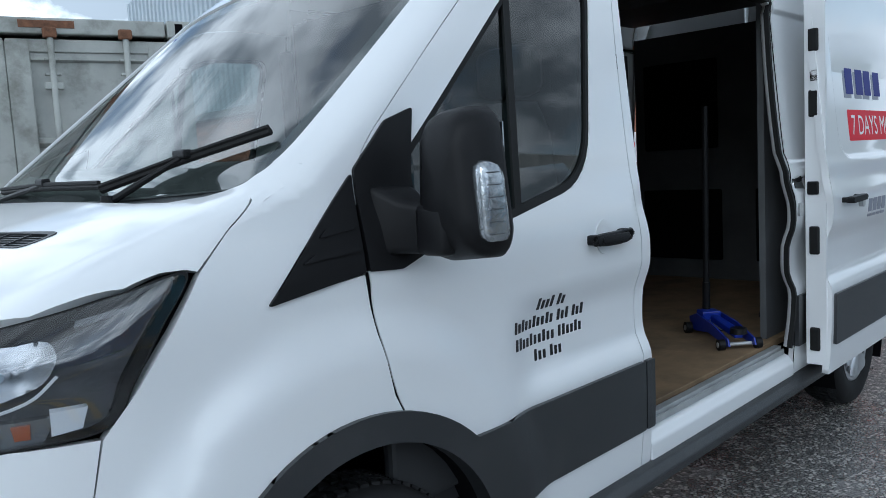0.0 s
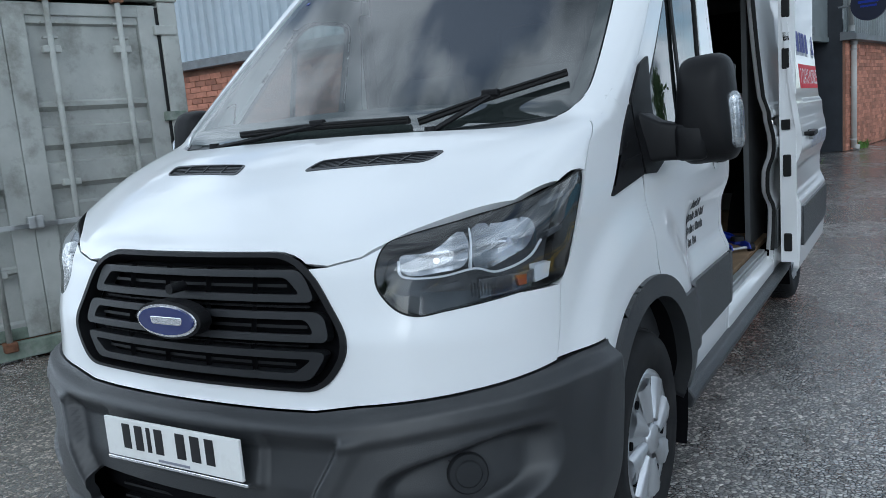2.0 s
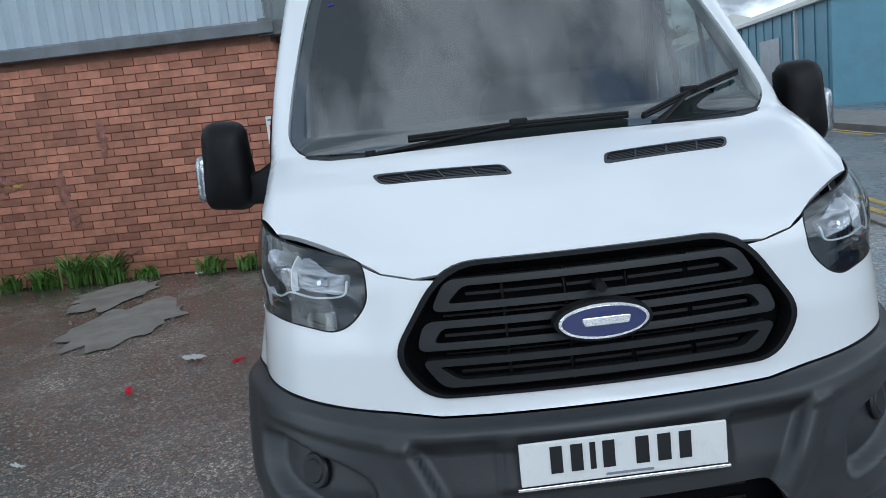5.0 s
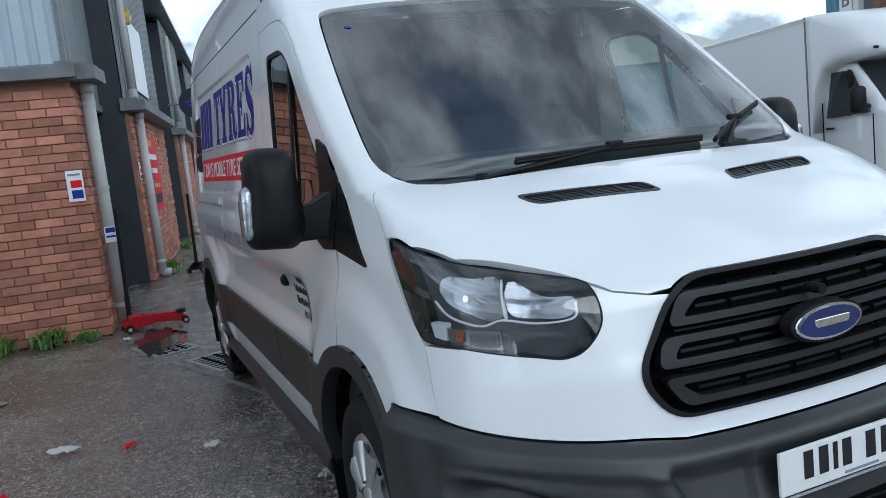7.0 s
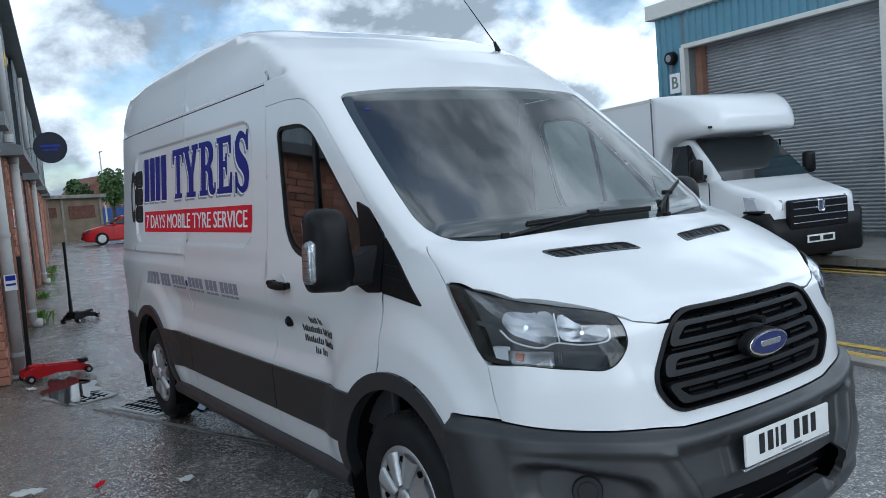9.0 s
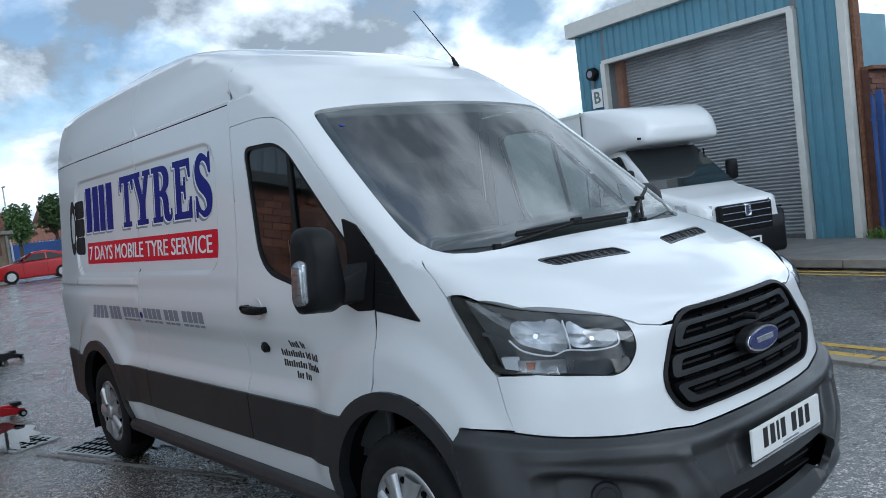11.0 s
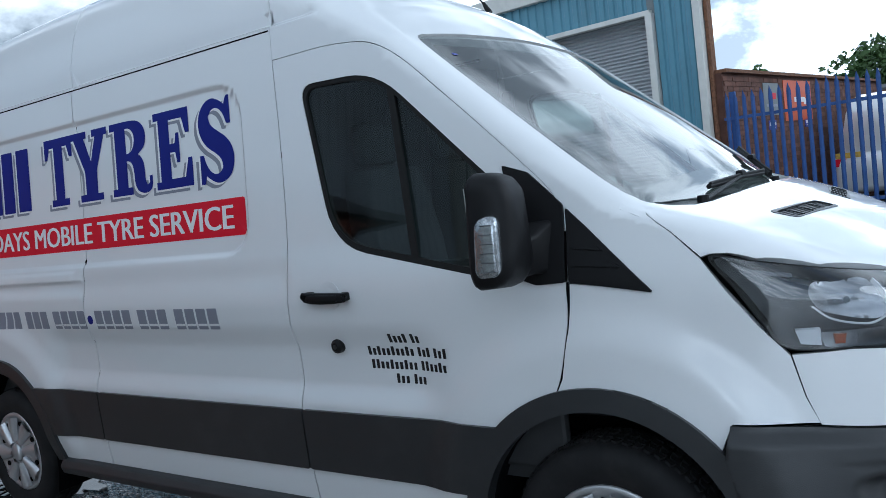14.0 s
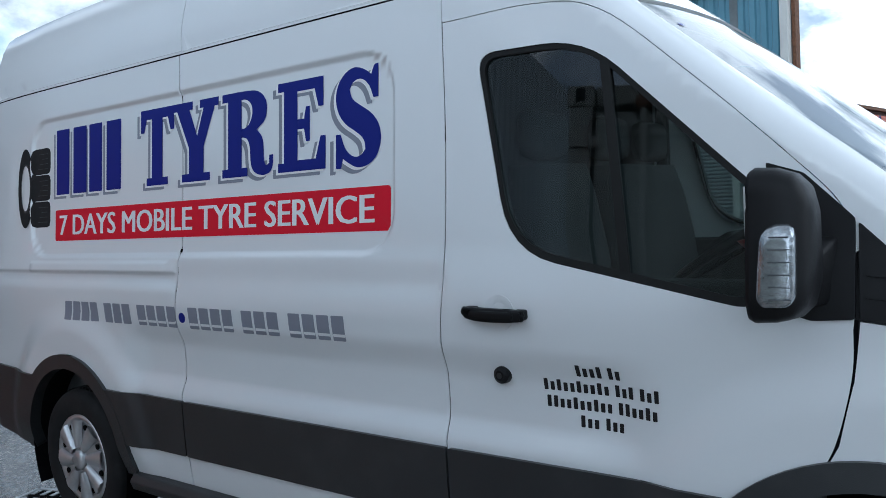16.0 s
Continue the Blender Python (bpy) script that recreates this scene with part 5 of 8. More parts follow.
def ease(P, turns=2):
    """Round the gentle bends of an outline, keep its sharp corners."""
    P = np.array(P, float)
    for _ in range(turns):
        a, b = P - np.roll(P, 1, 0), np.roll(P, -1, 0) - P
        la, lb = np.linalg.norm(a, axis=1), np.linalg.norm(b, axis=1)
        c = (a * b).sum(1) / (la * lb + 1e-9)
        out = []
        for i in range(len(P)):
            if c[i] > 0.5 and c[i] < 0.9995:
                out += [P[i] - a[i] * 0.25, P[i] + b[i] * 0.25]
            else:
                out.append(P[i])
        P = np.array(out)
    return P


def slab(letter, xl, xr, z0, z1, s, parent):
    o, hs = GLYPH[letter]
    if letter in "RS":
        o, hs = ease(o), [ease(h) for h in hs]
    for m, dx, dz, lift in ((M["greyvinyl"], 0.03, -0.02, 0.0012), (M["whitevinyl"], 0.012, -0.008, 0.0019), (M["navy"], 0, 0, 0.0027)):
        f = lambda P: np.array([(xl + (xr - xl) * u + dx * (1 if xl > xr else -1), z0 + (z1 - z0) * w + dz) for u, w in P])
        panel("letter" if dx == 0 else "letter_shadow" if dx > 0.02 else "letter_keyline", f(o), "side", m, parent, s, holes=[f(h) for h in hs], step=0.06, off=lift, depth=0.0005)


flank_ob = [o for o in van.children if o.name.startswith("flank_panel")][0]
for l, a, b in ROWS:
    slab(l, a, b, 1.652, 1.985, 1, flank_ob)
for a, b in ((4.69, 4.57), (4.53, 4.41), (4.385, 4.275), (4.235, 4.115)):                 # trade name as plain blocks
    bar(a + 0.03, b + 0.03, 1.632, 1.955, M["greyvinyl"], flank_ob, 1, 0.0012, name="block_shadow")
    bar(a + 0.012, b + 0.012, 1.644, 1.964, M["whitevinyl"], flank_ob, 1, 0.0019, name="block_keyline")
    bar(a, b, 1.652, 1.972, M["navy"], flank_ob, 1, 0.0027, name="block")
bar(4.70, 2.50, 1.424, 1.576, M["redvinyl"], flank_ob, 1, 0.0012, 0.012, "red_strip")
for k in (0.004, -0.004):                                   # heavy strokes
    put_text("7 DAYS MOBILE TYRE SERVICE", 4.655 + k, 2.575 + k, 1.452, 1.55, M["whitevinyl"], flank_ob, 1, 0.0022 + 0.05 * (k + 0.004))
x = 4.555
for k in "0000 000 0000*0000 000 0000":                     # telephone numbers as bars
    if k == "0":
        bar(x, x - 0.060, 1.045, 1.135, M["greyvinyl"], flank_ob, 1)
    if k == "*":
        panel("dot", ellipse(x - 0.03, 1.09, 0.022, 0.022, 16), "side", M["navy"], flank_ob, 1, step=0.05, off=0.0016, depth=0.0005)
        x -= 0.03
    x -= 0.0735 if k == "0" else 0.045


def address(s, x0, sgn):
    """Four short lines, each letter a plain upright bar."""
    door = [o for o in van.children if o.name.startswith("front_door")][0 if s > 0 else 1]
    for k, words in enumerate(((4, 2), (10, 3, 3), (10, 6), (3, 3))):
        step, gap = 0.0212, 0.014
        x = x0 + sgn * (sum(words) * step + gap * (len(words) - 1)) / 2
        z = 1.012 - 0.050 * k
        for w in words:
            for i in range(w):
                tall = 0.017 if i == 0 or (i * 7 + k) % 3 == 0 else 0.013
                bar(x, x - sgn * 0.0125, z - 0.016, z - 0.016 + 2 * tall, M["ink"], door, s, 0.0016, 0.002)
                x -= sgn * step
            x -= sgn * gap


address(1, 1.752, 1)
address(-1, 1.80, -1)
bm = bm_tube((2.072, 0.9430, 0.979), (2.072, 0.9630, 0.979), 0.028, 0.026, 24)
tube(bm, (2.072, 0.9620, 0.979), (2.072, 0.9720, 0.979), 0.0255, 0.015, 24)
lock = part("door_lock", bm, M["black"], van, "round black slam lock")
part("lock_core", bm_tube((2.072, 0.9710, 0.979), (2.072, 0.9745, 0.979), 0.009, seg=14), M["grey"], lock)


def tyre_picture():
    """Printed stack of tyres: flat rings and blocks."""
    for r0, r1, m in ((1.0, 0.62, M["tyre"]), (0.62, 0.57, M["lampdark"])):
        o = np.array([(4.985 + 0.085 * r0 * math.cos(t), 1.70 + 0.205 * r0 * math.sin(t)) for t in np.linspace(0, 2 * math.pi, 36, False)])
        i = np.array([(4.985 + 0.085 * r1 * math.cos(t), 1.70 + 0.205 * r1 * math.sin(t)) for t in np.linspace(0, 2 * math.pi, 36, False)])
        panel("tyre_print", o, "side", m, flank_ob, 1, holes=[i], step=0.05, off=0.003, depth=0.0005)
    for k in range(3):
        bar(4.93, 4.755, 1.495 + 0.135 * k, 1.626 + 0.135 * k, M["tyre"], flank_ob, 1, 0.0012, 0.03, "tyre_print")
        for q in range(4):
            bar(4.885, 4.78, 1.52 + 0.135 * k + 0.025 * q, 1.523 + 0.135 * k + 0.025 * q, M["lampdark"], flank_ob, 1, 0.0022, 0.001, "tread_print")


tyre_picture()

# sliding door, run back along the nearside and standing off the flank
sd = new("sliding_door")
sd.parent = van
sd["label"] = "white sliding door, open, with navy and red lettering"
door_skin = flank(-1, "door_skin", MID, sd)
for a, b in ((2.69, 2.80), (2.85, 2.96), (2.985, 3.09), (3.145, 3.25)):
    bar(a - 0.03, b - 0.03, 1.632, 1.955, M["greyvinyl"], door_skin, -1, 0.0012, name="block_shadow")
    bar(a, b, 1.652, 1.972, M["navy"], door_skin, -1, 0.0024, name="block")
slab("T", 3.41, 3.635, 1.652, 1.985, -1, door_skin)
bar(2.68, 3.645, 1.424, 1.576, M["redvinyl"], door_skin, -1, 0.0012, 0.01, "red_strip")
put_text("7 DAYS MOBILE", 2.73, 3.63, 1.452, 1.55, M["whitevinyl"], door_skin, -1)
x = 2.80
for k in "0000 000 0000":
    if k == "0":
        bar(x, x + 0.06, 1.045, 1.135, M["greyvinyl"], door_skin, -1)
    x += 0.0735 if k == "0" else 0.045
panel("side_cladding", round_poly([(2.31, 0.495), (2.31, 0.732), (3.655, 0.732), (3.655, 0.495)], 0.01, 2), "side", M["grey"], door_skin, -1, step=0.05, off=0.014, depth=0.03, label="dark grey plastic cladding")
bm = bmesh.new()
hp = round_poly([(2.39, 1.168), (2.39, 1.14), (2.60, 1.146), (2.605, 1.172)], 0.012, 4)
prism(bm, hp, "y", -1.035, -1.0, 0.006)
box(bm, 2.41, -1.0, 1.155, 0.03, 0.05, 0.024, 0.006)
box(bm, 2.59, -1.0, 1.158, 0.03, 0.05, 0.026, 0.006)
part("door_handle", bm, M["black"], door_skin, "black pull handle")
part("door_lock", bm_tube((2.66, -0.965, 1.13), (2.66, -1.0, 1.13), 0.024, seg=18), M["steel"], door_skin)
bm = bmesh.new()
prism(bm, [(2.29, 0.40), (2.29, 2.15), (3.62, 2.15), (3.62, 0.40)], "y", -0.90, -0.86)
part("door_inner", bm, M["white"], sd, "white inner door panel")
bm = bmesh.new()                                           # hollow leading edge
box(bm, 2.285, -0.905, 1.25, 0.02, 0.09, 1.70)
part("door_edge", bm, M["white"], sd)
for z, hh in ((0.52, 0.11), (0.98, 0.13), (1.60, 0.12), (1.88, 0.10)):
    part("edge_rubber", bm_box(2.272, -0.90, z, 0.018, 0.045, hh, 0.008), M["rubber"], sd)
part("edge_latch", bm_box(2.272, -0.895, 1.22, 0.02, 0.05, 0.06, 0.006), M["black"], sd)
sd.location = (1.455, -0.135, 0.005)

# opening: seal, latch plates, sill rail
C_EDGE = curve([(3.60, 2.06), (3.565, 1.7), (3.575, 1.35), (3.63, 1.0), (3.635, 0.7), (3.585, 0.50)], 8)
ribbon("door_seal", C_EDGE + np.array((0.016, 0)), "side", 0.018, M["rubber"], van, -1, off=0.008, depth=0.012, label="black rubber door seal")
jo = on_skin(C_EDGE + np.array((0.020, 0)), "side", -1)
bm = bmesh.new()
jr = [[bm.verts.new(tuple(q + np.array(d))) for d in ((0.0, 0.004, 0), (0.010, 0.022, 0), (0.022, 0.040, 0), (0.060, 0.045, 0), (0.09, 0.03, 0), (0.09, 0.004, 0))] for q in jo]
for a, b in zip(jr, jr[1:]):
    for i in range(5):
        bm.faces.new((a[i], a[i + 1], b[i + 1], b[i]))
part("door_jamb", bm, M["white"], van, "white painted rear jamb of the side opening", True)
ribbon("door_seal", np.array([(x, 2.075) for x in np.linspace(2.36, 3.6, 14)]), "side", 0.03, M["rubber"], van, -1, off=0.008, depth=0.03)
panel("latch_plate", round_poly([(3.668, 1.285), (3.668, 1.21), (3.79, 1.20), (3.79, 1.275)], 0.005, 2), "side", M["black"], van, -1, step=0.04, off=-0.002, depth=0.002)
panel("latch_bolt", round_poly([(3.678, 1.262), (3.678, 1.225), (3.78, 1.218), (3.78, 1.255)], 0.003, 2), "side", M["chrome"], van, -1, step=0.04, off=0.006, depth=0.01, label="steel latch plate")
panel("striker", round_poly([(3.672, 1.16), (3.672, 1.10), (3.73, 1.10), (3.73, 1.16)], 0.015, 3), "side", M["steel"], van, -1, step=0.04, off=0.010, depth=0.012)
bm = bmesh.new()
box(bm, 2.99, -0.90, 0.49, 1.28, 0.035, 0.02, 0.003)
box(bm, 2.99, -0.925, 0.475, 1.28, 0.01, 0.025, 0.002)
part("sill_rail", bm, M["steel"], van, "scuffed aluminium sill rail")
bm = bmesh.new()
prism(bm, [(-0.84, 0.49), (-0.88, 0.478), (-0.94, 0.450), (-0.962, 0.42), (-0.962, 0.35), (-0.84, 0.35)], "x", 2.34, 3.66, 0.006)
part("door_step", bm, M["white"], van, "scuffed white door step")


def wiper(y0, x_base, tip):
    """Arm from the scuttle to a blade lying on the glass."""
    p0 = Vector((x_base, y0, 1.372))
    blade = [on_skin(np.array([b]), "front", 1)[0] for b in tip]
    nn = skin_normal(np.array(blade))
    blade = [Vector(b + n * 0.014) for b, n in zip(blade, nn)]
    w = part("wiper_arm", bm_tube(p0, (blade[1] + Vector(nn[1]) * 0.008), 0.010, 0.007, 8), M["black"], van, "black wiper arm")
    bm = bmesh.new()
    for a, b in zip(blade, blade[1:]):
        tube(bm, a, b, 0.009, seg=8)
        tube(bm, a + Vector((-0.005, 0, 0.010)), b + Vector((-0.005, 0, 0.010)), 0.006, seg=6)
    part("wiper_blade", bm, M["rubber"], w)
    bm = bmesh.new()
    box(bm, blade[1].x, blade[1].y, blade[1].z + 0.015, 0.025, 0.06, 0.022, 0.006)
    part("wiper_clip", bm, M["black"], w)
    part("wiper_pivot", bm_tube(p0 - Vector((0, 0, 0.02)), p0 + Vector((0, 0, 0.018)), 0.022, 0.018, 14), M["black"], w)


wiper(0.56, 0.80, [(0.43, 1.397), (0.06, 1.405), (-0.31, 1.400)])
wiper(-0.40, 0.785, [(-0.355, 1.390), (-0.555, 1.452), (-0.77, 1.506)])
ab = on_skin(np.array([(2.15, -0.60)]), "top", 1)[0]
aer = part("aerial_base", bm_tube(Vector(ab), Vector(ab) + Vector((0.03, 0, 0.06)), 0.018, 0.008, 14), M["black"], van, "black roof aerial")
part("aerial_mast", bm_tube(Vector(ab) + Vector((0.028, 0, 0.055)), Vector(ab) + Vector((0.34, 0.0, 0.42)), 0.004, 0.0025, 8), M["black"], aer)
panel("screen_sticker", np.array([(0.695, 1.975), (0.672, 1.975), (0.672, 1.984), (0.695, 1.984)]), "front", M["bluepaint"], ws_ob, step=0.05, off=-0.004, depth=0.0005)
for s in (1, -1):
    panel("rear_door", np.array([(0.01 * s, 0.40), (0.90 * s, 0.40), (0.89 * s, 1.3), (0.82 * s, 2.15), (0.70 * s, 2.45), (0.01 * s, 2.52)]), "rear", M["white"], van, step=0.08, depth=0.02, label="white rear door")

# ---- cladding, sills, arches and wheels ----
def low_side(s):
    for cx, a0, a1, nm in ((WF, 2, 178, "front_arch_trim"), (WR, 2, 178, "rear_arch_trim")):
        outer = arch(cx, 0.50, 0.515, a0 - 3, a1 + 3, 40, 0.36)
        inner = arch(cx, 0.425, 0.445, a1 + 3, a0 - 3, 40, 0.36)
        if cx == WF:
            outer = arch(cx, 0.50, 0.515, -3, 138, 32, 0.36) + [(0.655, 0.715)]
            inner = arch(cx, 0.425, 0.445, 165, -3, 36, 0.36)
        panel(nm, np.array(outer + inner), "side", M["grey"], van, s, step=0.03, off=0.016, depth=0.055, label="dark grey wheel-arch trim")
    top, bot = 0.732, 0.495
    strips = [((1.475, bot), (1.43, 0.62), (1.375, 0.735), (2.275, top), (2.275, bot)), ((2.283, bot), (2.283, top), (3.66, top), (3.66, bot)), ((3.668, bot), (3.668, top), (4.22, top + 0.005), (4.155, 0.63), (4.125, bot))]
    if s < 0:
        strips = [strips[0], ((2.283, bot), (2.283, top), (2.335, top), (2.335, bot)), strips[2]]
    for o in strips:
        panel("side_cladding", round_poly(o, 0.008, 2), "side", M["grey"], van, s, step=0.05, off=0.014, depth=0.03, label="dark grey plastic side cladding")
    panel("rear_cladding", round_poly([(5.035, 0.36), (4.985, 0.6), (4.90, 0.745), (5.45, 0.76), (5.47, 0.40)], 0.015, 2), "side", M["grey"], van, s, step=0.04, off=0.014, depth=0.03, label="dark grey rear corner cladding")
    bm = bmesh.new()
    prism(bm, [(0.93 * s, 0.375), (0.985 * s, 0.355), (1.005 * s, 0.325), (0.99 * s, 0.285), (0.88 * s, 0.27)], "x", 1.50, 4.08, 0.006)
    part("sill_step", bm, M["grey"], van, "dark plastic sill under the doors")
    for cx in (WF, WR):                                    # wheel wells, the shade inside them put into a near-black
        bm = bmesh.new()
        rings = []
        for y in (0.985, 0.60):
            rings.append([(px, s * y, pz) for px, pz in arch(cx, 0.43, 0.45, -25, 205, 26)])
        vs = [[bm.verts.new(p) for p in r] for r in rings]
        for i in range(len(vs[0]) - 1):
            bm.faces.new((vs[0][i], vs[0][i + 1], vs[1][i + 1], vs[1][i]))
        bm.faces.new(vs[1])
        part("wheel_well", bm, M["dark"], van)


low_side(1)
low_side(-1)
# underbody block coloured near-black for the shade beneath the van
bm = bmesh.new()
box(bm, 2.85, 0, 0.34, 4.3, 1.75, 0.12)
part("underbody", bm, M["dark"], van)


def wheel_parts(parent, s, r, w, rim_r, spokes, cover):
    """Tyre with tread and a dished cover, axle along y, outer face towards s."""
    bm = bmesh.new()
    prof = [(rim_r, 0.38), (rim_r + 0.02, 0.49), (r * 0.86, 0.52), (r * 0.95, 0.47), (r * 0.985, 0.40), (r, 0.30), (r, -0.30), (r * 0.985, -0.40), (r * 0.95, -0.47), (rim_r, -0.42)]
    n = 48
    vs = [[bm.verts.new((rr * math.cos(t), s * yy * w, rr * math.sin(t))) for rr, yy in prof] for t in np.linspace(0, 2 * math.pi, n, False)]
    for i in range(n):
        for k in range(len(prof) - 1):
            bm.faces.new((vs[i][k], vs[(i + 1) % n][k], vs[(i + 1) % n][k + 1], vs[i][k + 1]))
    tyre = part("tyre", bm, M["tyre"], parent, "black road tyre", True)
    bm = bmesh.new()
    for i in range(64):
        a = 2 * math.pi * i / 64
        for yy, tw in ((-0.22, 0.3), (-0.07, -0.3), (0.09, 0.3), (0.24, -0.3)):
            mrot = Matrix.Rotation(-a, 4, "Y") @ Matrix.Translation((r + 0.001, s * yy * w, 0)) @ Matrix.Rotation(tw, 4, "X")
            q = bmesh.ops.create_cube(bm, size=1.0, matrix=mrot @ Matrix.Diagonal((0.012, w * 0.12, r * 0.062, 1)))
    part("tread", bm, M["tyre"], tyre)
    rim = bmesh.new()
    prof = [(rim_r + 0.008, 0.40), (rim_r + 0.004, 0.45), (rim_r - 0.015, 0.455), (rim_r - 0.03, 0.40), (rim_r * 0.55, 0.43), (rim_r * 0.3, 0.47), (0.001, 0.48)]
    vs = [[rim.verts.new((rr * math.cos(t), s * yy * w, rr * math.sin(t))) for rr, yy in prof] for t in np.linspace(0, 2 * math.pi, n, False)]
    for i in range(n):
        for k in range(len(prof) - 1):
            rim.faces.new((vs[i][k], vs[(i + 1) % n][k], vs[(i + 1) % n][k + 1], vs[i][k + 1]))
    cov = part("wheel_cover", rim, cover, parent, "silver wheel cover with broad blades", True)
    for i in range(spokes):
        a = 2 * math.pi * i / spokes
        bm = bmesh.new()
        rings = []
        for f in np.linspace(0, 1, 6):
            rr = rim_r * (0.30 + 0.62 * f)
            half = rim_r * (0.09 + 0.135 * f)
            yy = s * w * (0.505 - 0.015 * f * f)
            sk = 0.10 * f
            ring = []
            for t, dep in ((-1, -0.012), (-0.8, 0.004), (0, 0.010), (0.8, 0.004), (1, -0.012)):
                an = a + sk + t * half / rr
                ring.append((rr * math.cos(an), yy + s * dep, rr * math.sin(an)))
            rings.append(ring)
        v = [[bm.verts.new(p) for p in r_] for r_ in rings]
        for k in range(5):
            for j in range(4):
                bm.faces.new((v[k][j], v[k][j + 1], v[k + 1][j + 1], v[k + 1][j]))
        part("cover_blade", bm, cover, cov, "", True)
        # a near-black disc stands for the shade in each hole
        an = a + math.pi / spokes + 0.09
        bm = bmesh.new()
        tube(bm, (rim_r * 0.78 * math.cos(an), s * w * 0.42, rim_r * 0.78 * math.sin(an)), (rim_r * 0.78 * math.cos(an), s * w * 0.452, rim_r * 0.78 * math.sin(an)), 0.014, seg=10)
        part("cover_hole", bm, M["dark"], cov)
    bm = bmesh.new()
    tube(bm, (0, s * w * 0.44, 0), (0, s * (w * 0.50 + 0.012), 0), rim_r * 0.27, rim_r * 0.20, 24)
    part("hub_cap", bm, cover, cov, "", True)


for cx in (WF, WR):
    for s in (1, -1):
        wh = new("wheel")
        wh.parent = van
        wh.location = (cx, s * 0.865, WZ)
        wh.rotation_euler = (0, 0.35 * s + cx, 0)
        wheel_parts(wh, s, WZ, 0.215, 0.215, 8, M["rim"])

# ---- cab and load bay seen through glass and the open side ----
part("load_floor", bm_box(3.86, 0, 0.497, 3.05, 1.74, 0.03, 0.003), M["ply"], van, "worn plywood load floor")
# walls, ceiling, ribs and bulkhead take the lining colour darkened for shade
part("load_wall", bm_box(3.80, 0.815, 1.33, 2.93, 0.03, 1.64), M["shadelining"], van, "bare load bay wall, darkened for the shade inside")
part("load_wall", bm_box(4.47, -0.815, 1.33, 1.58, 0.03, 1.64), M["shadelining"], van)
part("load_ceiling", bm_box(3.80, 0, 2.36, 2.93, 1.50, 0.03), M["shadelining"], van)
rearw = part("rear_door_lining", bm_box(5.34, 0, 1.38, 0.03, 1.56, 1.76), M["shadelining"], van, "bare inner side of the rear doors, darkened for shade")
# pressings coloured near-black for the shade at the back of the bay
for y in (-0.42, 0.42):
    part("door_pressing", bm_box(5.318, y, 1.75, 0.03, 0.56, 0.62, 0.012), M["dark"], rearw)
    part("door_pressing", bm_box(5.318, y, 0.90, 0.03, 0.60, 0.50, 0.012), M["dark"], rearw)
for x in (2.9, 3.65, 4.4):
    part("body_rib", bm_box(x, 0.785, 1.34, 0.07, 0.05, 1.64, 0.012), M["shadelining"], van)
    part("body_rib", bm_box(x, 0, 2.33, 0.07, 1.48, 0.05, 0.012), M["shadelining"], van)
part("bulkhead", bm_box(2.325, 0, 1.25, 0.03, 1.66, 1.74), M["shadelining"], van, "plain grey bulkhead")
part("cab_lining", bm_box(2.29, 0, 1.25, 0.02, 1.68, 1.74), M["seat"], van, "dark cab lining")
part("cab_floor", bm_box(1.65, 0, 0.55, 1.4, 1.76, 0.05), M["dash"], van)
for s in (1, -1):
    part("door_card", bm_box(1.72, s * 0.885, 0.92, 1.05, 0.04, 0.70, 0.015), M["dash"], van, "dark inner door card")
    part("pillar_lining", bm_box(2.235, s * 0.845, 1.62, 0.06, 0.05, 0.75, 0.015), M["dash"], van)
panel("headliner", np.array([(1.78, -0.40), (1.86, -0.52), (2.26, -0.55), (2.26, 0.55), (1.86, 0.52), (1.78, 0.40)]), "roof", M["shadelining"], van, step=0.08, off=-0.05, depth=0.002)
bm = bmesh.new()
prism(bm, [(0.90, 1.33), (1.02, 1.365), (1.22, 1.36), (1.36, 1.31), (1.44, 1.20), (1.42, 0.90), (1.30, 0.72), (0.95, 0.72)], "y", -0.80, 0.80, 0.025)
dash = part("dashboard", bm, M["dash"], van, "dark grey dashboard")
part("instrument_hood", bm_box(1.28, 0.40, 1.385, 0.20, 0.36, 0.07, 0.03), M["dash"], dash)
bm = bmesh.new()
rings = []
for t in np.linspace(0, 2 * math.pi, 32, False):
    c = Vector((0, 0.19 * math.cos(t), 0.19 * math.sin(t)))
    rings.append([c + Vector((0.016 * math.sin(q), 0.016 * math.cos(q) * math.cos(t), 0.016 * math.cos(q) * math.sin(t))) for q in np.linspace(0, 2 * math.pi, 8, False)])
vs = [[bm.verts.new(p) for p in r] for r in rings]
for i in range(32):
    for j in range(8):
        bm.faces.new((vs[i][j], vs[(i + 1) % 32][j], vs[(i + 1) % 32][(j + 1) % 8], vs[i][(j + 1) % 8]))
box(bm, 0.02, 0, 0, 0.05, 0.16, 0.11, 0.02)
box(bm, 0.01, 0, -0.01, 0.02, 0.36, 0.035, 0.006)
bmesh.ops.rotate(bm, cent=(0, 0, 0), matrix=Matrix.Rotation(radians(-58), 3, "Y") @ Matrix.Rotation(0, 3, "X"), verts=bm.verts)
bmesh.ops.translate(bm, vec=(1.55, 0.40, 1.31), verts=bm.verts)
part("steering_wheel", bm, M["black"], van, "black steering wheel", True)


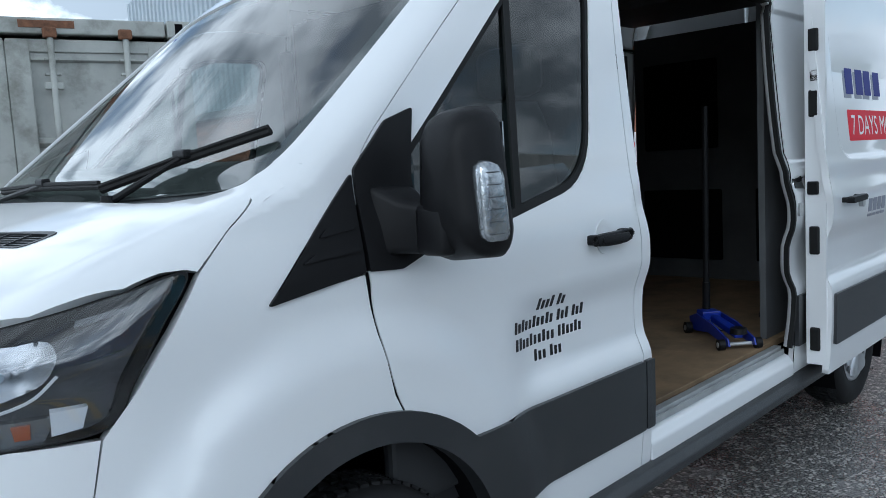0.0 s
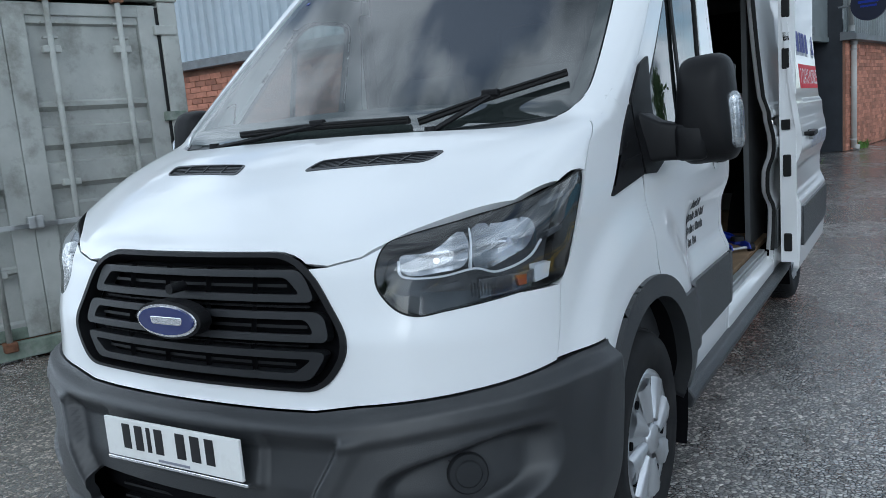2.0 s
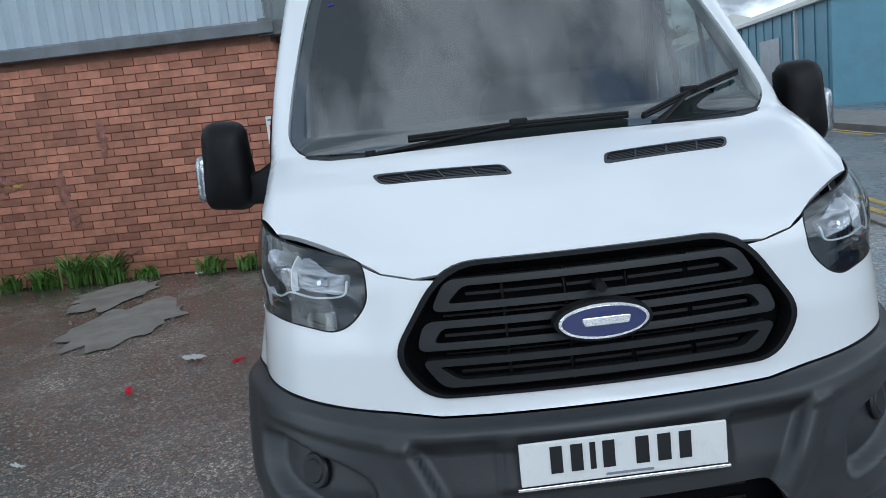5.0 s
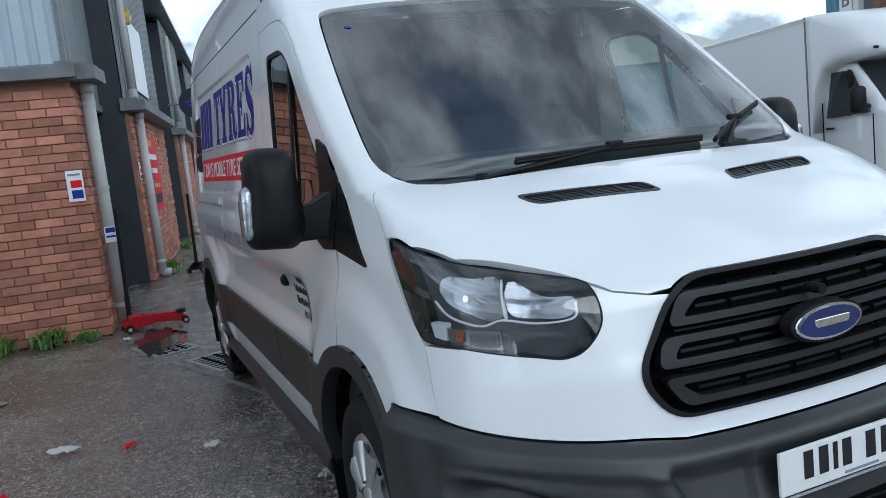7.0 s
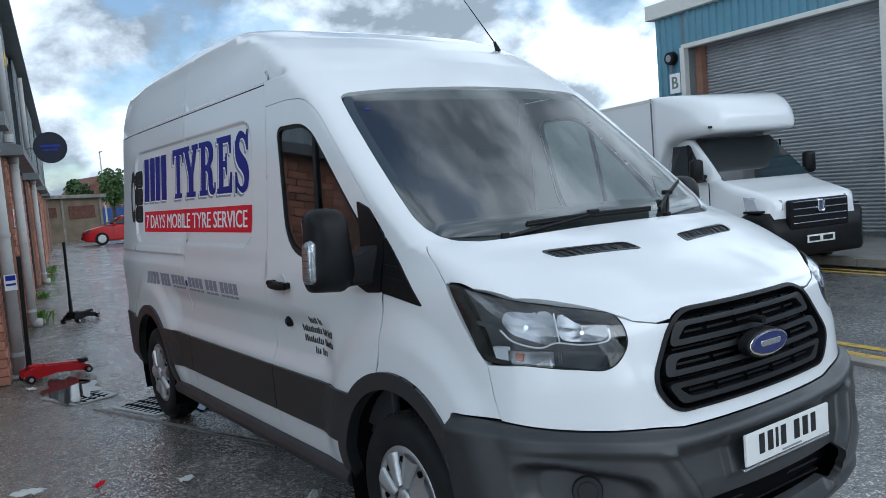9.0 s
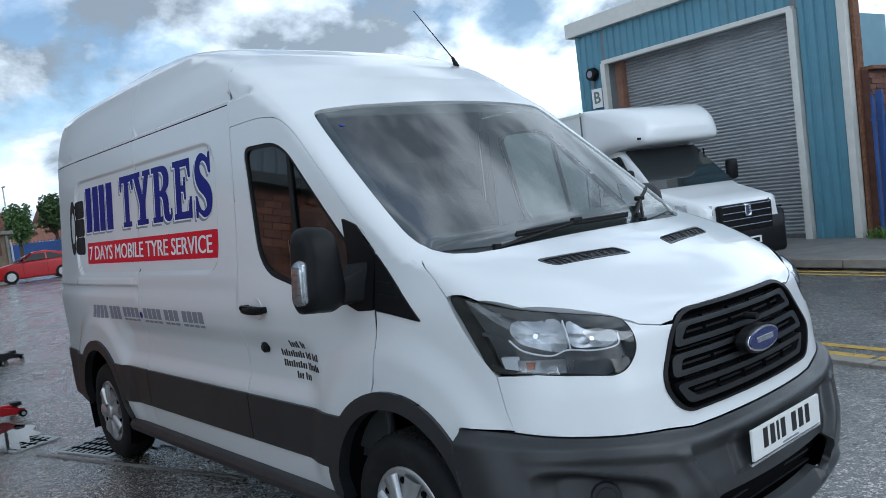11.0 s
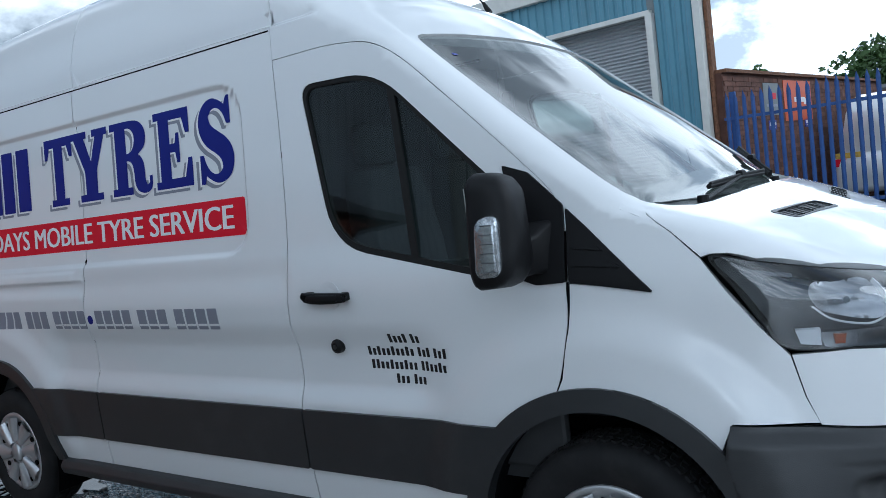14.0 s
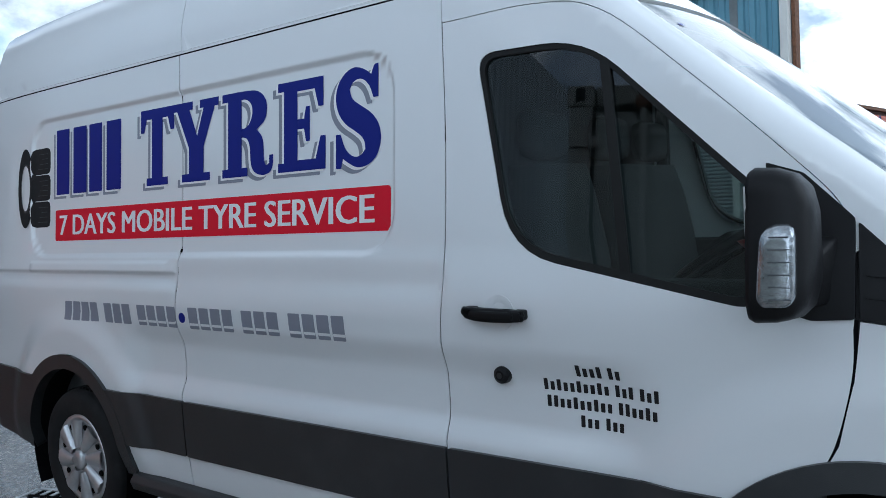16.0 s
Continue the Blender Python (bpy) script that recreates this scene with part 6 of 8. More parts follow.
def cab_seat(y, w):
    seat = new("seat")
    seat.parent = van
    seat["label"] = "dark cloth cab seat"
    part("cushion", bm_box(1.92, y, 0.88, 0.50, w, 0.16, 0.05), M["seat"], seat, "", True)
    part("seat_base", bm_box(1.95, y, 0.69, 0.42, w * 0.9, 0.24, 0.02), M["black"], seat)
    bm = bmesh.new()
    rings = []
    for f, dx, ww in ((0.0, 0.0, 0.98), (0.2, 0.02, 1.0), (0.55, 0.045, 0.97), (0.85, 0.075, 0.86), (1.0, 0.09, 0.72)):
        z = 0.92 + 0.70 * f
        xx = 2.08 + dx
        o = round_poly([(xx - 0.08, y - w * ww / 2), (xx + 0.07, y - w * ww / 2), (xx + 0.07, y + w * ww / 2), (xx - 0.08, y + w * ww / 2)], 0.05, 4)
        rings.append([(p[0], p[1], z) for p in o])
    loft(bm, rings)
    part("backrest", bm, M["seat"], seat, "", True)
    n = 1 if w < 0.6 else 2
    for k in range(n):
        yy = y + (k - (n - 1) / 2) * w * 0.5
        part("headrest", bm_box(2.18, yy, 1.73, 0.10, 0.26, 0.18, 0.045), M["seat"], seat, "", True)


cab_seat(0.44, 0.50)
cab_seat(-0.32, 0.86)
bl = thing("cab_light", "small warm interior lamp on the load bay ceiling", "lamp")
m_em = bpy.data.materials.new("lamp_glow")
m_em.use_nodes = True
m_em.node_tree.nodes["Principled BSDF"].inputs["Emission Color"].default_value = (1.0, 0.62, 0.25, 1)
m_em.node_tree.nodes["Principled BSDF"].inputs["Emission Strength"].default_value = 6.0
part("lamp_lens", bm_box(0, 0, 0, 0.035, 0.025, 0.012, 0.003), m_em, bl)
bl.matrix_world = pose(3.55, -0.35, 2.325)
rag = thing("rag", "crumpled red cloth on the dashboard", "cloth")
rg = bmesh.new()
bmesh.ops.create_icosphere(rg, subdivisions=3, radius=0.09)
for v in rg.verts:
    n_ = noise.noise(v.co * 22)
    v.co = Vector((v.co.x * 1.3, v.co.y, v.co.z * 0.45)) * (1 + 0.35 * n_)
part("cloth", rg, M["red"], rag, "", True)
rag.matrix_world = pose(1.31, 0.70, 1.345)


def trolley_jack(label, paint, m, handle, hang):
    """Low trolley jack: two side plates, wheels, ram, saddle and an upright handle."""
    t = thing("trolley_jack", label, "jack", group="trolley jacks")
    for s in (1, -1):
        bm = bmesh.new()
        prism(bm, [(-0.30, 0.03), (-0.32, 0.11), (-0.20, 0.15), (0.05, 0.13), (0.30, 0.075), (0.32, 0.03), (0.26, 0.025), (0.0, 0.06), (-0.2, 0.03)], "y", s * 0.085 - 0.006, s * 0.085 + 0.006, 0.002)
        part("side_plate", bm, paint, t, "painted steel side plate")
        for x, r in ((0.27, 0.035), (-0.27, 0.04)):
            w = part("castor", bm_tube((x, s * 0.10, r), (x, s * 0.14, r), r, seg=18), M["black"], t, "black castor")
            part("castor_hub", bm_tube((x, s * 0.14, r), (x, s * 0.143, r), r * 0.5, seg=12), M["steel"], w)
    part("cross_bar", bm_tube((0.27, -0.14, 0.035), (0.27, 0.14, 0.035), 0.012), M["steel"], t)
    part("cross_bar", bm_tube((-0.27, -0.14, 0.04), (-0.27, 0.14, 0.04), 0.012), M["steel"], t)
    part("lift_arm", bm_box(0.08, 0, 0.11, 0.38, 0.06, 0.05, 0.012, Matrix.Rotation(radians(6), 3, "Y")), paint, t)
    part("saddle", bm_tube((0.26, 0, 0.10), (0.26, 0, 0.135), 0.055, 0.05, 20), M["black"], t, "round lifting saddle")
    part("ram", bm_tube((-0.16, 0, 0.09), (0.02, 0, 0.10), 0.028, seg=16), M["steel"], t)
    part("pump_block", bm_box(-0.20, 0, 0.12, 0.12, 0.13, 0.10, 0.012), paint, t)
    part("handle_socket", bm_tube((-0.24, 0, 0.12), (-0.24 + hang[0] * 0.25, hang[1] * 0.25, 0.36), 0.026, seg=14), M["black"], t)
    part("handle", bm_tube((-0.24 + hang[0] * 0.15, hang[1] * 0.15, 0.26), (-0.24 + hang[0], hang[1], 0.26 + handle), 0.021, seg=14), M["black"], t, "upright black handle")
    t.matrix_world = m
    return t


trolley_jack("red trolley jack with an upright black handle by the wall", M["red"], pose(7.08, 1.33, 0.0, 0, 0, -82), 0.98, (0.03, 0.02))
trolley_jack("black trolley jack with an upright handle on wet asphalt", M["black"], pose(11.3, 0.32, 0.0, 0, 0, -40), 0.95, (0.02, 0.0))
bj = trolley_jack("blue trolley jack standing on the plywood load floor", M["bluepaint"], pose(3.56, -0.66, 0.512, 0, 0, -132) @ Matrix.Scale(0.72, 4), 1.30, (0.05, 0.0))
plank = thing("plank", "pale wooden plank lying by the wall", "plank")
part("board", bm_box(0, 0, 0.03, 1.1, 0.12, 0.05, 0.005), M["concrete"], plank)
plank.matrix_world = pose(12.1, 0.72, 0.0, 0, 0, -12)

# ---- the row of brick units ----
bm = bmesh.new()
box(bm, 0.15, 6.7, 1.26, 0.24, 13.0, 2.52)
gab = solid("wall_gable", bm, M["mortar"], GABLE, "red brick end wall of the units", "wall")
brick_wall(gab, 13.2, 2.52, 0.0, lambda c, z: c < 2.2 and z < 2.3, "v", at=0.022)
for o in gab.children:
    o.location.y -= 0.05
gsh = corrugated("gable_sheet", M["sheet"], 0.0, 13.2, 2.62, 5.3, 0.2, 0.032, top=lambda p: 6.1 - 0.115 * abs(p - 6.5), axis="v", frame_m=GABLE, at=0.05)
tagged(gsh, "grey corrugated steel gable above the brick", "cladding", kind="structure")
bm = bmesh.new()
prism(bm, [(-0.16, 2.52), (-0.16, 2.63), (0.04, 2.68), (0.10, 2.68), (0.10, 2.52)], "y", -0.12, 13.2)
solid("flashing", bm, M["flash"], GABLE, "grey weathered flashing over the brick", "trim")
bm = bmesh.new()
for y0, y1 in ((-0.2, 6.5), (6.5, 13.4)):
    z0, z1 = 6.13 - 0.115 * abs(y0 - 6.5), 6.13 - 0.115 * abs(y1 - 6.5)
    vs = [bm.verts.new(p) for p in ((-0.12, y0, z0), (-0.12, y1, z1), (44, y1, z1), (44, y0, z0), (-0.12, y0, z0 + 0.08), (-0.12, y1, z1 + 0.08), (44, y1, z1 + 0.08), (44, y0, z0 + 0.08))]
    for f in ((0, 1, 2, 3), (7, 6, 5, 4), (0, 4, 5, 1), (1, 5, 6, 2), (2, 6, 7, 3), (3, 7, 4, 0)):
        bm.faces.new([vs[i] for i in f])
solid("roof", bm, M["sheetdark"], STREET, "dark shallow-pitched sheet roof", "roof")

WALLS = ((0.10, 0.50), (4.10, 9.0), (12.4, 17.2), (20.6, 25.4), (28.8, 33.6), (36.0, 38.5))
for k, (a, b) in enumerate(WALLS):
    bm = bmesh.new()
    box(bm, (a + b) / 2, 0.14, 1.26, b - a, 0.24, 2.52)
    w = solid("wall_front", bm, M["mortar"], STREET, "red brick front wall between doorways", "wall")
    if k < 4:
        brick_wall(w, b - a, 2.52, 0.0, lambda c, z: k == 1 and c < 2.2 and z < 2.0, "u", at=0.012)
        for o in w.children:
            o.location.x += a
    bm = bmesh.new()
    prism(bm, [(0.10, 2.50), (-0.24, 2.50), (-0.24, 2.63), (0.02, 2.68), (0.10, 2.68)], "x", a - 0.12, b + 0.1)
    solid("canopy_gutter", bm, M["flash"], STREET, "grey boxed gutter above the wall", "gutter")
    c = corrugated("front_sheet", M["sheetdark"], a, b, 2.66, 5.3, 0.2, 0.03, at=0.06)
    tagged(c, "dark grey corrugated sheet above the gutter", "cladding", kind="structure")
    if k + 1 < len(WALLS):
        n = WALLS[k + 1][0]
        # the recess's darkness is put into a near-black sheet across its back
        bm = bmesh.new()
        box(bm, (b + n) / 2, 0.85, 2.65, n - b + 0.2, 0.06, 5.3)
        solid("doorway_back", bm, M["dark"], STREET, "near-black sheet for the shade of a doorway", "doorway")
        bm = bmesh.new()
        box(bm, (b + n) / 2, 0.42, 3.95, n - b, 0.08, 2.7)
        box(bm, (b + n) / 2, 0.42, 2.55, n - b, 0.14, 0.10)
        solid("lintel_panel", bm, M["sheetdark"], STREET, "dark sheet panel over a doorway", "cladding")
        for q in (b + 0.01, n - 0.01):
            bm = bmesh.new()
            box(bm, q, 0.45, 2.6, 0.05, 0.75, 5.2)
            solid("doorway_side", bm, M["doordark"], STREET, "dark reveal of a doorway", "wall")
bm = bmesh.new()
box(bm, 19, 13.1, 2.5, 38, 0.2, 5.0)
box(bm, 38.4, 6.6, 2.5, 0.2, 13.2, 5.0)
solid("wall_back", bm, M["sheetdark"], STREET, "plain rear walls of the units", "wall")


def downpipe(u, v, z0, z1, bends=True):
    p = thing("downpipe", "pale grey plastic downpipe with brackets on the wall", "downpipe", group="downpipes")
    bm = bmesh.new()
    tube(bm, (0, 0, z0), (0, 0, z1), 0.062, seg=16)
    tube(bm, (0, 0, z1 - 0.02), (0, 0, z1 + 0.10), 0.075, seg=16)
    part("pipe", bm, M["pipe"], p, "", True)
    for z in (0.25, 1.45, 2.3):
        if z0 < z < z1:
            bm = bmesh.new()
            tube(bm, (0, 0, z - 0.02), (0, 0, z + 0.02), 0.070, seg=16)
            box(bm, 0, 0.06, z, 0.05, 0.10, 0.035)
            part("bracket", bm, M["pipe"], p)
    bm = bmesh.new()
    tube(bm, (0, 0, z0 + 0.02), (0.02, -0.12, z0 - 0.0), 0.066, seg=16)
    part("shoe", bm, M["pipe"], p, "", True)
    p.matrix_world = STREET @ pose(u, v, 0)
    return p


downpipe(0.36, -0.08, 0.05, 2.42)
downpipe(4.42, -0.08, 0.05, 2.42)
downpipe(12.75, -0.08, 0.05, 2.42)
for u in (4.3, 12.6):
    p = thing("upper_pipe", "pale grey plastic pipe against dark sheeting", "downpipe", group="downpipes")
    part("pipe", bm_tube((0, 0, 2.72), (0, 0, 4.9), 0.06, seg=14), M["pipe"], p, "", True)
    part("collar", bm_tube((0, 0, 2.70), (0, 0, 2.82), 0.07, seg=14), M["pipe"], p)
    p.matrix_world = STREET @ pose(u, -0.06, 0)


def bars_sign(name, label, cat, w, hgt, base, bars, m):
    """A thin board with plain bars for its small print; faces -v."""
    t = thing(name, label, cat)
    part("board", bm_box(0, 0, 0, w, 0.008, hgt, 0.002), base, t)
    for x, z, bw, bh, bmat in bars:
        part("bar", bm_box(x, -0.0055, z, bw, 0.004, bh), bmat, t)
    t.matrix_world = m
    return t


gface = GABLE @ pose(-0.02, 0.055, 0, 0, 0, -90)
bars_sign("notice", "white notice with red and blue panels screwed to brick", "sign", 0.15, 0.30, M["whitevinyl"], [(0, 0.11, 0.11, 0.02, M["greyvinyl"]), (0.01, 0.02, 0.10, 0.07, M["redvinyl"]), (0.01, -0.08, 0.10, 0.08, M["bluepaint"])], gface @ pose(0, 0, 1.50))
bars_sign("sticker", "blue and white sticker on the downpipe", "sticker", 0.115, 0.16, M["whitevinyl"], [(0, 0.045, 0.09, 0.05, M["bluepaint"]), (0, -0.02, 0.09, 0.02, M["bluepaint"])], STREET @ pose(0.290, -0.10, 0.98, 0, 0, -72))
bars_sign("notice", "white notice with red and blue panels on the pier", "sign", 0.16, 0.26, M["whitevinyl"], [(0, 0.09, 0.12, 0.02, M["greyvinyl"]), (0, 0.01, 0.12, 0.06, M["redvinyl"]), (0, -0.08, 0.12, 0.06, M["navy"])], STREET @ pose(4.16, -0.014, 1.62))
bars_sign("banner", "weathered red banner with white and yellow bars on brick", "banner", 1.75, 1.25, M["redvinyl"], [(-0.3, 0.5, 0.9, 0.12, M["yellowline"]), (0.1, 0.28, 1.1, 0.09, M["whitevinyl"]), (0.1, 0.05, 0.9, 0.08, M["whitevinyl"]), (-0.4, -0.1, 0.35, 0.35, M["ink"]), (0.2, -0.2, 0.9, 0.07, M["yellowline"]), (0, -0.42, 1.55, 0.16, M["ink"])], STREET @ pose(5.95, -0.012, 1.58))
bars_sign("board", "blank white board on dark sheeting", "sign", 1.6, 1.15, M["whitevinyl"], [], STREET @ pose(6.3, 0.0, 3.5))
lamp = thing("wall_lamp", "yellow bulkhead lamp on dark sheeting", "lamp")
part("body", bm_box(0, 0, 0, 0.16, 0.14, 0.24, 0.03), M["yellowline"], lamp)
part("lens", bm_box(0, -0.06, -0.03, 0.11, 0.06, 0.14, 0.02), M["lens"], lamp)
lamp.matrix_world = STREET @ pose(4.75, -0.06, 3.95)
rs = thing("hanging_sign", "round dark blue sign projecting from the units", "sign")
bm = bmesh.new()
tube(bm, (-0.05, 0, 0), (0.05, 0, 0), 0.36, seg=40)
part("disc", bm, M["signblue"], rs)
part("bar", bm_box(-0.053, 0, 0.04, 0.006, 0.42, 0.05), M["bluepaint"], rs)
part("bar", bm_box(-0.053, 0, -0.05, 0.006, 0.32, 0.04), M["bluepaint"], rs)
part("arm", bm_tube((0, 0.3, 0), (0, 0.62, 0), 0.02), M["flash"], rs)
rs.matrix_world = STREET @ pose(12.0, -0.55, 3.2)

# ---- shipping container, doors towards the van ----
def container():
    W, Hh, Ln = 2.44, 2.59, 6.06
    t = thing("shipping_container", "chalky white steel shipping container with locking bars, rusty top rail", "container")
    for x in (0.07, W - 0.07):                              # corner posts with castings
        part("corner_post", bm_box(x, 0.07, Hh / 2, 0.14, 0.14, Hh - 0.24, 0.012), M["cont"], t)
        for z in (0.06, Hh - 0.06):
            bm = bmesh.new()
            box(bm, x, 0.07, z, 0.165, 0.165, 0.12, 0.01)
            c = part("corner_casting", bm, M["contgreen"] if z < 1 and x > 1 else M["rust"] if z < 1 else M["cont"], t, "steel corner casting")
            # casting hole as a near-black block, its shade put into the colour
            bm = bmesh.new()
            box(bm, x, -0.015, z, 0.055, 0.01, 0.075, 0.0)
            part("casting_hole", bm, M["dark"], c)
    part("top_rail", bm_box(W / 2, 0.05, Hh - 0.06, W - 0.33, 0.10, 0.11, 0.01), M["cont"], t, "rust-streaked top rail")
    part("rust_patch", bm_box(W - 0.95, -0.002, Hh - 0.05, 0.35, 0.006, 0.05, 0.0), M["rust"], t)
    part("bottom_rail", bm_box(W / 2, 0.05, 0.08, W - 0.33, 0.10, 0.12, 0.01), M["contgreen"], t, "green-stained bottom rail")
    for d in (0, 1):
        x0, x1 = (0.15, W / 2 - 0.006) if d == 0 else (W / 2 + 0.006, W - 0.15)
        dm = (x0 + x1) / 2
        bm = bmesh.new()
        # pressed door sheet: four shallow pans between flats
        prof = [(0.16, 0.05), (0.255, 0.05), (0.275, 0.075), (0.60, 0.075), (0.615, 0.045), (0.645, 0.045), (0.66, 0.065), (1.04, 0.065), (1.06, 0.09), (1.155, 0.09), (1.19, 0.05), (1.335, 0.05), (1.35, 0.09), (1.43, 0.09), (1.465, 0.05),
                (1.585, 0.05), (1.60, 0.09), (1.70, 0.09), (1.73, 0.05), (1.76, 0.05), (1.775, 0.08), (2.29, 0.08), (2.305, 0.05), (2.42, 0.05)]
        rows = [[bm.verts.new((x, y, z)) for x in (x0 + 0.14, x1 - 0.14)] for z, y in prof]
        for a, b in zip(rows, rows[1:]):
            bm.faces.new((a[0], a[1], b[1], b[0]))
        door = part("door", bm, M["cont"], t, "pressed steel container door")
        for x in (x0 + 0.07, x1 - 0.07):
            part("door_frame", bm_box(x, 0.06, 1.29, 0.15, 0.06, 2.28, 0.008), M["cont"], door)
        part("door_frame", bm_box(dm, 0.06, 2.40, x1 - x0, 0.055, 0.09, 0.008), M["cont"], door)
        part("door_frame", bm_box(dm, 0.06, 0.19, x1 - x0, 0.055, 0.08, 0.008), M["contgreen"], door)
        xe = x1 + 0.004 if d else x0 - 0.004
        part("door_gasket", bm_box(xe, 0.03, 1.29, 0.028, 0.03, 2.28), M["rubber"], door)
        for f in (0.28, 0.74):
            x = x0 + (x1 - x0) * (f if d == 0 else 1 - f)
            bm = bmesh.new()
            tube(bm, (x, -0.015, 0.10), (x, -0.015, 2.50), 0.021, seg=12)
            bar = part("locking_bar", bm, M["cont"], door, "", True)
            for z in (0.12, 2.48):
                part("bar_cam", bm_box(x, -0.01, z, 0.09, 0.07, 0.07, 0.012), M["rust"], bar, "rusty cam keeper")
            for z in (0.62, 1.20, 2.12):
                part("bar_guide", bm_box(x, 0.005, z, 0.12, 0.06, 0.05, 0.008), M["cont"], bar)
            for z in (2.30, 2.20):
                part("bar_bracket", bm_box(x, 0.005, z, 0.10, 0.05, 0.016, 0.004), M["cont"], bar)
            hnd = part("bar_handle", bm_box(x + (0.2 if d == 0 else -0.2), -0.03, 0.93, 0.46, 0.012, 0.035, 0.004), M["steel"], bar, "flat steel handle")
            part("handle_catch", bm_box(x + (0.3 if d == 0 else -0.3), -0.015, 0.95, 0.07, 0.05, 0.09, 0.01), M["steel"], bar)
        for z in (0.28, 1.0, 1.62, 2.26):
            xh = x0 - 0.045 if d == 0 else x1 + 0.045
            part("hinge", bm_box(xh, 0.01, z, 0.17, 0.05, 0.07, 0.008), M["contgreen"] if z < 1.7 and d else M["cont"], door, "door hinge")
    for x, nm in ((0.03, "side_wall"), (W - 0.03, "side_wall")):
        bm = bmesh.new()
        n = 22
        prev = None
        for i in range(n):
            for f, dd in ((0.0, 0.0), (0.25, 0.0), (0.5, 0.03), (0.75, 0.03)):
                y = 0.14 + (i + f) * (Ln - 0.28) / n
                xx = x + (dd if x < 1 else -dd)
                cur = [bm.verts.new((xx, y, z)) for z in (0.15, Hh - 0.1)]
                if prev:
                    bm.faces.new((prev[0], cur[0], cur[1], prev[1]))
                prev = cur
        part(nm, bm, M["cont"], t, "corrugated container side")
        part("side_rail", bm_box(x, Ln / 2, Hh - 0.06, 0.07, Ln - 0.2, 0.1, 0.01), M["cont"], t)
        part("side_rail", bm_box(x, Ln / 2, 0.09, 0.07, Ln - 0.2, 0.14, 0.01), M["cont"], t)
    part("container_roof", bm_box(W / 2, Ln / 2, Hh - 0.04, W - 0.1, Ln - 0.1, 0.03), M["cont"], t)
    part("container_end", bm_box(W / 2, Ln - 0.03, Hh / 2, W - 0.1, 0.04, Hh - 0.1), M["cont"], t)
    part("container_floor", bm_box(W / 2, Ln / 2, 0.12, W - 0.1, Ln - 0.1, 0.06), M["rust"], t)
    return t


cont = container()
CA = math.atan2(3.19 - 3.92, 3.04 - 0.71)
cont.matrix_world = pose(3.06 - 2.44 * math.cos(CA), 3.19 - 2.44 * math.sin(CA), 0.0, 0, 0, math.degrees(CA))

# ---- over the road: pale blue unit with a roller shutter ----
bm = bmesh.new()
prism(bm, [(-1.70, 0.0), (-0.72, 0.0), (-0.72, 4.08), (3.58, 4.08), (3.58, 0.0), (4.50, 0.0), (4.50, 4.85), (-1.70, 4.85)], "y", -13.42, -13.20)
solid("unit_front", bm, M["sheetdark"], FAR, "front wall of the pale blue unit", "wall")
for a, b, z0, z1 in ((-1.62, -0.84, 0.0, 4.86), (-0.72, 3.58, 4.14, 4.86), (3.74, 4.46, 0.0, 4.86)):
    c = corrugated("blue_sheet", M["blueclad"], a, b - 0.08, z0, z1, 0.19, 0.035, at=-13.19, frame_m=FAR, face=1)
    tagged(c, "pale blue corrugated wall sheet", "cladding", kind="structure")
bm = bmesh.new()
box(bm, 1.4, -13.2, 5.0, 6.5, 0.35, 0.32, 0.01)
solid("fascia", bm, M["cream"], FAR, "cream fascia along the roof edge", "trim")
for u in (-1.66, -0.78, 3.66):
    bm = bmesh.new()
    box(bm, u, -13.15, 2.05 if u > -1 else 2.42, 0.13, 0.16, 4.1 if u > -1 else 4.85, 0.008)
    solid("door_jamb", bm, M["cream"], FAR, "cream steel door jamb", "trim")
bm = bmesh.new()
box(bm, 1.44, -13.15, 4.11, 4.5, 0.14, 0.09, 0.006)
solid("door_head", bm, M["cream"], FAR, "cream steel trim over the shutter", "trim")
shut = thing("roller_shutter", "closed galvanised roller shutter in a blue unit", "shutter")
sm = bpy.data.meshes.new("shutter_slat")
prof = [(0.0, 0.0), (0.020, 0.006), (0.034, 0.022), (0.036, 0.040), (0.022, 0.056), (0.0, 0.060), (-0.006, 0.0685)]
me_v, me_f = [], []
for k, (d, z) in enumerate(prof):
    me_v += [(-0.70, d, z), (3.40, d, z)]
    if k:
        me_f.append((2 * k - 2, 2 * k - 1, 2 * k + 1, 2 * k))
sm.from_pydata(me_v, [], me_f)
sm.materials.append(M["shutter"])
for p in sm.polygons:
    p.use_smooth = True
for k in range(59):
    o = new("shutter_slat", sm)
    o.parent = shut
    o.location = (0, 0, 0.06 + 0.0685 * k)
part("bottom_rail", bm_box(1.35, 0, 0.04, 4.1, 0.05, 0.08, 0.005), M["flash"], shut)
shut.matrix_world = FAR @ pose(0, -13.55, 0.10)
bm = bmesh.new()
box(bm, 3.5, -13.5, 2.05, 0.18, 0.25, 4.1)
rv = solid("brick_reveal", bm, M["mortar"], FAR, "dark brick reveal beside the shutter", "wall")
bm = bmesh.new()
box(bm, 2.9, -17.2, 2.4, 3.0, 7.0, 4.8)
solid("unit_body", bm, M["blueclad"], FAR, "body of the pale blue unit", "building")
bs = thing("letter_sign", "white sign with a dark green capital letter", "sign")
part("board", bm_box(0, 0, 0, 0.30, 0.02, 0.42, 0.003), M["whitevinyl"], bs)
bl = link("letter", text_mesh("B", 0.36, 0.004, bold=0.006), M["contgreen"], bs)
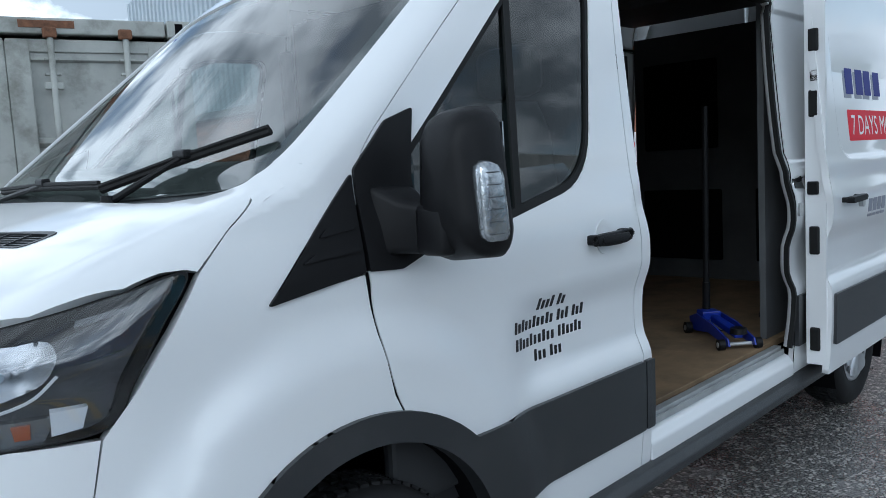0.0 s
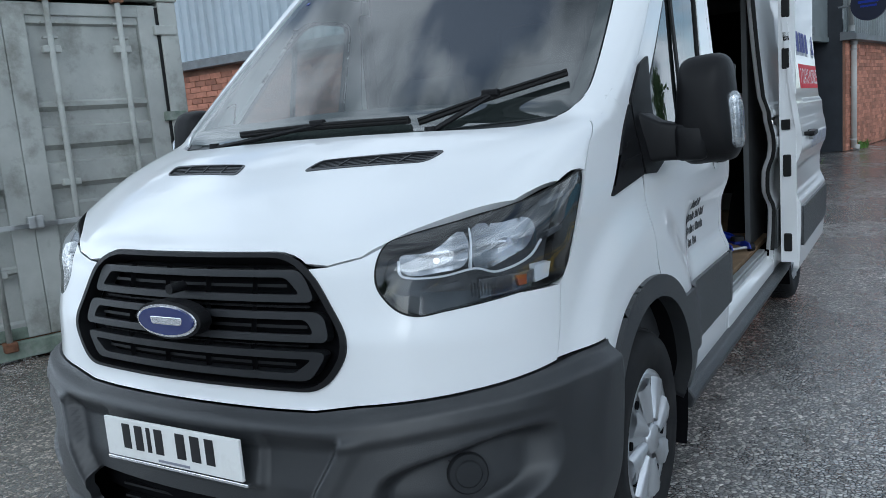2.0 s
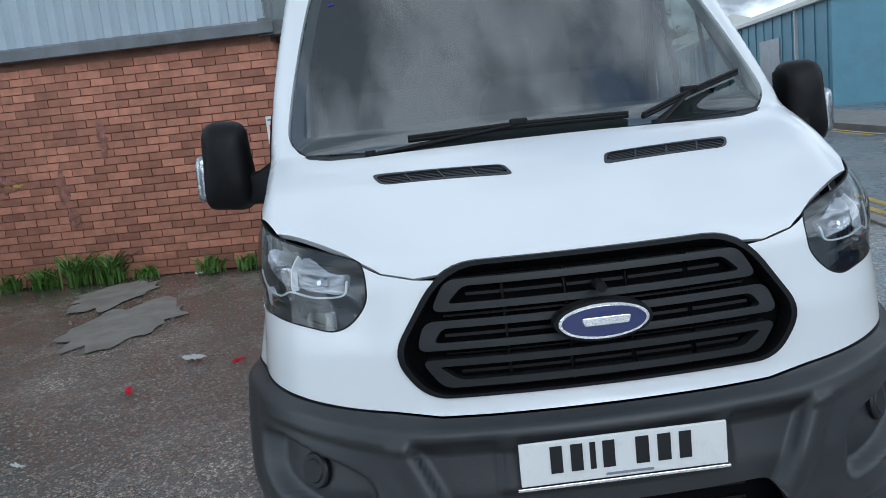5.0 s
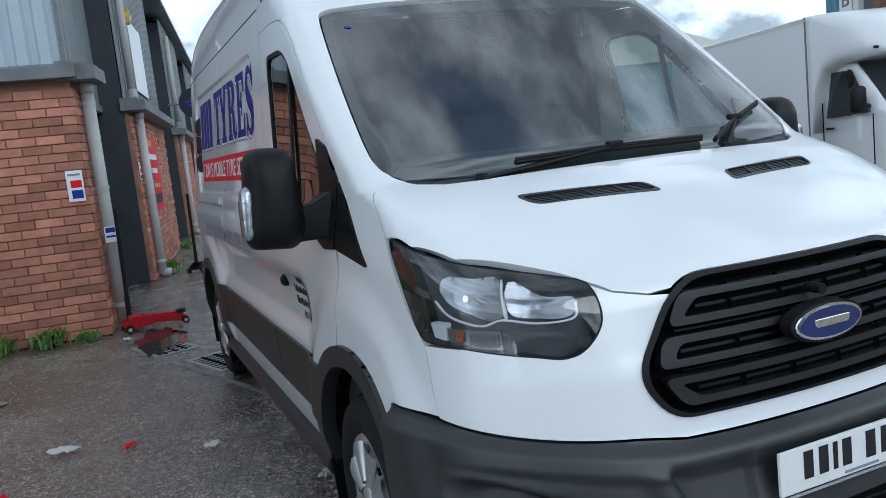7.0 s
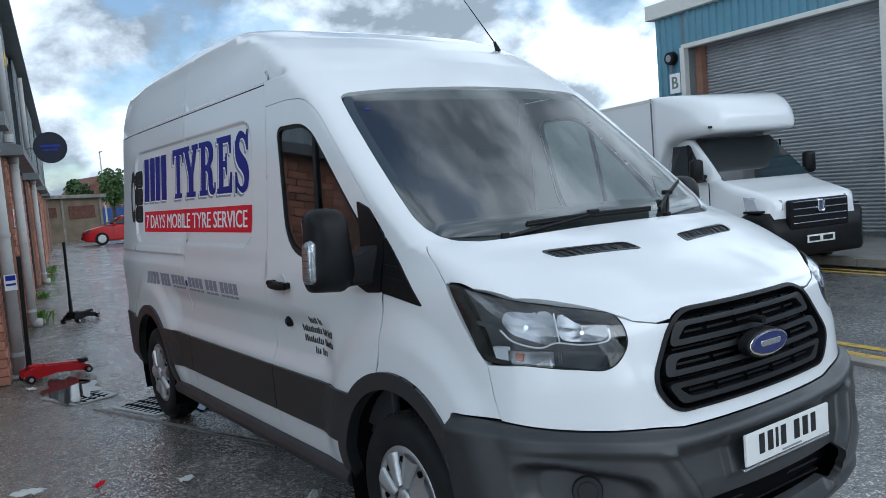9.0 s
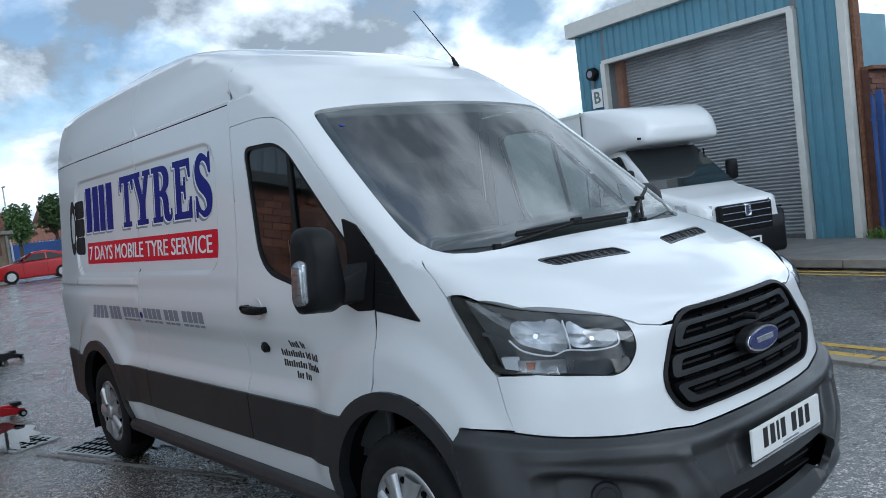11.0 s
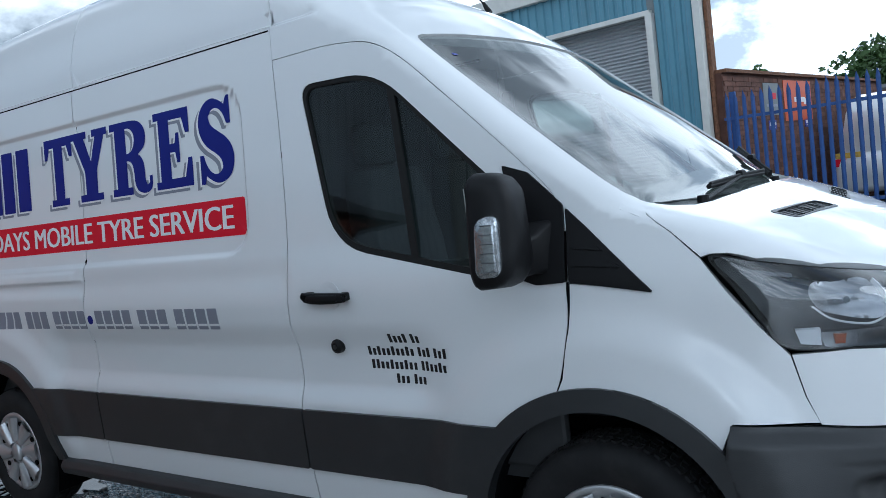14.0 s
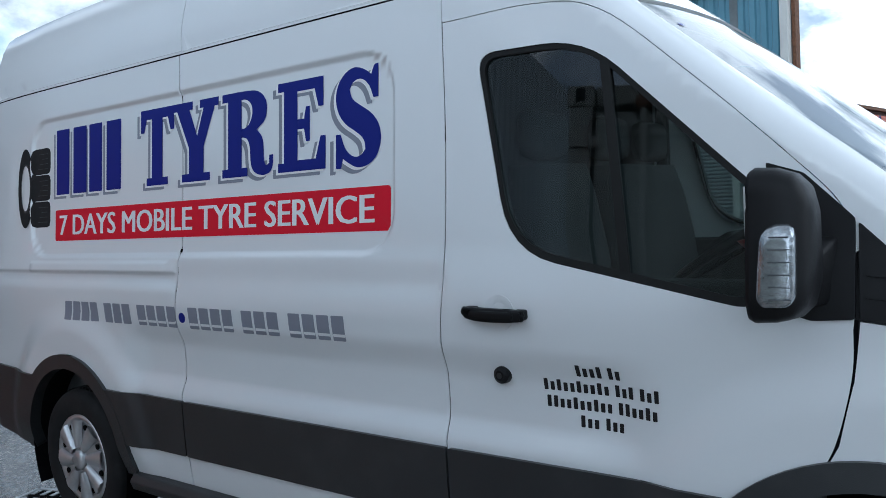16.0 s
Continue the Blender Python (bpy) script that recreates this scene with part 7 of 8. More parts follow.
bl.matrix_basis = pose(0, 0.014, 0, 90, 0, 180)
bs.matrix_world = FAR @ pose(3.92, -13.10, 3.38)
ll = thing("security_lamp", "round black and grey lamp above a sign", "lamp")
bm = bmesh.new()
tube(bm, (0, -0.06, 0), (0, 0.06, 0), 0.15, 0.13, 24)
part("body", bm, M["black"], ll)
bm = bmesh.new()
tube(bm, (0, 0.05, 0), (0, 0.07, 0), 0.075, seg=20)
part("lens", bm, M["greyvinyl"], ll)
part("bracket", bm_box(0, -0.02, -0.2, 0.05, 0.05, 0.2, 0.01), M["flash"], ll)
ll.matrix_world = FAR @ pose(3.98, -13.06, 3.92)
# brown post and old brick wall beside the unit
bm = bmesh.new()
box(bm, -1.765, -13.32, 2.6, 0.06, 0.20, 5.2, 0.01)
solid("corner_pier", bm, M["rust"], FAR, "rusty brown corner of the unit", "wall")
bm = bmesh.new()
box(bm, -6.0, -24.2, 1.30, 8.2, 0.25, 2.6)
yw = solid("yard_wall", bm, M["mortar"], FAR, "old dark brick yard wall", "wall")
brick_wall(yw, 8.2, 2.6, 0.0, lambda c, z: False, "u", bm_m="brickdark", at=0.0)
for o in yw.children:
    o.location.x += -10.1
    o.location.y += -24.065
bm = bmesh.new()
prism(bm, [(-24.4, 2.60), (-24.0, 2.60), (-24.0, 2.66), (-24.2, 2.76), (-24.4, 2.66)], "x", -10.1, -1.9)
solid("wall_coping", bm, M["flash"], FAR, "dark stone coping on the yard wall", "trim")
bm = bmesh.new()
box(bm, -1.80, -18.7, 1.42, 0.22, 10.8, 2.84)
sw = solid("side_wall", bm, M["brickdark"], FAR, "old soot-stained brick side wall of the yard", "wall")
brick_wall(sw, 10.8, 2.84, 0.0, lambda c, z: c > 5.6 and 0.9 < z, "v", bm_m="brickdark", at=-1.912)
for o in sw.children:
    o.location.y += -24.1
bm = bmesh.new()
prism(bm, [(-2.0, 2.84), (-1.66, 2.84), (-1.66, 2.90), (-2.0, 2.90)], "y", -24.1, -13.3)
solid("wall_coping", bm, M["rust"], FAR, "rusty brown capping on the yard wall", "trim")
BANNER = FAR @ pose(-1.936, 0, 0, 0, 0, -90)
bars_sign("orange_banner", "orange banner with pale bars on the yard wall", "banner", 1.75, 0.82, M["orange"], [(0.1, 0.02, 0.7, 0.10, M["whitevinyl"]), (0.5, -0.02, 0.3, 0.12, M["whitevinyl"])], BANNER @ pose(17.2, 0, 2.35))
bars_sign("dark_banner", "dark banner with faint bars on the yard wall", "banner", 0.85, 0.62, M["sheetdark"], [(0.1, 0.06, 0.3, 0.12, M["redvinyl"]), (0, -0.12, 0.6, 0.05, M["greyvinyl"])], BANNER @ pose(15.6, 0, 2.38))
for v in (15.55, 17.75):
    bars_sign("small_sign", "small blue and white sign on brick", "sign", 0.42, 0.18, M["bluepaint"], [(0, 0.02, 0.34, 0.06, M["whitevinyl"]), (0, -0.05, 0.26, 0.02, M["whitevinyl"])], BANNER @ pose(v, 0, 1.88))


def palisade(n, m, u0, v, step=0.145, hgt=2.4, label="blue steel palisade fence with pointed pales"):
    f = thing("palisade_fence", label, "fence")
    pm = bpy.data.meshes.new("pale")
    bm = bmesh.new()
    w = 0.035
    prof = [(-w, 0.0), (-w * 0.35, 0.022), (w * 0.35, 0.022), (w, 0.0), (w * 0.35, 0.016), (-w * 0.35, 0.016)]
    a = [bm.verts.new((x, y, 0.08)) for x, y in prof]
    b = [bm.verts.new((x, y, hgt - 0.13)) for x, y in prof]
    tip = bm.verts.new((0, 0.03, hgt))
    for i in range(6):
        bm.faces.new((a[i], a[(i + 1) % 6], b[(i + 1) % 6], b[i]))
        bm.faces.new((b[i], b[(i + 1) % 6], tip))
    bm.faces.new(a)
    bm.to_mesh(pm)
    bm.free()
    pm.materials.append(M["fence"])
    for i in range(n):
        o = new("pale", pm)
        o.parent = f
        o.location = (-i * step, 0, 0)
    for z in (0.42, hgt - 0.45):
        part("rail", bm_box(-(n - 1) * step / 2, -0.03, z, n * step, 0.045, 0.05, 0.004), M["fence"], f)
    for i in range(0, n, 18):
        part("post", bm_box(-i * step - step / 2, -0.08, hgt / 2, 0.10, 0.06, hgt, 0.005), M["fence"], f)
    f.matrix_world = FAR @ pose(u0, v, 0.08)
    return f


palisade(44, M["fence"], -2.02, -13.15)


def leaf_cluster(name, label, cat, centre, size, n, leaf, m, seed, kind=""):
    """Many small leaf blades scattered through an uneven body."""
    rng = np.random.default_rng(seed)
    d = rng.normal(size=(n, 3))
    d /= np.linalg.norm(d, axis=1)[:, None]
    r = rng.uniform(0.35, 1.0, n) ** 0.5
    lump = np.array([0.72 + 0.5 * noise.noise((a * 1.7 + seed, b * 1.7, c * 1.7)) for a, b, c in d])
    p = d * (r * lump)[:, None] * np.array(size)
    p[:, 2] = np.maximum(p[:, 2], -size[2] * 0.85)
    verts, faces = [], []
    for q in p:
        a, b = rng.normal(size=3), rng.normal(size=3)
        a /= np.linalg.norm(a)
        b -= a * (a @ b)
        b /= np.linalg.norm(b)
        s = leaf * rng.uniform(0.6, 1.4)
        k = len(verts)
        verts += [(q - a * s).tolist(), (q + b * s * 0.5).tolist(), (q + a * s).tolist(), (q - b * s * 0.5).tolist()]
        faces.append((k, k + 1, k + 2, k + 3))
    me = bpy.data.meshes.new(name)
    me.from_pydata([(v[0] + centre[0], v[1] + centre[1], v[2] + centre[2]) for v in verts], [], faces)
    return link(name, me, m)


def tree(label, at, hgt, spread, seed, n=2600, leaf=0.22):
    t = thing("tree", label, "tree", at)
    bm = bmesh.new()
    tube(bm, (0, 0, 0), (0.1, 0.05, hgt * 0.45), hgt * 0.035, hgt * 0.02, 10)
    rng = random.Random(seed)
    for i in range(6):
        a = i * 1.05 + rng.random()
        tube(bm, (0.08, 0.04, hgt * (0.3 + 0.03 * i)), (math.cos(a) * spread * 0.55, math.sin(a) * spread * 0.55, hgt * (0.55 + 0.05 * i)), hgt * 0.014, hgt * 0.005, 7)
    part("trunk", bm, M["bark"], t, "", True)
    cr = leaf_cluster("crown", "", "", (0, 0, hgt * 0.66), (spread, spread, hgt * 0.36), n, leaf, M["leaf"], seed)
    cr.parent = t
    return t

# ---- other vehicles ----
def ring_loft(name, secs, m, parent, label="", n=5):
    """Loft of rounded sections (x, half width low, half width top, z low, z top, corner)."""
    bm = bmesh.new()
    rings = []
    for x, wl, wt, z0, z1, r in secs:
        o = round_poly([(-wl, z0), (wl, z0), (wt, z1), (-wt, z1)], r, n)
        rings.append([(x, p[0], p[1]) for p in o])
    loft(bm, rings)
    return part(name, bm, m, parent, label, True)


def quad(name, pts, m, parent, label="", thick=0.01):
    """A thin plate through four or more places."""
    P = [Vector(p) for p in pts]
    nrm = (P[1] - P[0]).cross(P[-1] - P[0]).normalized()
    bm = bmesh.new()
    a = [bm.verts.new(p + nrm * thick) for p in P]
    b = [bm.verts.new(p - nrm * thick) for p in P]
    k = len(P)
    bm.faces.new(a)
    bm.faces.new(b[::-1])
    for i in range(k):
        bm.faces.new((a[i], b[i], b[(i + 1) % k], a[(i + 1) % k]))
    return part(name, bm, m, parent, label)


M["carglass"] = mat("dark_car_glass", (0.02, 0.024, 0.026), 0.05, coat=0.5)


def car(label, cat, paint, m, length=4.45, width=1.76, height=1.47, hatch=0.0):
    """A five-door car, its nose at x = 0."""
    t = thing("parked_car", label, cat, group="parked cars")
    L, W, H = length, width / 2, height
    ring_loft("body", [(0.0, W * 0.62, W * 0.58, 0.32, 0.58, 0.06), (0.10, W * 0.85, W * 0.80, 0.22, 0.70, 0.10), (0.35, W * 0.97, W * 0.90, 0.19, 0.80, 0.12), (0.9, W, W * 0.94, 0.18, 0.92, 0.12), (1.3, W, W * 0.95, 0.18, 0.97, 0.12),
                       (2.4, W, W * 0.96, 0.18, 0.99, 0.12), (L - 0.8, W, W * 0.95, 0.18, 1.02, 0.12), (L - 0.25, W * 0.95, W * 0.88, 0.22, 1.03, 0.14), (L, W * 0.78, W * 0.72, 0.34, 0.92, 0.12)], paint, t, "painted car body")
    r0, r1 = 1.05, L - 0.35
    ring_loft("roof", [(r0 + 0.55, W * 0.86, W * 0.70, 0.95, H - 0.16, 0.08), (r0 + 0.95, W * 0.88, W * 0.70, 0.95, H - 0.02, 0.10), (r0 + 1.5, W * 0.90, W * 0.70, 0.95, H, 0.12), (L - 1.3, W * 0.90, W * 0.68, 0.95, H - 0.03, 0.12), (L - 0.75, W * 0.88, W * 0.64, 0.95, H - 0.14, 0.10), (L - 0.3, W * 0.82, W * 0.60, 0.95, H - 0.36, 0.08)], paint, t, "car roof and pillars")
    quad("windscreen", [(r0 - 0.02, W * 0.86, 0.965), (r0 - 0.02, -W * 0.86, 0.965), (r0 + 0.80, -W * 0.70, H - 0.06), (r0 + 0.80, W * 0.70, H - 0.06)], M["carglass"], t, "dark windscreen")
    quad("rear_window", [(L - 0.42, W * 0.7, 1.06), (L - 0.42, -W * 0.7, 1.06), (L - 0.9, -W * 0.6, H - 0.10), (L - 0.9, W * 0.6, H - 0.10)], M["carglass"], t, "dark rear window")
    for s in (1, -1):
        yb, yt = s * W * 0.905, s * W * 0.74
        for a, b, c, d in ((r0 + 0.30, r0 + 1.35, r0 + 1.35, r0 + 0.92), (r0 + 1.42, r0 + 2.35, L - 1.25, r0 + 1.42)):
            quad("side_window", [(a, yb, 0.99), (b, yb, 1.0), (c, yt, H - 0.12), (d, yt, H - 0.12)], M["carglass"], t, "dark side window", 0.014)
        for x in (0.86, L - 0.82):
            wh = new("wheel")
            wh.parent = t
            wh.location = (x, s * (W - 0.10), 0.315)
            bm = bmesh.new()
            tube(bm, (0, -0.10, 0), (0, 0.10, 0), 0.315, seg=28)
            part("tyre", bm, M["tyre"], wh)
            bm = bmesh.new()
            tube(bm, (0, s * 0.09, 0), (0, s * 0.112, 0), 0.21, 0.19, 20)
            part("rim", bm, M["rim"], wh)
        quad("headlight", [(0.06, s * W * 0.56, 0.58), (0.06, s * W * 0.58, 0.70), (0.40, s * W * 0.93, 0.82), (0.28, s * W * 0.96, 0.66)], M["lampdark"], t, "dark clear headlight", 0.03)
        part("door_mirror", bm_box(r0 + 0.42, s * (W + 0.10), 1.02, 0.10, 0.20, 0.13, 0.03), paint, t, "", True)
        part("door_handle", bm_box(r0 + 1.15, s * (W + 0.005), 0.84, 0.16, 0.03, 0.025, 0.008), paint, t)
        # door gaps drawn as near-black strips on the body, in place of their shade
        for x in (r0 + 0.35, r0 + 1.40, r0 + 2.4):
            part("door_gap", bm_box(x, s * (W - 0.004), 0.62, 0.008, 0.012, 0.62), M["dark"], t)
        part("tail_light", bm_box(L - 0.06, s * W * 0.70, 0.86, 0.10, 0.22, 0.16, 0.02), M["redvinyl"], t)
    part("grille", bm_box(-0.005, 0, 0.39, 0.06, W * 1.15, 0.15, 0.02), M["black"], t, "black lower grille")
    part("grille", bm_box(0.03, 0, 0.61, 0.08, W * 0.8, 0.03, 0.01), M["black"], t)
    part("number_plate", bm_box(-0.04, 0, 0.50, 0.012, 0.50, 0.10, 0.003), M["plate"], t)
    part("plate_bar", bm_box(-0.048, 0.05, 0.50, 0.004, 0.26, 0.055), M["ink"], t)
    t.matrix_world = m
    return t


def on_street(u, v, rz=0.0):
    return STREET @ pose(u, v, 0, 0, 0, rz)


car("silver five-door car parked facing the van", "car", M["silver"], pose(11.3, -2.36, 0, 0, 0, -7), 4.5, 1.76, 1.47)
car("red hatchback parked across the end of the yard", "car", M["red"], pose(41.0, -5.3, 0, 0, 0, -98), 3.9, 1.66, 1.42)
car("white car parked by the far kerb", "car", M["white"], on_street(33.0, -11.0, -4), 4.4, 1.8, 1.62)
car("dark car parked by the far kerb", "car", M["sheetdark"], on_street(41.0, -10.6, -2), 4.6, 1.8, 1.66)
wv = car("white car standing in the yard behind the fence", "car", M["white"], FAR @ pose(-3.35, -21.8, 0.1, 0, 0, 90), 4.7, 1.9, 2.25)
part("yellow_plate", bm_box(4.72, -0.5, 1.0, 0.02, 0.5, 0.11, 0.003), M["yellowline"], wv)


def luton_truck():
    t = thing("box_truck", "white box truck with a rounded overcab, black grille", "truck")
    ring_loft("cab_body", [(0.04, 0.80, 0.72, 0.62, 1.06, 0.08), (0.12, 0.90, 0.82, 0.40, 1.16, 0.10), (0.40, 0.96, 0.86, 0.38, 1.25, 0.14), (0.80, 0.98, 0.88, 0.38, 1.36, 0.12), (1.0, 0.99, 0.90, 0.38, 1.46, 0.08), (2.15, 0.99, 0.93, 0.38, 1.50, 0.08)], M["white"], t, "white cab body")
    ring_loft("cab_roof", [(0.98, 0.90, 0.84, 1.36, 1.48, 0.03), (1.25, 0.93, 0.82, 1.36, 1.74, 0.06), (1.62, 0.95, 0.80, 1.36, 2.06, 0.08), (1.85, 0.95, 0.80, 1.36, 2.14, 0.10), (2.15, 0.95, 0.80, 1.36, 2.16, 0.10)], M["white"], t)
    quad("windscreen", [(0.93, 0.84, 1.41), (0.93, -0.84, 1.41), (1.62, -0.74, 2.07), (1.62, 0.74, 2.07)], M["carglass"], t, "dark windscreen", 0.022)
    for s in (1, -1):
        quad("side_window", [(1.18, s * 0.945, 1.42), (2.02, s * 0.96, 1.38), (2.0, s * 0.87, 2.0), (1.62, s * 0.865, 2.0)], M["carglass"], t, "dark side window", 0.014)
        part("window_bar", bm_box(1.58, s * 0.93, 1.70, 0.03, 0.02, 0.62, 0.004), M["black"], t)
        # gaps of the cab door, their shade drawn as near-black strips
        part("door_gap", bm_box(2.08, s * 0.985, 1.0, 0.01, 0.012, 1.2), M["dark"], t)
        part("door_gap", bm_box(1.08, s * 0.985, 0.95, 0.01, 0.012, 0.9), M["dark"], t)
        part("door_handle", bm_box(1.92, s * 1.0, 1.24, 0.16, 0.03, 0.03, 0.008), M["black"], t, "black handle")
        mi = part("door_mirror", bm_box(1.18, s * 1.12, 1.60, 0.14, 0.20, 0.34, 0.05), M["black"], t, "black door mirror", True)
        part("mirror_arm", bm_tube((1.18, s * 0.95, 1.50), (1.18, s * 1.10, 1.52), 0.03), M["black"], mi)
        quad("headlight", [(0.05, s * 0.58, 0.96), (0.07, s * 0.58, 1.10), (0.44, s * 0.93, 1.17), (0.36, s * 0.965, 0.97)], M["lamp"], t, "clear headlight", 0.035)
        part("lamp_surround", bm_box(0.27, s * 0.79, 0.955, 0.30, 0.36, 0.03, 0.01), M["black"], t)
    ring_loft("bumper", [(-0.04, 0.80, 0.78, 0.30, 0.66, 0.08), (0.08, 0.96, 0.95, 0.27, 0.93, 0.10), (0.36, 0.99, 0.98, 0.27, 0.95, 0.10), (0.62, 0.995, 0.98, 0.30, 0.84, 0.08)], M["black"], t, "black plastic bumper")
    part("grille", bm_box(0.0, 0, 0.88, 0.10, 1.10, 0.42, 0.03), M["black"], t, "black grille with bright bars")
    for z in (0.76, 0.86, 0.96, 1.06):
        part("grille_bar", bm_box(-0.055, 0, z, 0.012, 1.0, 0.014, 0.003), M["chrome"], t)
    part("badge", bm_box(-0.06, 0, 0.99, 0.02, 0.13, 0.19, 0.03), M["chrome"], t, "plain bright badge")
    part("number_plate", bm_box(-0.05, 0, 0.52, 0.012, 0.52, 0.11, 0.003), M["plate"], t, "white number plate with bars")
    part("plate_bar", bm_box(-0.058, 0.13, 0.52, 0.004, 0.20, 0.065), M["ink"], t)
    part("plate_bar", bm_box(-0.058, -0.12, 0.52, 0.004, 0.18, 0.065), M["ink"], t)
    bm = bmesh.new()
    box(bm, 4.3, 0, 1.79, 4.2, 2.16, 2.06, 0.02)
    part("box_body", bm, M["white"], t, "white box body")
    ring_loft("overcab", [(2.24, 1.08, 1.08, 0.9, 2.83, 0.05), (2.12, 1.075, 1.075, 1.75, 2.825, 0.08), (1.98, 1.07, 1.06, 2.04, 2.82, 0.14), (1.75, 1.06, 1.04, 2.11, 2.80, 0.20), (1.52, 1.04, 0.99, 2.12, 2.76, 0.24), (1.32, 0.96, 0.88, 2.13, 2.68, 0.24), (1.16, 0.88, 0.77, 2.15, 2.56, 0.18), (1.09, 0.78, 0.66, 2.18, 2.44, 0.11), (1.07, 0.62, 0.52, 2.22, 2.36, 0.05)], M["white"], t, "rounded white overcab nose")
    part("box_trim", bm_box(2.25, 1.082, 1.82, 0.03, 0.012, 2.0), M["flash"], t)
    part("box_trim", bm_box(4.3, 1.082, 2.78, 4.2, 0.012, 0.05), M["cream"], t)
    for y in (-0.6, 0.86):
        part("marker_lamp", bm_box(1.06 + 0.09 * abs(y), y, 2.24, 0.02, 0.07, 0.035, 0.004), M["black"], t)
    part("chassis", bm_box(3.4, 0, 0.55, 5.6, 1.2, 0.25, 0.01), M["dark"], t)
    for x in (0.95, 4.9):
        for s in (1, -1):
            wh = new("wheel")
            wh.parent = t
            wh.location = (x, s * 0.87, 0.34)
            part("tyre", bm_tube((0, -0.11, 0), (0, 0.11, 0), 0.34, seg=28), M["tyre"], wh)
            part("rim", bm_tube((0, s * 0.10, 0), (0, s * 0.118, 0), 0.20, 0.18, 20), M["rim"], wh)
    return t


truck = luton_truck()
truck.matrix_world = pose(4.27, -7.78, -0.01, 0, 0, -13.5) @ Matrix.Scale(0.95, 4)

# ---- the end of the street ----
def blockhouse(name, label, wall, roofm, m, L, W, H, pitch, windows=0, kind=""):
    t = thing(name, label, "building")
    part("wall", bm_box(0, 0, H / 2, L, W, H), wall, t)
    bm = bmesh.new()
    prism(bm, [(-W / 2 - 0.2, H - 0.02), (W / 2 + 0.2, H - 0.02), (0, H + pitch)], "x", -L / 2 - 0.15, L / 2 + 0.15)
    part("roof", bm, roofm, t)
    for k in range(windows):
        x = -L / 2 + L * (k + 0.5) / windows
        for s in (1, -1):
            w = part("window", bm_box(x, s * (W / 2 + 0.01), H * 0.62, min(1.1, L / windows * 0.6), 0.06, 1.1, 0.01), M["carglass"], t)
            part("frame", bm_box(x, s * (W / 2 + 0.02), H * 0.62 - 0.6, min(1.3, L / windows * 0.7), 0.08, 0.08), M["cream"], w)
    t.matrix_world = m
    return t


tb = thing("workshop", "low weathered timber workshop with a pale sheet roof", "building")
part("wall", bm_box(0, 0, 1.35, 6.0, 9.0, 2.7), M["tan"], tb)
part("roof", bm_box(0, 0, 2.85, 6.6, 9.6, 0.22, 0.02, Matrix.Rotation(radians(2), 3, "X")), M["concrete"], tb)
for k in range(4):
    part("window", bm_box(-3.02, -3.3 + 2.2 * k, 1.75, 0.06, 1.5, 0.8, 0.01), M["brickdark"], tb, "dark boarded opening")
for k in range(5):
    part("post", bm_box(-3.04, -4.4 + 2.2 * k, 1.35, 0.10, 0.12, 2.7), M["concrete"], tb)
tb.matrix_world = pose(56, -4.8, 0, 0, 0, -9)
board = thing("timber_fence", "grey close-boarded timber fence", "fence")
for k in range(40):
    part("board", bm_box(0, k * 0.16, 0.75, 0.02, 0.15, 1.5 + 0.03 * (k % 3), 0.002), M["tan"], board)
board.matrix_world = pose(50.5, -6.0, 0, 0, 0, -9)

bf = thing("far_fence", "blue steel fence across the end of the road", "fence")
for k in range(75):
    part("pale", bm_box(0, -k * 0.34, 1.15, 0.03, 0.12, 2.3), M["fence"], bf)
for z in (0.5, 1.9):
    part("rail", bm_box(0.03, -12.6, z, 0.05, 25.4, 0.10), M["fence"], bf)
part("backing", bm_box(0.10, -12.6, 1.1, 0.02, 25.4, 2.0), M["fence"], bf, "blue mesh backing")
bf.matrix_world = pose(92, -11.0, 0, 0, 0, -9)
for y in (-14.5, -21.5, -25.0):
    g = thing("gate_panel", "white palisade gate panel before the blue fence", "gate")
    for k in range(9):
        part("pale", bm_box(0, k * 0.26, 1.15, 0.04, 0.10, 2.1), M["whitevinyl"], g)
    for z in (0.4, 1.9):
        part("rail", bm_box(0.02, 1.05, z, 0.05, 2.3, 0.08), M["whitevinyl"], g)
    g.matrix_world = pose(90.5, y, 0, 0, 0, -9)
blockhouse("house", "red brick house with a tiled gable roof", M["brick"], M["brickdark"], pose(112, -20, 0, 0, 0, 8), 9, 7, 3.2, 3.2, 3)
blockhouse("house", "red brick house beyond the trees", M["brick"], M["brickdark"], pose(125, -36, 0, 0, 0, 95), 14, 8, 5.2, 2.6, 5)
lp = thing("lamp_post", "tall grey street lamp post", "lamp post")
part("column", bm_tube((0, 0, 0), (0, 0, 8), 0.10, 0.06, 10), M["pipe"], lp)
part("lantern", bm_box(-0.4, 0, 8.0, 0.9, 0.2, 0.12, 0.03), M["pipe"], lp)
lp.matrix_world = pose(88, -16.6, 0)
# long pale blue unit further down the other side
bu = thing("blue_unit", "long pale blue sheet-clad unit with a pale roof", "building")
part("wall", bm_box(0, 0, 2.1, 34, 10, 4.2), M["blueclad"], bu)
bm = bmesh.new()
prism(bm, [(-5.3, 4.15), (5.3, 4.15), (5.3, 4.3), (0, 5.9), (-5.3, 4.3)], "x", -17.2, 17.2)
part("roof", bm, M["cream"], bu, "pale sheet roof")
for k in range(24):
    part("sheet_rib", bm_box(-16.6 + k * 1.42, 5.02, 2.1, 0.10, 0.06, 4.1), M["blueclad"], bu)
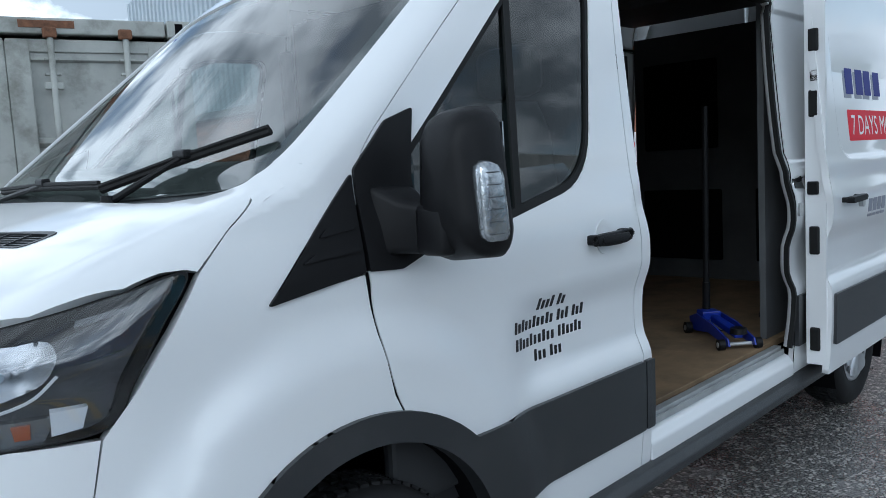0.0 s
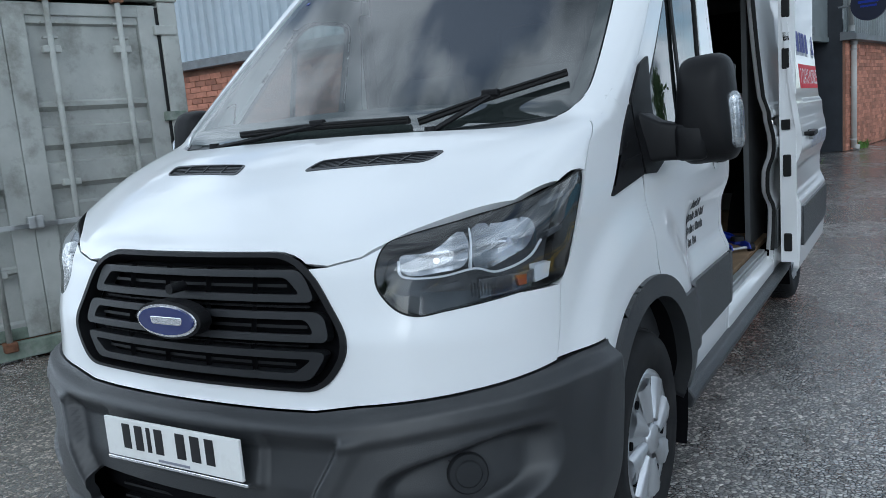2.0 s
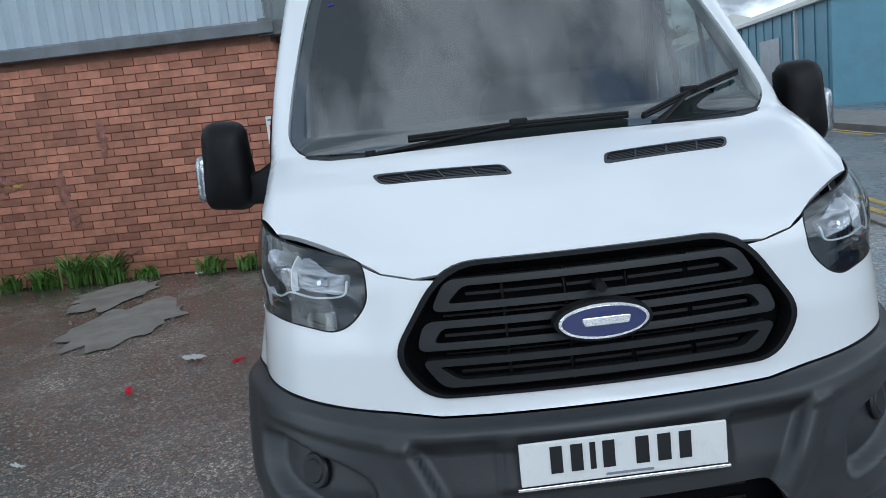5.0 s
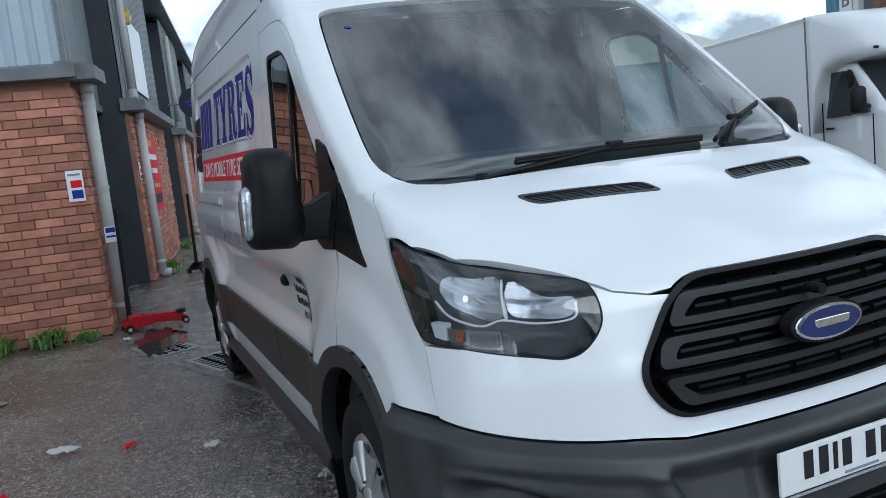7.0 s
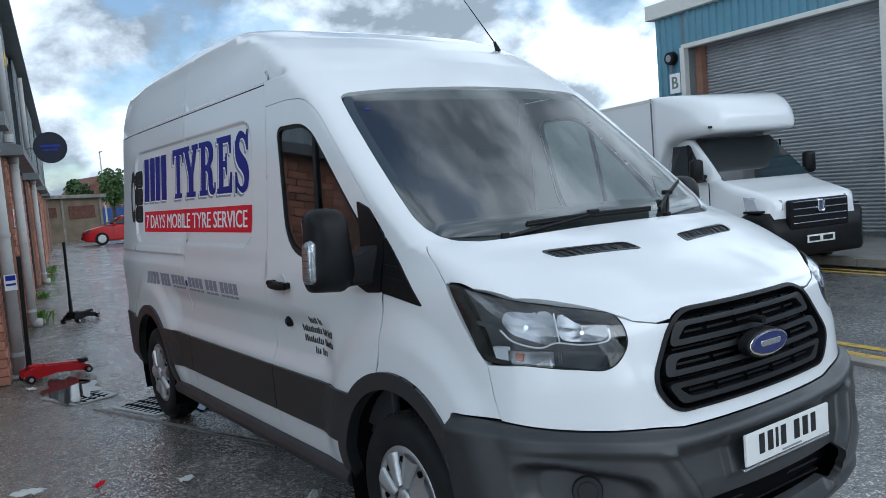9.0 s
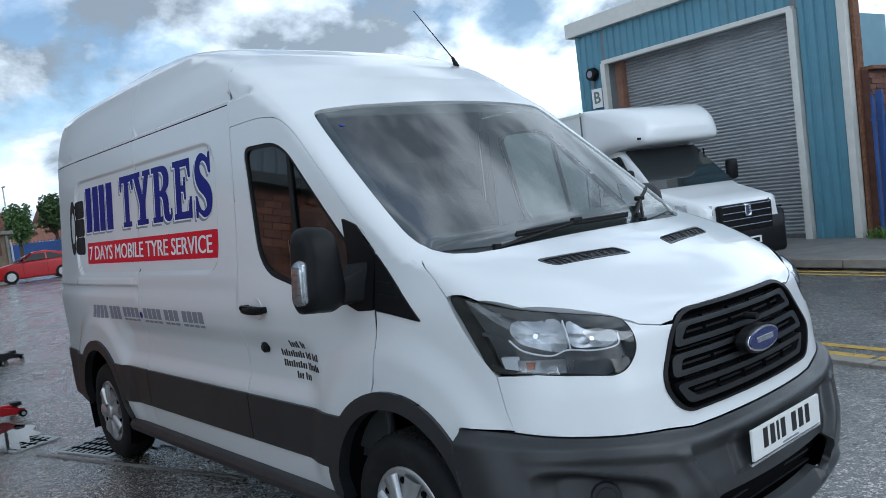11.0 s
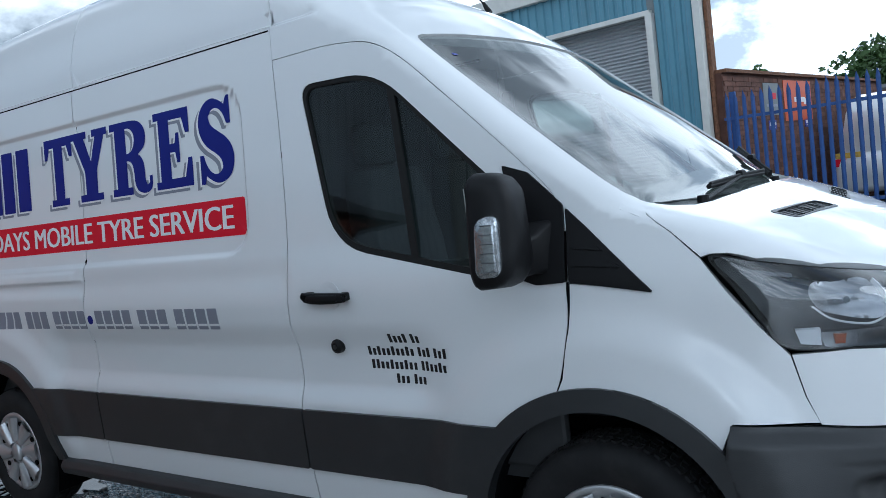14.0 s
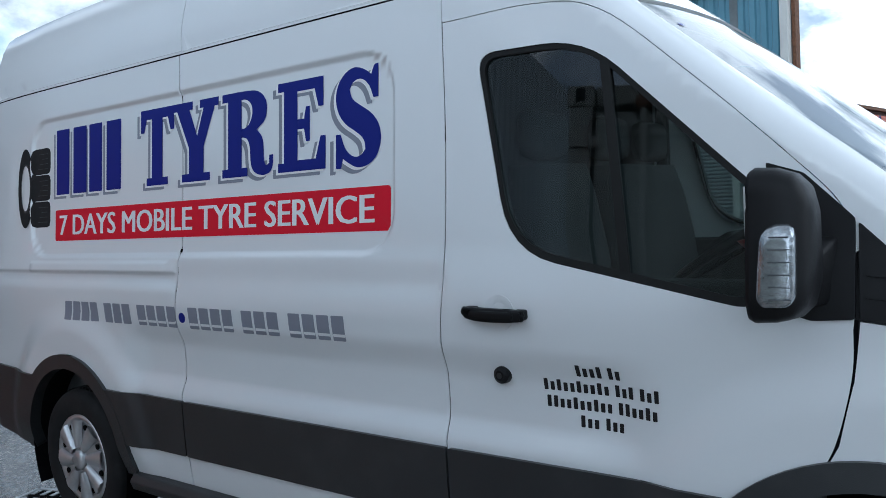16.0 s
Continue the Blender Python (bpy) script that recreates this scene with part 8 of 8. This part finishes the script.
for x in (-13, -3, 8):
    part("downpipe", bm_box(x, 5.06, 2.1, 0.12, 0.12, 4.2), M["cream"], bu)
    part("roller_door", bm_box(x + 4, 5.03, 1.6, 3.2, 0.06, 3.2), M["shutter"], bu, "grey roller door")
bu.matrix_world = STREET @ pose(41, -19.2, 0)
sg = blockhouse("blue_unit", "pale blue unit with a brick plinth", M["blueclad"], M["cream"], STREET @ pose(72, -20, 0, 0, 0, 0), 18, 12, 5.0, 2.0)

tree("leafy tree with an uneven crown behind the workshop", (72, -13.9, 0), 5.6, 1.5, 3, 2200, 0.16)
tree("leafy tree with an uneven crown behind the workshop", (73, -11.7, 0), 4.2, 1.1, 4, 1500, 0.16)
tree("tall dark leafy tree behind the blue fence", (104, -17, 0), 6.2, 2.0, 5, 2600, 0.22)
tree("tall dark leafy tree behind the blue fence", (112, -27.5, 0), 8.8, 2.8, 6, 3200, 0.26)
tree("tall dark leafy tree behind the blue fence", (118, -36, 0), 14.0, 5.6, 7, 3200, 0.38)
tree("tall dark leafy tree by the far units", (96, -33, 0), 9.0, 5.0, 8, 2600, 0.34)
tree("leafy tree showing over the yard wall", (FAR @ Vector((3.6, -30, 0)))[:], 4.7, 1.2, 9, 1500, 0.12)
tree("leafy tree showing over the yard wall", (FAR @ Vector((-1.0, -29, 0)))[:], 4.9, 1.9, 10, 2600, 0.13)
tree("small leafy tree beside the units", (84, 1.0, 0), 7.5, 2.4, 11, 1800, 0.24)
# trees and sheds round the open side of the yard, behind the camera
for k, (x, y, h) in enumerate(((-38, -30, 9), (-44, -14, 11), (-46, 4, 10), (-40, 22, 12), (-20, -44, 10))):
    tree("leafy green tree along the roadside", (x, y, 0), h, h * 0.4, 20 + k, 1500, 0.4)
blockhouse("shed", "long grey sheet-clad shed over the road", M["sheet"], M["sheetdark"], STREET @ pose(-24, -21, 0), 30, 10, 4.2, 1.6)
blockhouse("shed", "long grey sheet-clad shed behind the yard", M["sheetdark"], M["sheetdark"], pose(-26, 16, 0, 0, 0, 80), 26, 9, 4.0, 1.4)
for k, (x, y) in enumerate(((95, -5), (20, 70))):
    pass
wire = thing("overhead_wire", "thin black overhead cables", "cable")
for dz in (0.0, 0.9):
    cu = bmesh.new()
    prev = None
    for f in np.linspace(0, 1, 20):
        p = (-30 + 34 * f, -32 + 3 * f, 10.5 + dz - 4 * f * (1 - f) * 0.8 - 3.2 * f)
        if prev:
            tube(cu, prev, p, 0.012, seg=5, cap=False)
        prev = p
    part("cable", cu, M["black"], wire)
for x, y, hh in ((-30, -32, 11.6),):
    part("pole", bm_tube((x, y, 0), (x, y, hh), 0.13, 0.10, 10), M["bark"], wire)

# ---- ground clutter ----
def blot(cx, cy, rx, ry, seed, n=64, rough=0.7):
    return [(cx + rx * math.cos(a) * (1 + rough * noise.noise((math.cos(a) * 3.1 + seed, math.sin(a) * 3.1, seed))), cy + ry * math.sin(a) * (1 + rough * noise.noise((math.cos(a) * 3.1, math.sin(a) * 3.1 + seed, 3)))) for a in np.linspace(0, 2 * math.pi, n, False)]


for k, (cx, cy, rx, ry) in enumerate(((6.3, 1.35, 0.55, 0.20), (4.9, 0.62, 0.40, 0.16))):
    bm = bmesh.new()
    bm.faces.new([bm.verts.new((x, y, 0.0065)) for x, y in blot(cx, cy, rx, ry, k + 1.3)])
    tagged(part("puddle", bm, M["water"]), "shallow puddle on the asphalt", "puddle", kind="structure")
for cx, cy, rx, ry, sd in ((4.9, 3.0, 0.75, 0.45, 2.2), (6.3, 3.6, 0.7, 0.35, 5.1)):
    bm = bmesh.new()
    bm.faces.new([bm.verts.new((x, y, 0.007)) for x, y in blot(cx, cy, rx, ry, sd, 60, 0.6)])
    tagged(part("dry_patch", bm, M["concrete"]), "pale dry patch of worn concrete", "patch", kind="structure")


def cover(label, m, w, d, bars):
    t = thing("drain_cover", label, "drain cover")
    for x, y, sx, sy in ((0, d / 2, w, 0.03), (0, -d / 2, w, 0.03), (w / 2, 0, 0.03, d), (-w / 2, 0, 0.03, d)):
        part("frame", bm_box(x, y, 0.006, sx, sy, 0.014, 0.002), M["steel"], t)
    # under a grid the plate is near-black, for the darkness of the drain
    part("plate", bm_box(0, 0, 0.002, w - 0.04, d - 0.04, 0.012), M["dark"] if bars else M["flash"], t)
    for i in range(bars):
        for j in range(4):
            part("grid_bar", bm_box(-w / 2 + w * (i + 0.5) / bars, -d / 2 + d * (j + 0.5) / 4, 0.009, w / bars * 0.45, d / 4 * 0.62, 0.006, 0.001), M["steel"], t)
    t.matrix_world = m
    return t


cover("cast steel gully grid beside the rear wheel", pose(5.02, 0.90, -0.012, 0, 0, 18), 0.62, 0.42, 9)
cover("mossy iron grid cover in the asphalt", pose(5.95, 1.33, -0.012, 0, 0, 18), 0.60, 0.36, 7)
ck = thing("kerb_edging", "line of worn concrete edging in the asphalt", "edging")
for k in range(8):
    part("edging_stone", bm_box(0.28 * k - 1.0, 0.004 * (k % 3), 0.0, 0.272, 0.035, 0.012, 0.003), M["paving"], ck)
ck.matrix_world = pose(4.3, 0.98, -0.006, 0, 0, 18)


def scrap(x, y, w, d, seed, m="litter", label="crumpled scrap of white litter"):
    bm = bmesh.new()
    r = bmesh.ops.create_grid(bm, x_segments=7, y_segments=5, size=0.5)
    for v in bm.verts:
        v.co = Vector((v.co.x * w * (1 + 0.3 * noise.noise((v.co.x * 3, v.co.y * 3, seed))), v.co.y * d * (1 + 0.4 * noise.noise((v.co.y * 3, seed, v.co.x * 3))), 0.012 + 0.015 * noise.noise((v.co.x * 5 + seed, v.co.y * 5, 1))))
    g = bmesh.ops.extrude_face_region(bm, geom=bm.faces[:])
    bmesh.ops.translate(bm, vec=(0, 0, 0.004), verts=[v for v in g["geom"] if isinstance(v, bmesh.types.BMVert)])
    o = part("litter", bm, M[m])
    tagged(o, label, "litter", "litter")
    o.matrix_world = pose(x, y, 0.004, 0, 0, seed * 47)
    return o


for k, (x, y, w, d) in enumerate(((3.5, 2.05, 0.16, 0.09), (3.0, 1.29, 0.08, 0.05), (2.2, 0.85, 0.12, 0.05), (6.6, 1.62, 0.1, 0.06), (1.9, 2.5, 0.09, 0.02), (2.45, 3.05, 0.05, 0.04), (1.1, 3.2, 0.22, 0.025), (7.0, 2.9, 0.12, 0.08), (9.5, 0.3, 0.14, 0.1), (2.0, -2.9, 0.05, 0.04))):
    scrap(x, y, w, d, k + 1)
scrap(2.62, 3.22, 0.16, 0.09, 14, "orange", "crumpled orange wrapper by the container")
for k, (x, y) in enumerate(((3.3, 1.7), (2.9, 2.3))):
    o = scrap(x, y, 0.10, 0.04, 30 + k, "redvinyl", "scrap of faded red tape")

gr = bmesh.new()
rng = random.Random(11)
gv, gf = [], []
for k in range(5200):
    if k % 3 == 0:
        u, v = rng.gauss(4.2, 1.6), rng.gauss(2.6, 0.7)
    else:
        u, v = rng.uniform(-1.5, 9.5), rng.uniform(-5.0, 6.5)
    s = rng.uniform(0.003, 0.011)
    q = len(gv)
    a = rng.random() * 6
    for i in range(4):
        gv.append((u + s * math.cos(a + i * 1.57) * rng.uniform(0.7, 1.3), v + s * math.sin(a + i * 1.57) * rng.uniform(0.7, 1.3), 0.0))
    gv.append((u, v, s * 0.9 + 0.002))
    gf += [(q + i, q + (i + 1) % 4, q + 4) for i in range(4)]
gr.free()
gm = bpy.data.meshes.new("grit")
gm.from_pydata(gv, [], gf)
tagged(link("grit", gm, M["concrete"]), "loose stone grit scattered on the asphalt", "grit", kind="stuff")


def weed(x, y, hgt, n, seed, label="clump of green weeds at the foot of the wall"):
    t = thing("weed", label, "weed", (x, y, 0), group="weeds")
    rng = random.Random(seed)
    verts, faces = [], []
    for i in range(n):
        a, l = rng.random() * 6.28, hgt * rng.uniform(0.4, 1.1)
        bx, by = rng.gauss(0, 0.10), rng.gauss(0, 0.07)
        lean = rng.uniform(0.15, 0.8) * l
        w = rng.uniform(0.006, 0.016)
        dx, dy = math.cos(a), math.sin(a)
        k = len(verts)
        for f, ww in ((0, 0.6), (0.5, 1.0), (0.85, 0.7), (1.0, 0.05)):
            px, py, pz = bx + dx * lean * f * f, by + dy * lean * f * f, l * (f - 0.25 * f * f)
            verts += [(px - dy * w * ww, py + dx * w * ww, pz), (px + dy * w * ww, py - dx * w * ww, pz + 0.004)]
        faces += [(k + 2 * j, k + 2 * j + 1, k + 2 * j + 3, k + 2 * j + 2) for j in range(3)]
    me = bpy.data.meshes.new("blades")
    me.from_pydata(verts, [], faces)
    link("blade_tuft", me, M["leafbright"], t)["kind"] = "stuff"
    cr = leaf_cluster("leaf_tuft", "", "", (0, 0, hgt * 0.35), (0.16, 0.12, hgt * 0.45), int(n * 1.2), 0.022, M["leafbright"], seed)
    cr.parent = t
    cr["kind"] = "stuff"


g2w = lambda v: (GABLE @ Vector((-0.10, v, 0)))[:2]
for k, (v, h, n) in enumerate(((0.15, 0.12, 60), (0.5, 0.22, 90), (0.95, 0.25, 90), (1.7, 0.2, 60), (2.1, 0.42, 160), (2.5, 0.45, 180), (2.9, 0.3, 110), (3.3, 0.25, 80), (3.9, 0.32, 120), (4.4, 0.28, 100), (5.0, 0.3, 100), (5.6, 0.25, 70), (6.3, 0.3, 80))):
    x, y = g2w(v)
    weed(x, y, h, n, 40 + k)
for k, (u, v, h) in enumerate(((0.3, -0.2, 0.10), (4.9, -0.14, 0.25), (5.3, -0.14, 0.18), (8.9, -0.12, 0.2), (13.2, -0.14, 0.25), (16.5, -0.2, 0.3))):
    x, y, z = S(u, v)
    weed(x, y, h, 70, 70 + k)
for k in range(16):
    p = FAR @ Vector((-2.0 - 0.42 * k, -13.05 + 0.12 * (k % 3), 0))
    weed(p.x, p.y, 0.35 + 0.25 * ((k * 5) % 4) / 4, 110, 90 + k, "tall green weeds along the blue fence")
# old paint scrawl on the end wall: dark and yellow smears
for k, (v, z, w, h, mm) in enumerate(((3.2, 1.2, 0.30, 0.20, "ink"), (3.12, 1.18, 0.30, 0.06, "yellowline"), (2.55, 1.1, 0.16, 0.45, "ink"), (2.48, 0.75, 0.14, 0.25, "ink"), (2.0, 1.6, 0.14, 0.5, "ink"))):
    bm = bmesh.new()
    for q in range(4):
        f = bm.faces.new([bm.verts.new((0.0045 - 0.0005 * q, v + a, z + b)) for a, b in blot(0.05 * noise.noise((q, k, 1)), 0.1 * h * noise.noise((k, q, 5)), w * 0.22 * (1 + 0.3 * q % 2), h * 0.4, k * 3 + q + 0.7, 26, 0.9)])
    o = put(part("paint_smear", bm, M["smear" if mm == "ink" else mm]), GABLE)
    tagged(o, "faded paint smear on the brick wall", "graffiti", kind="structure")
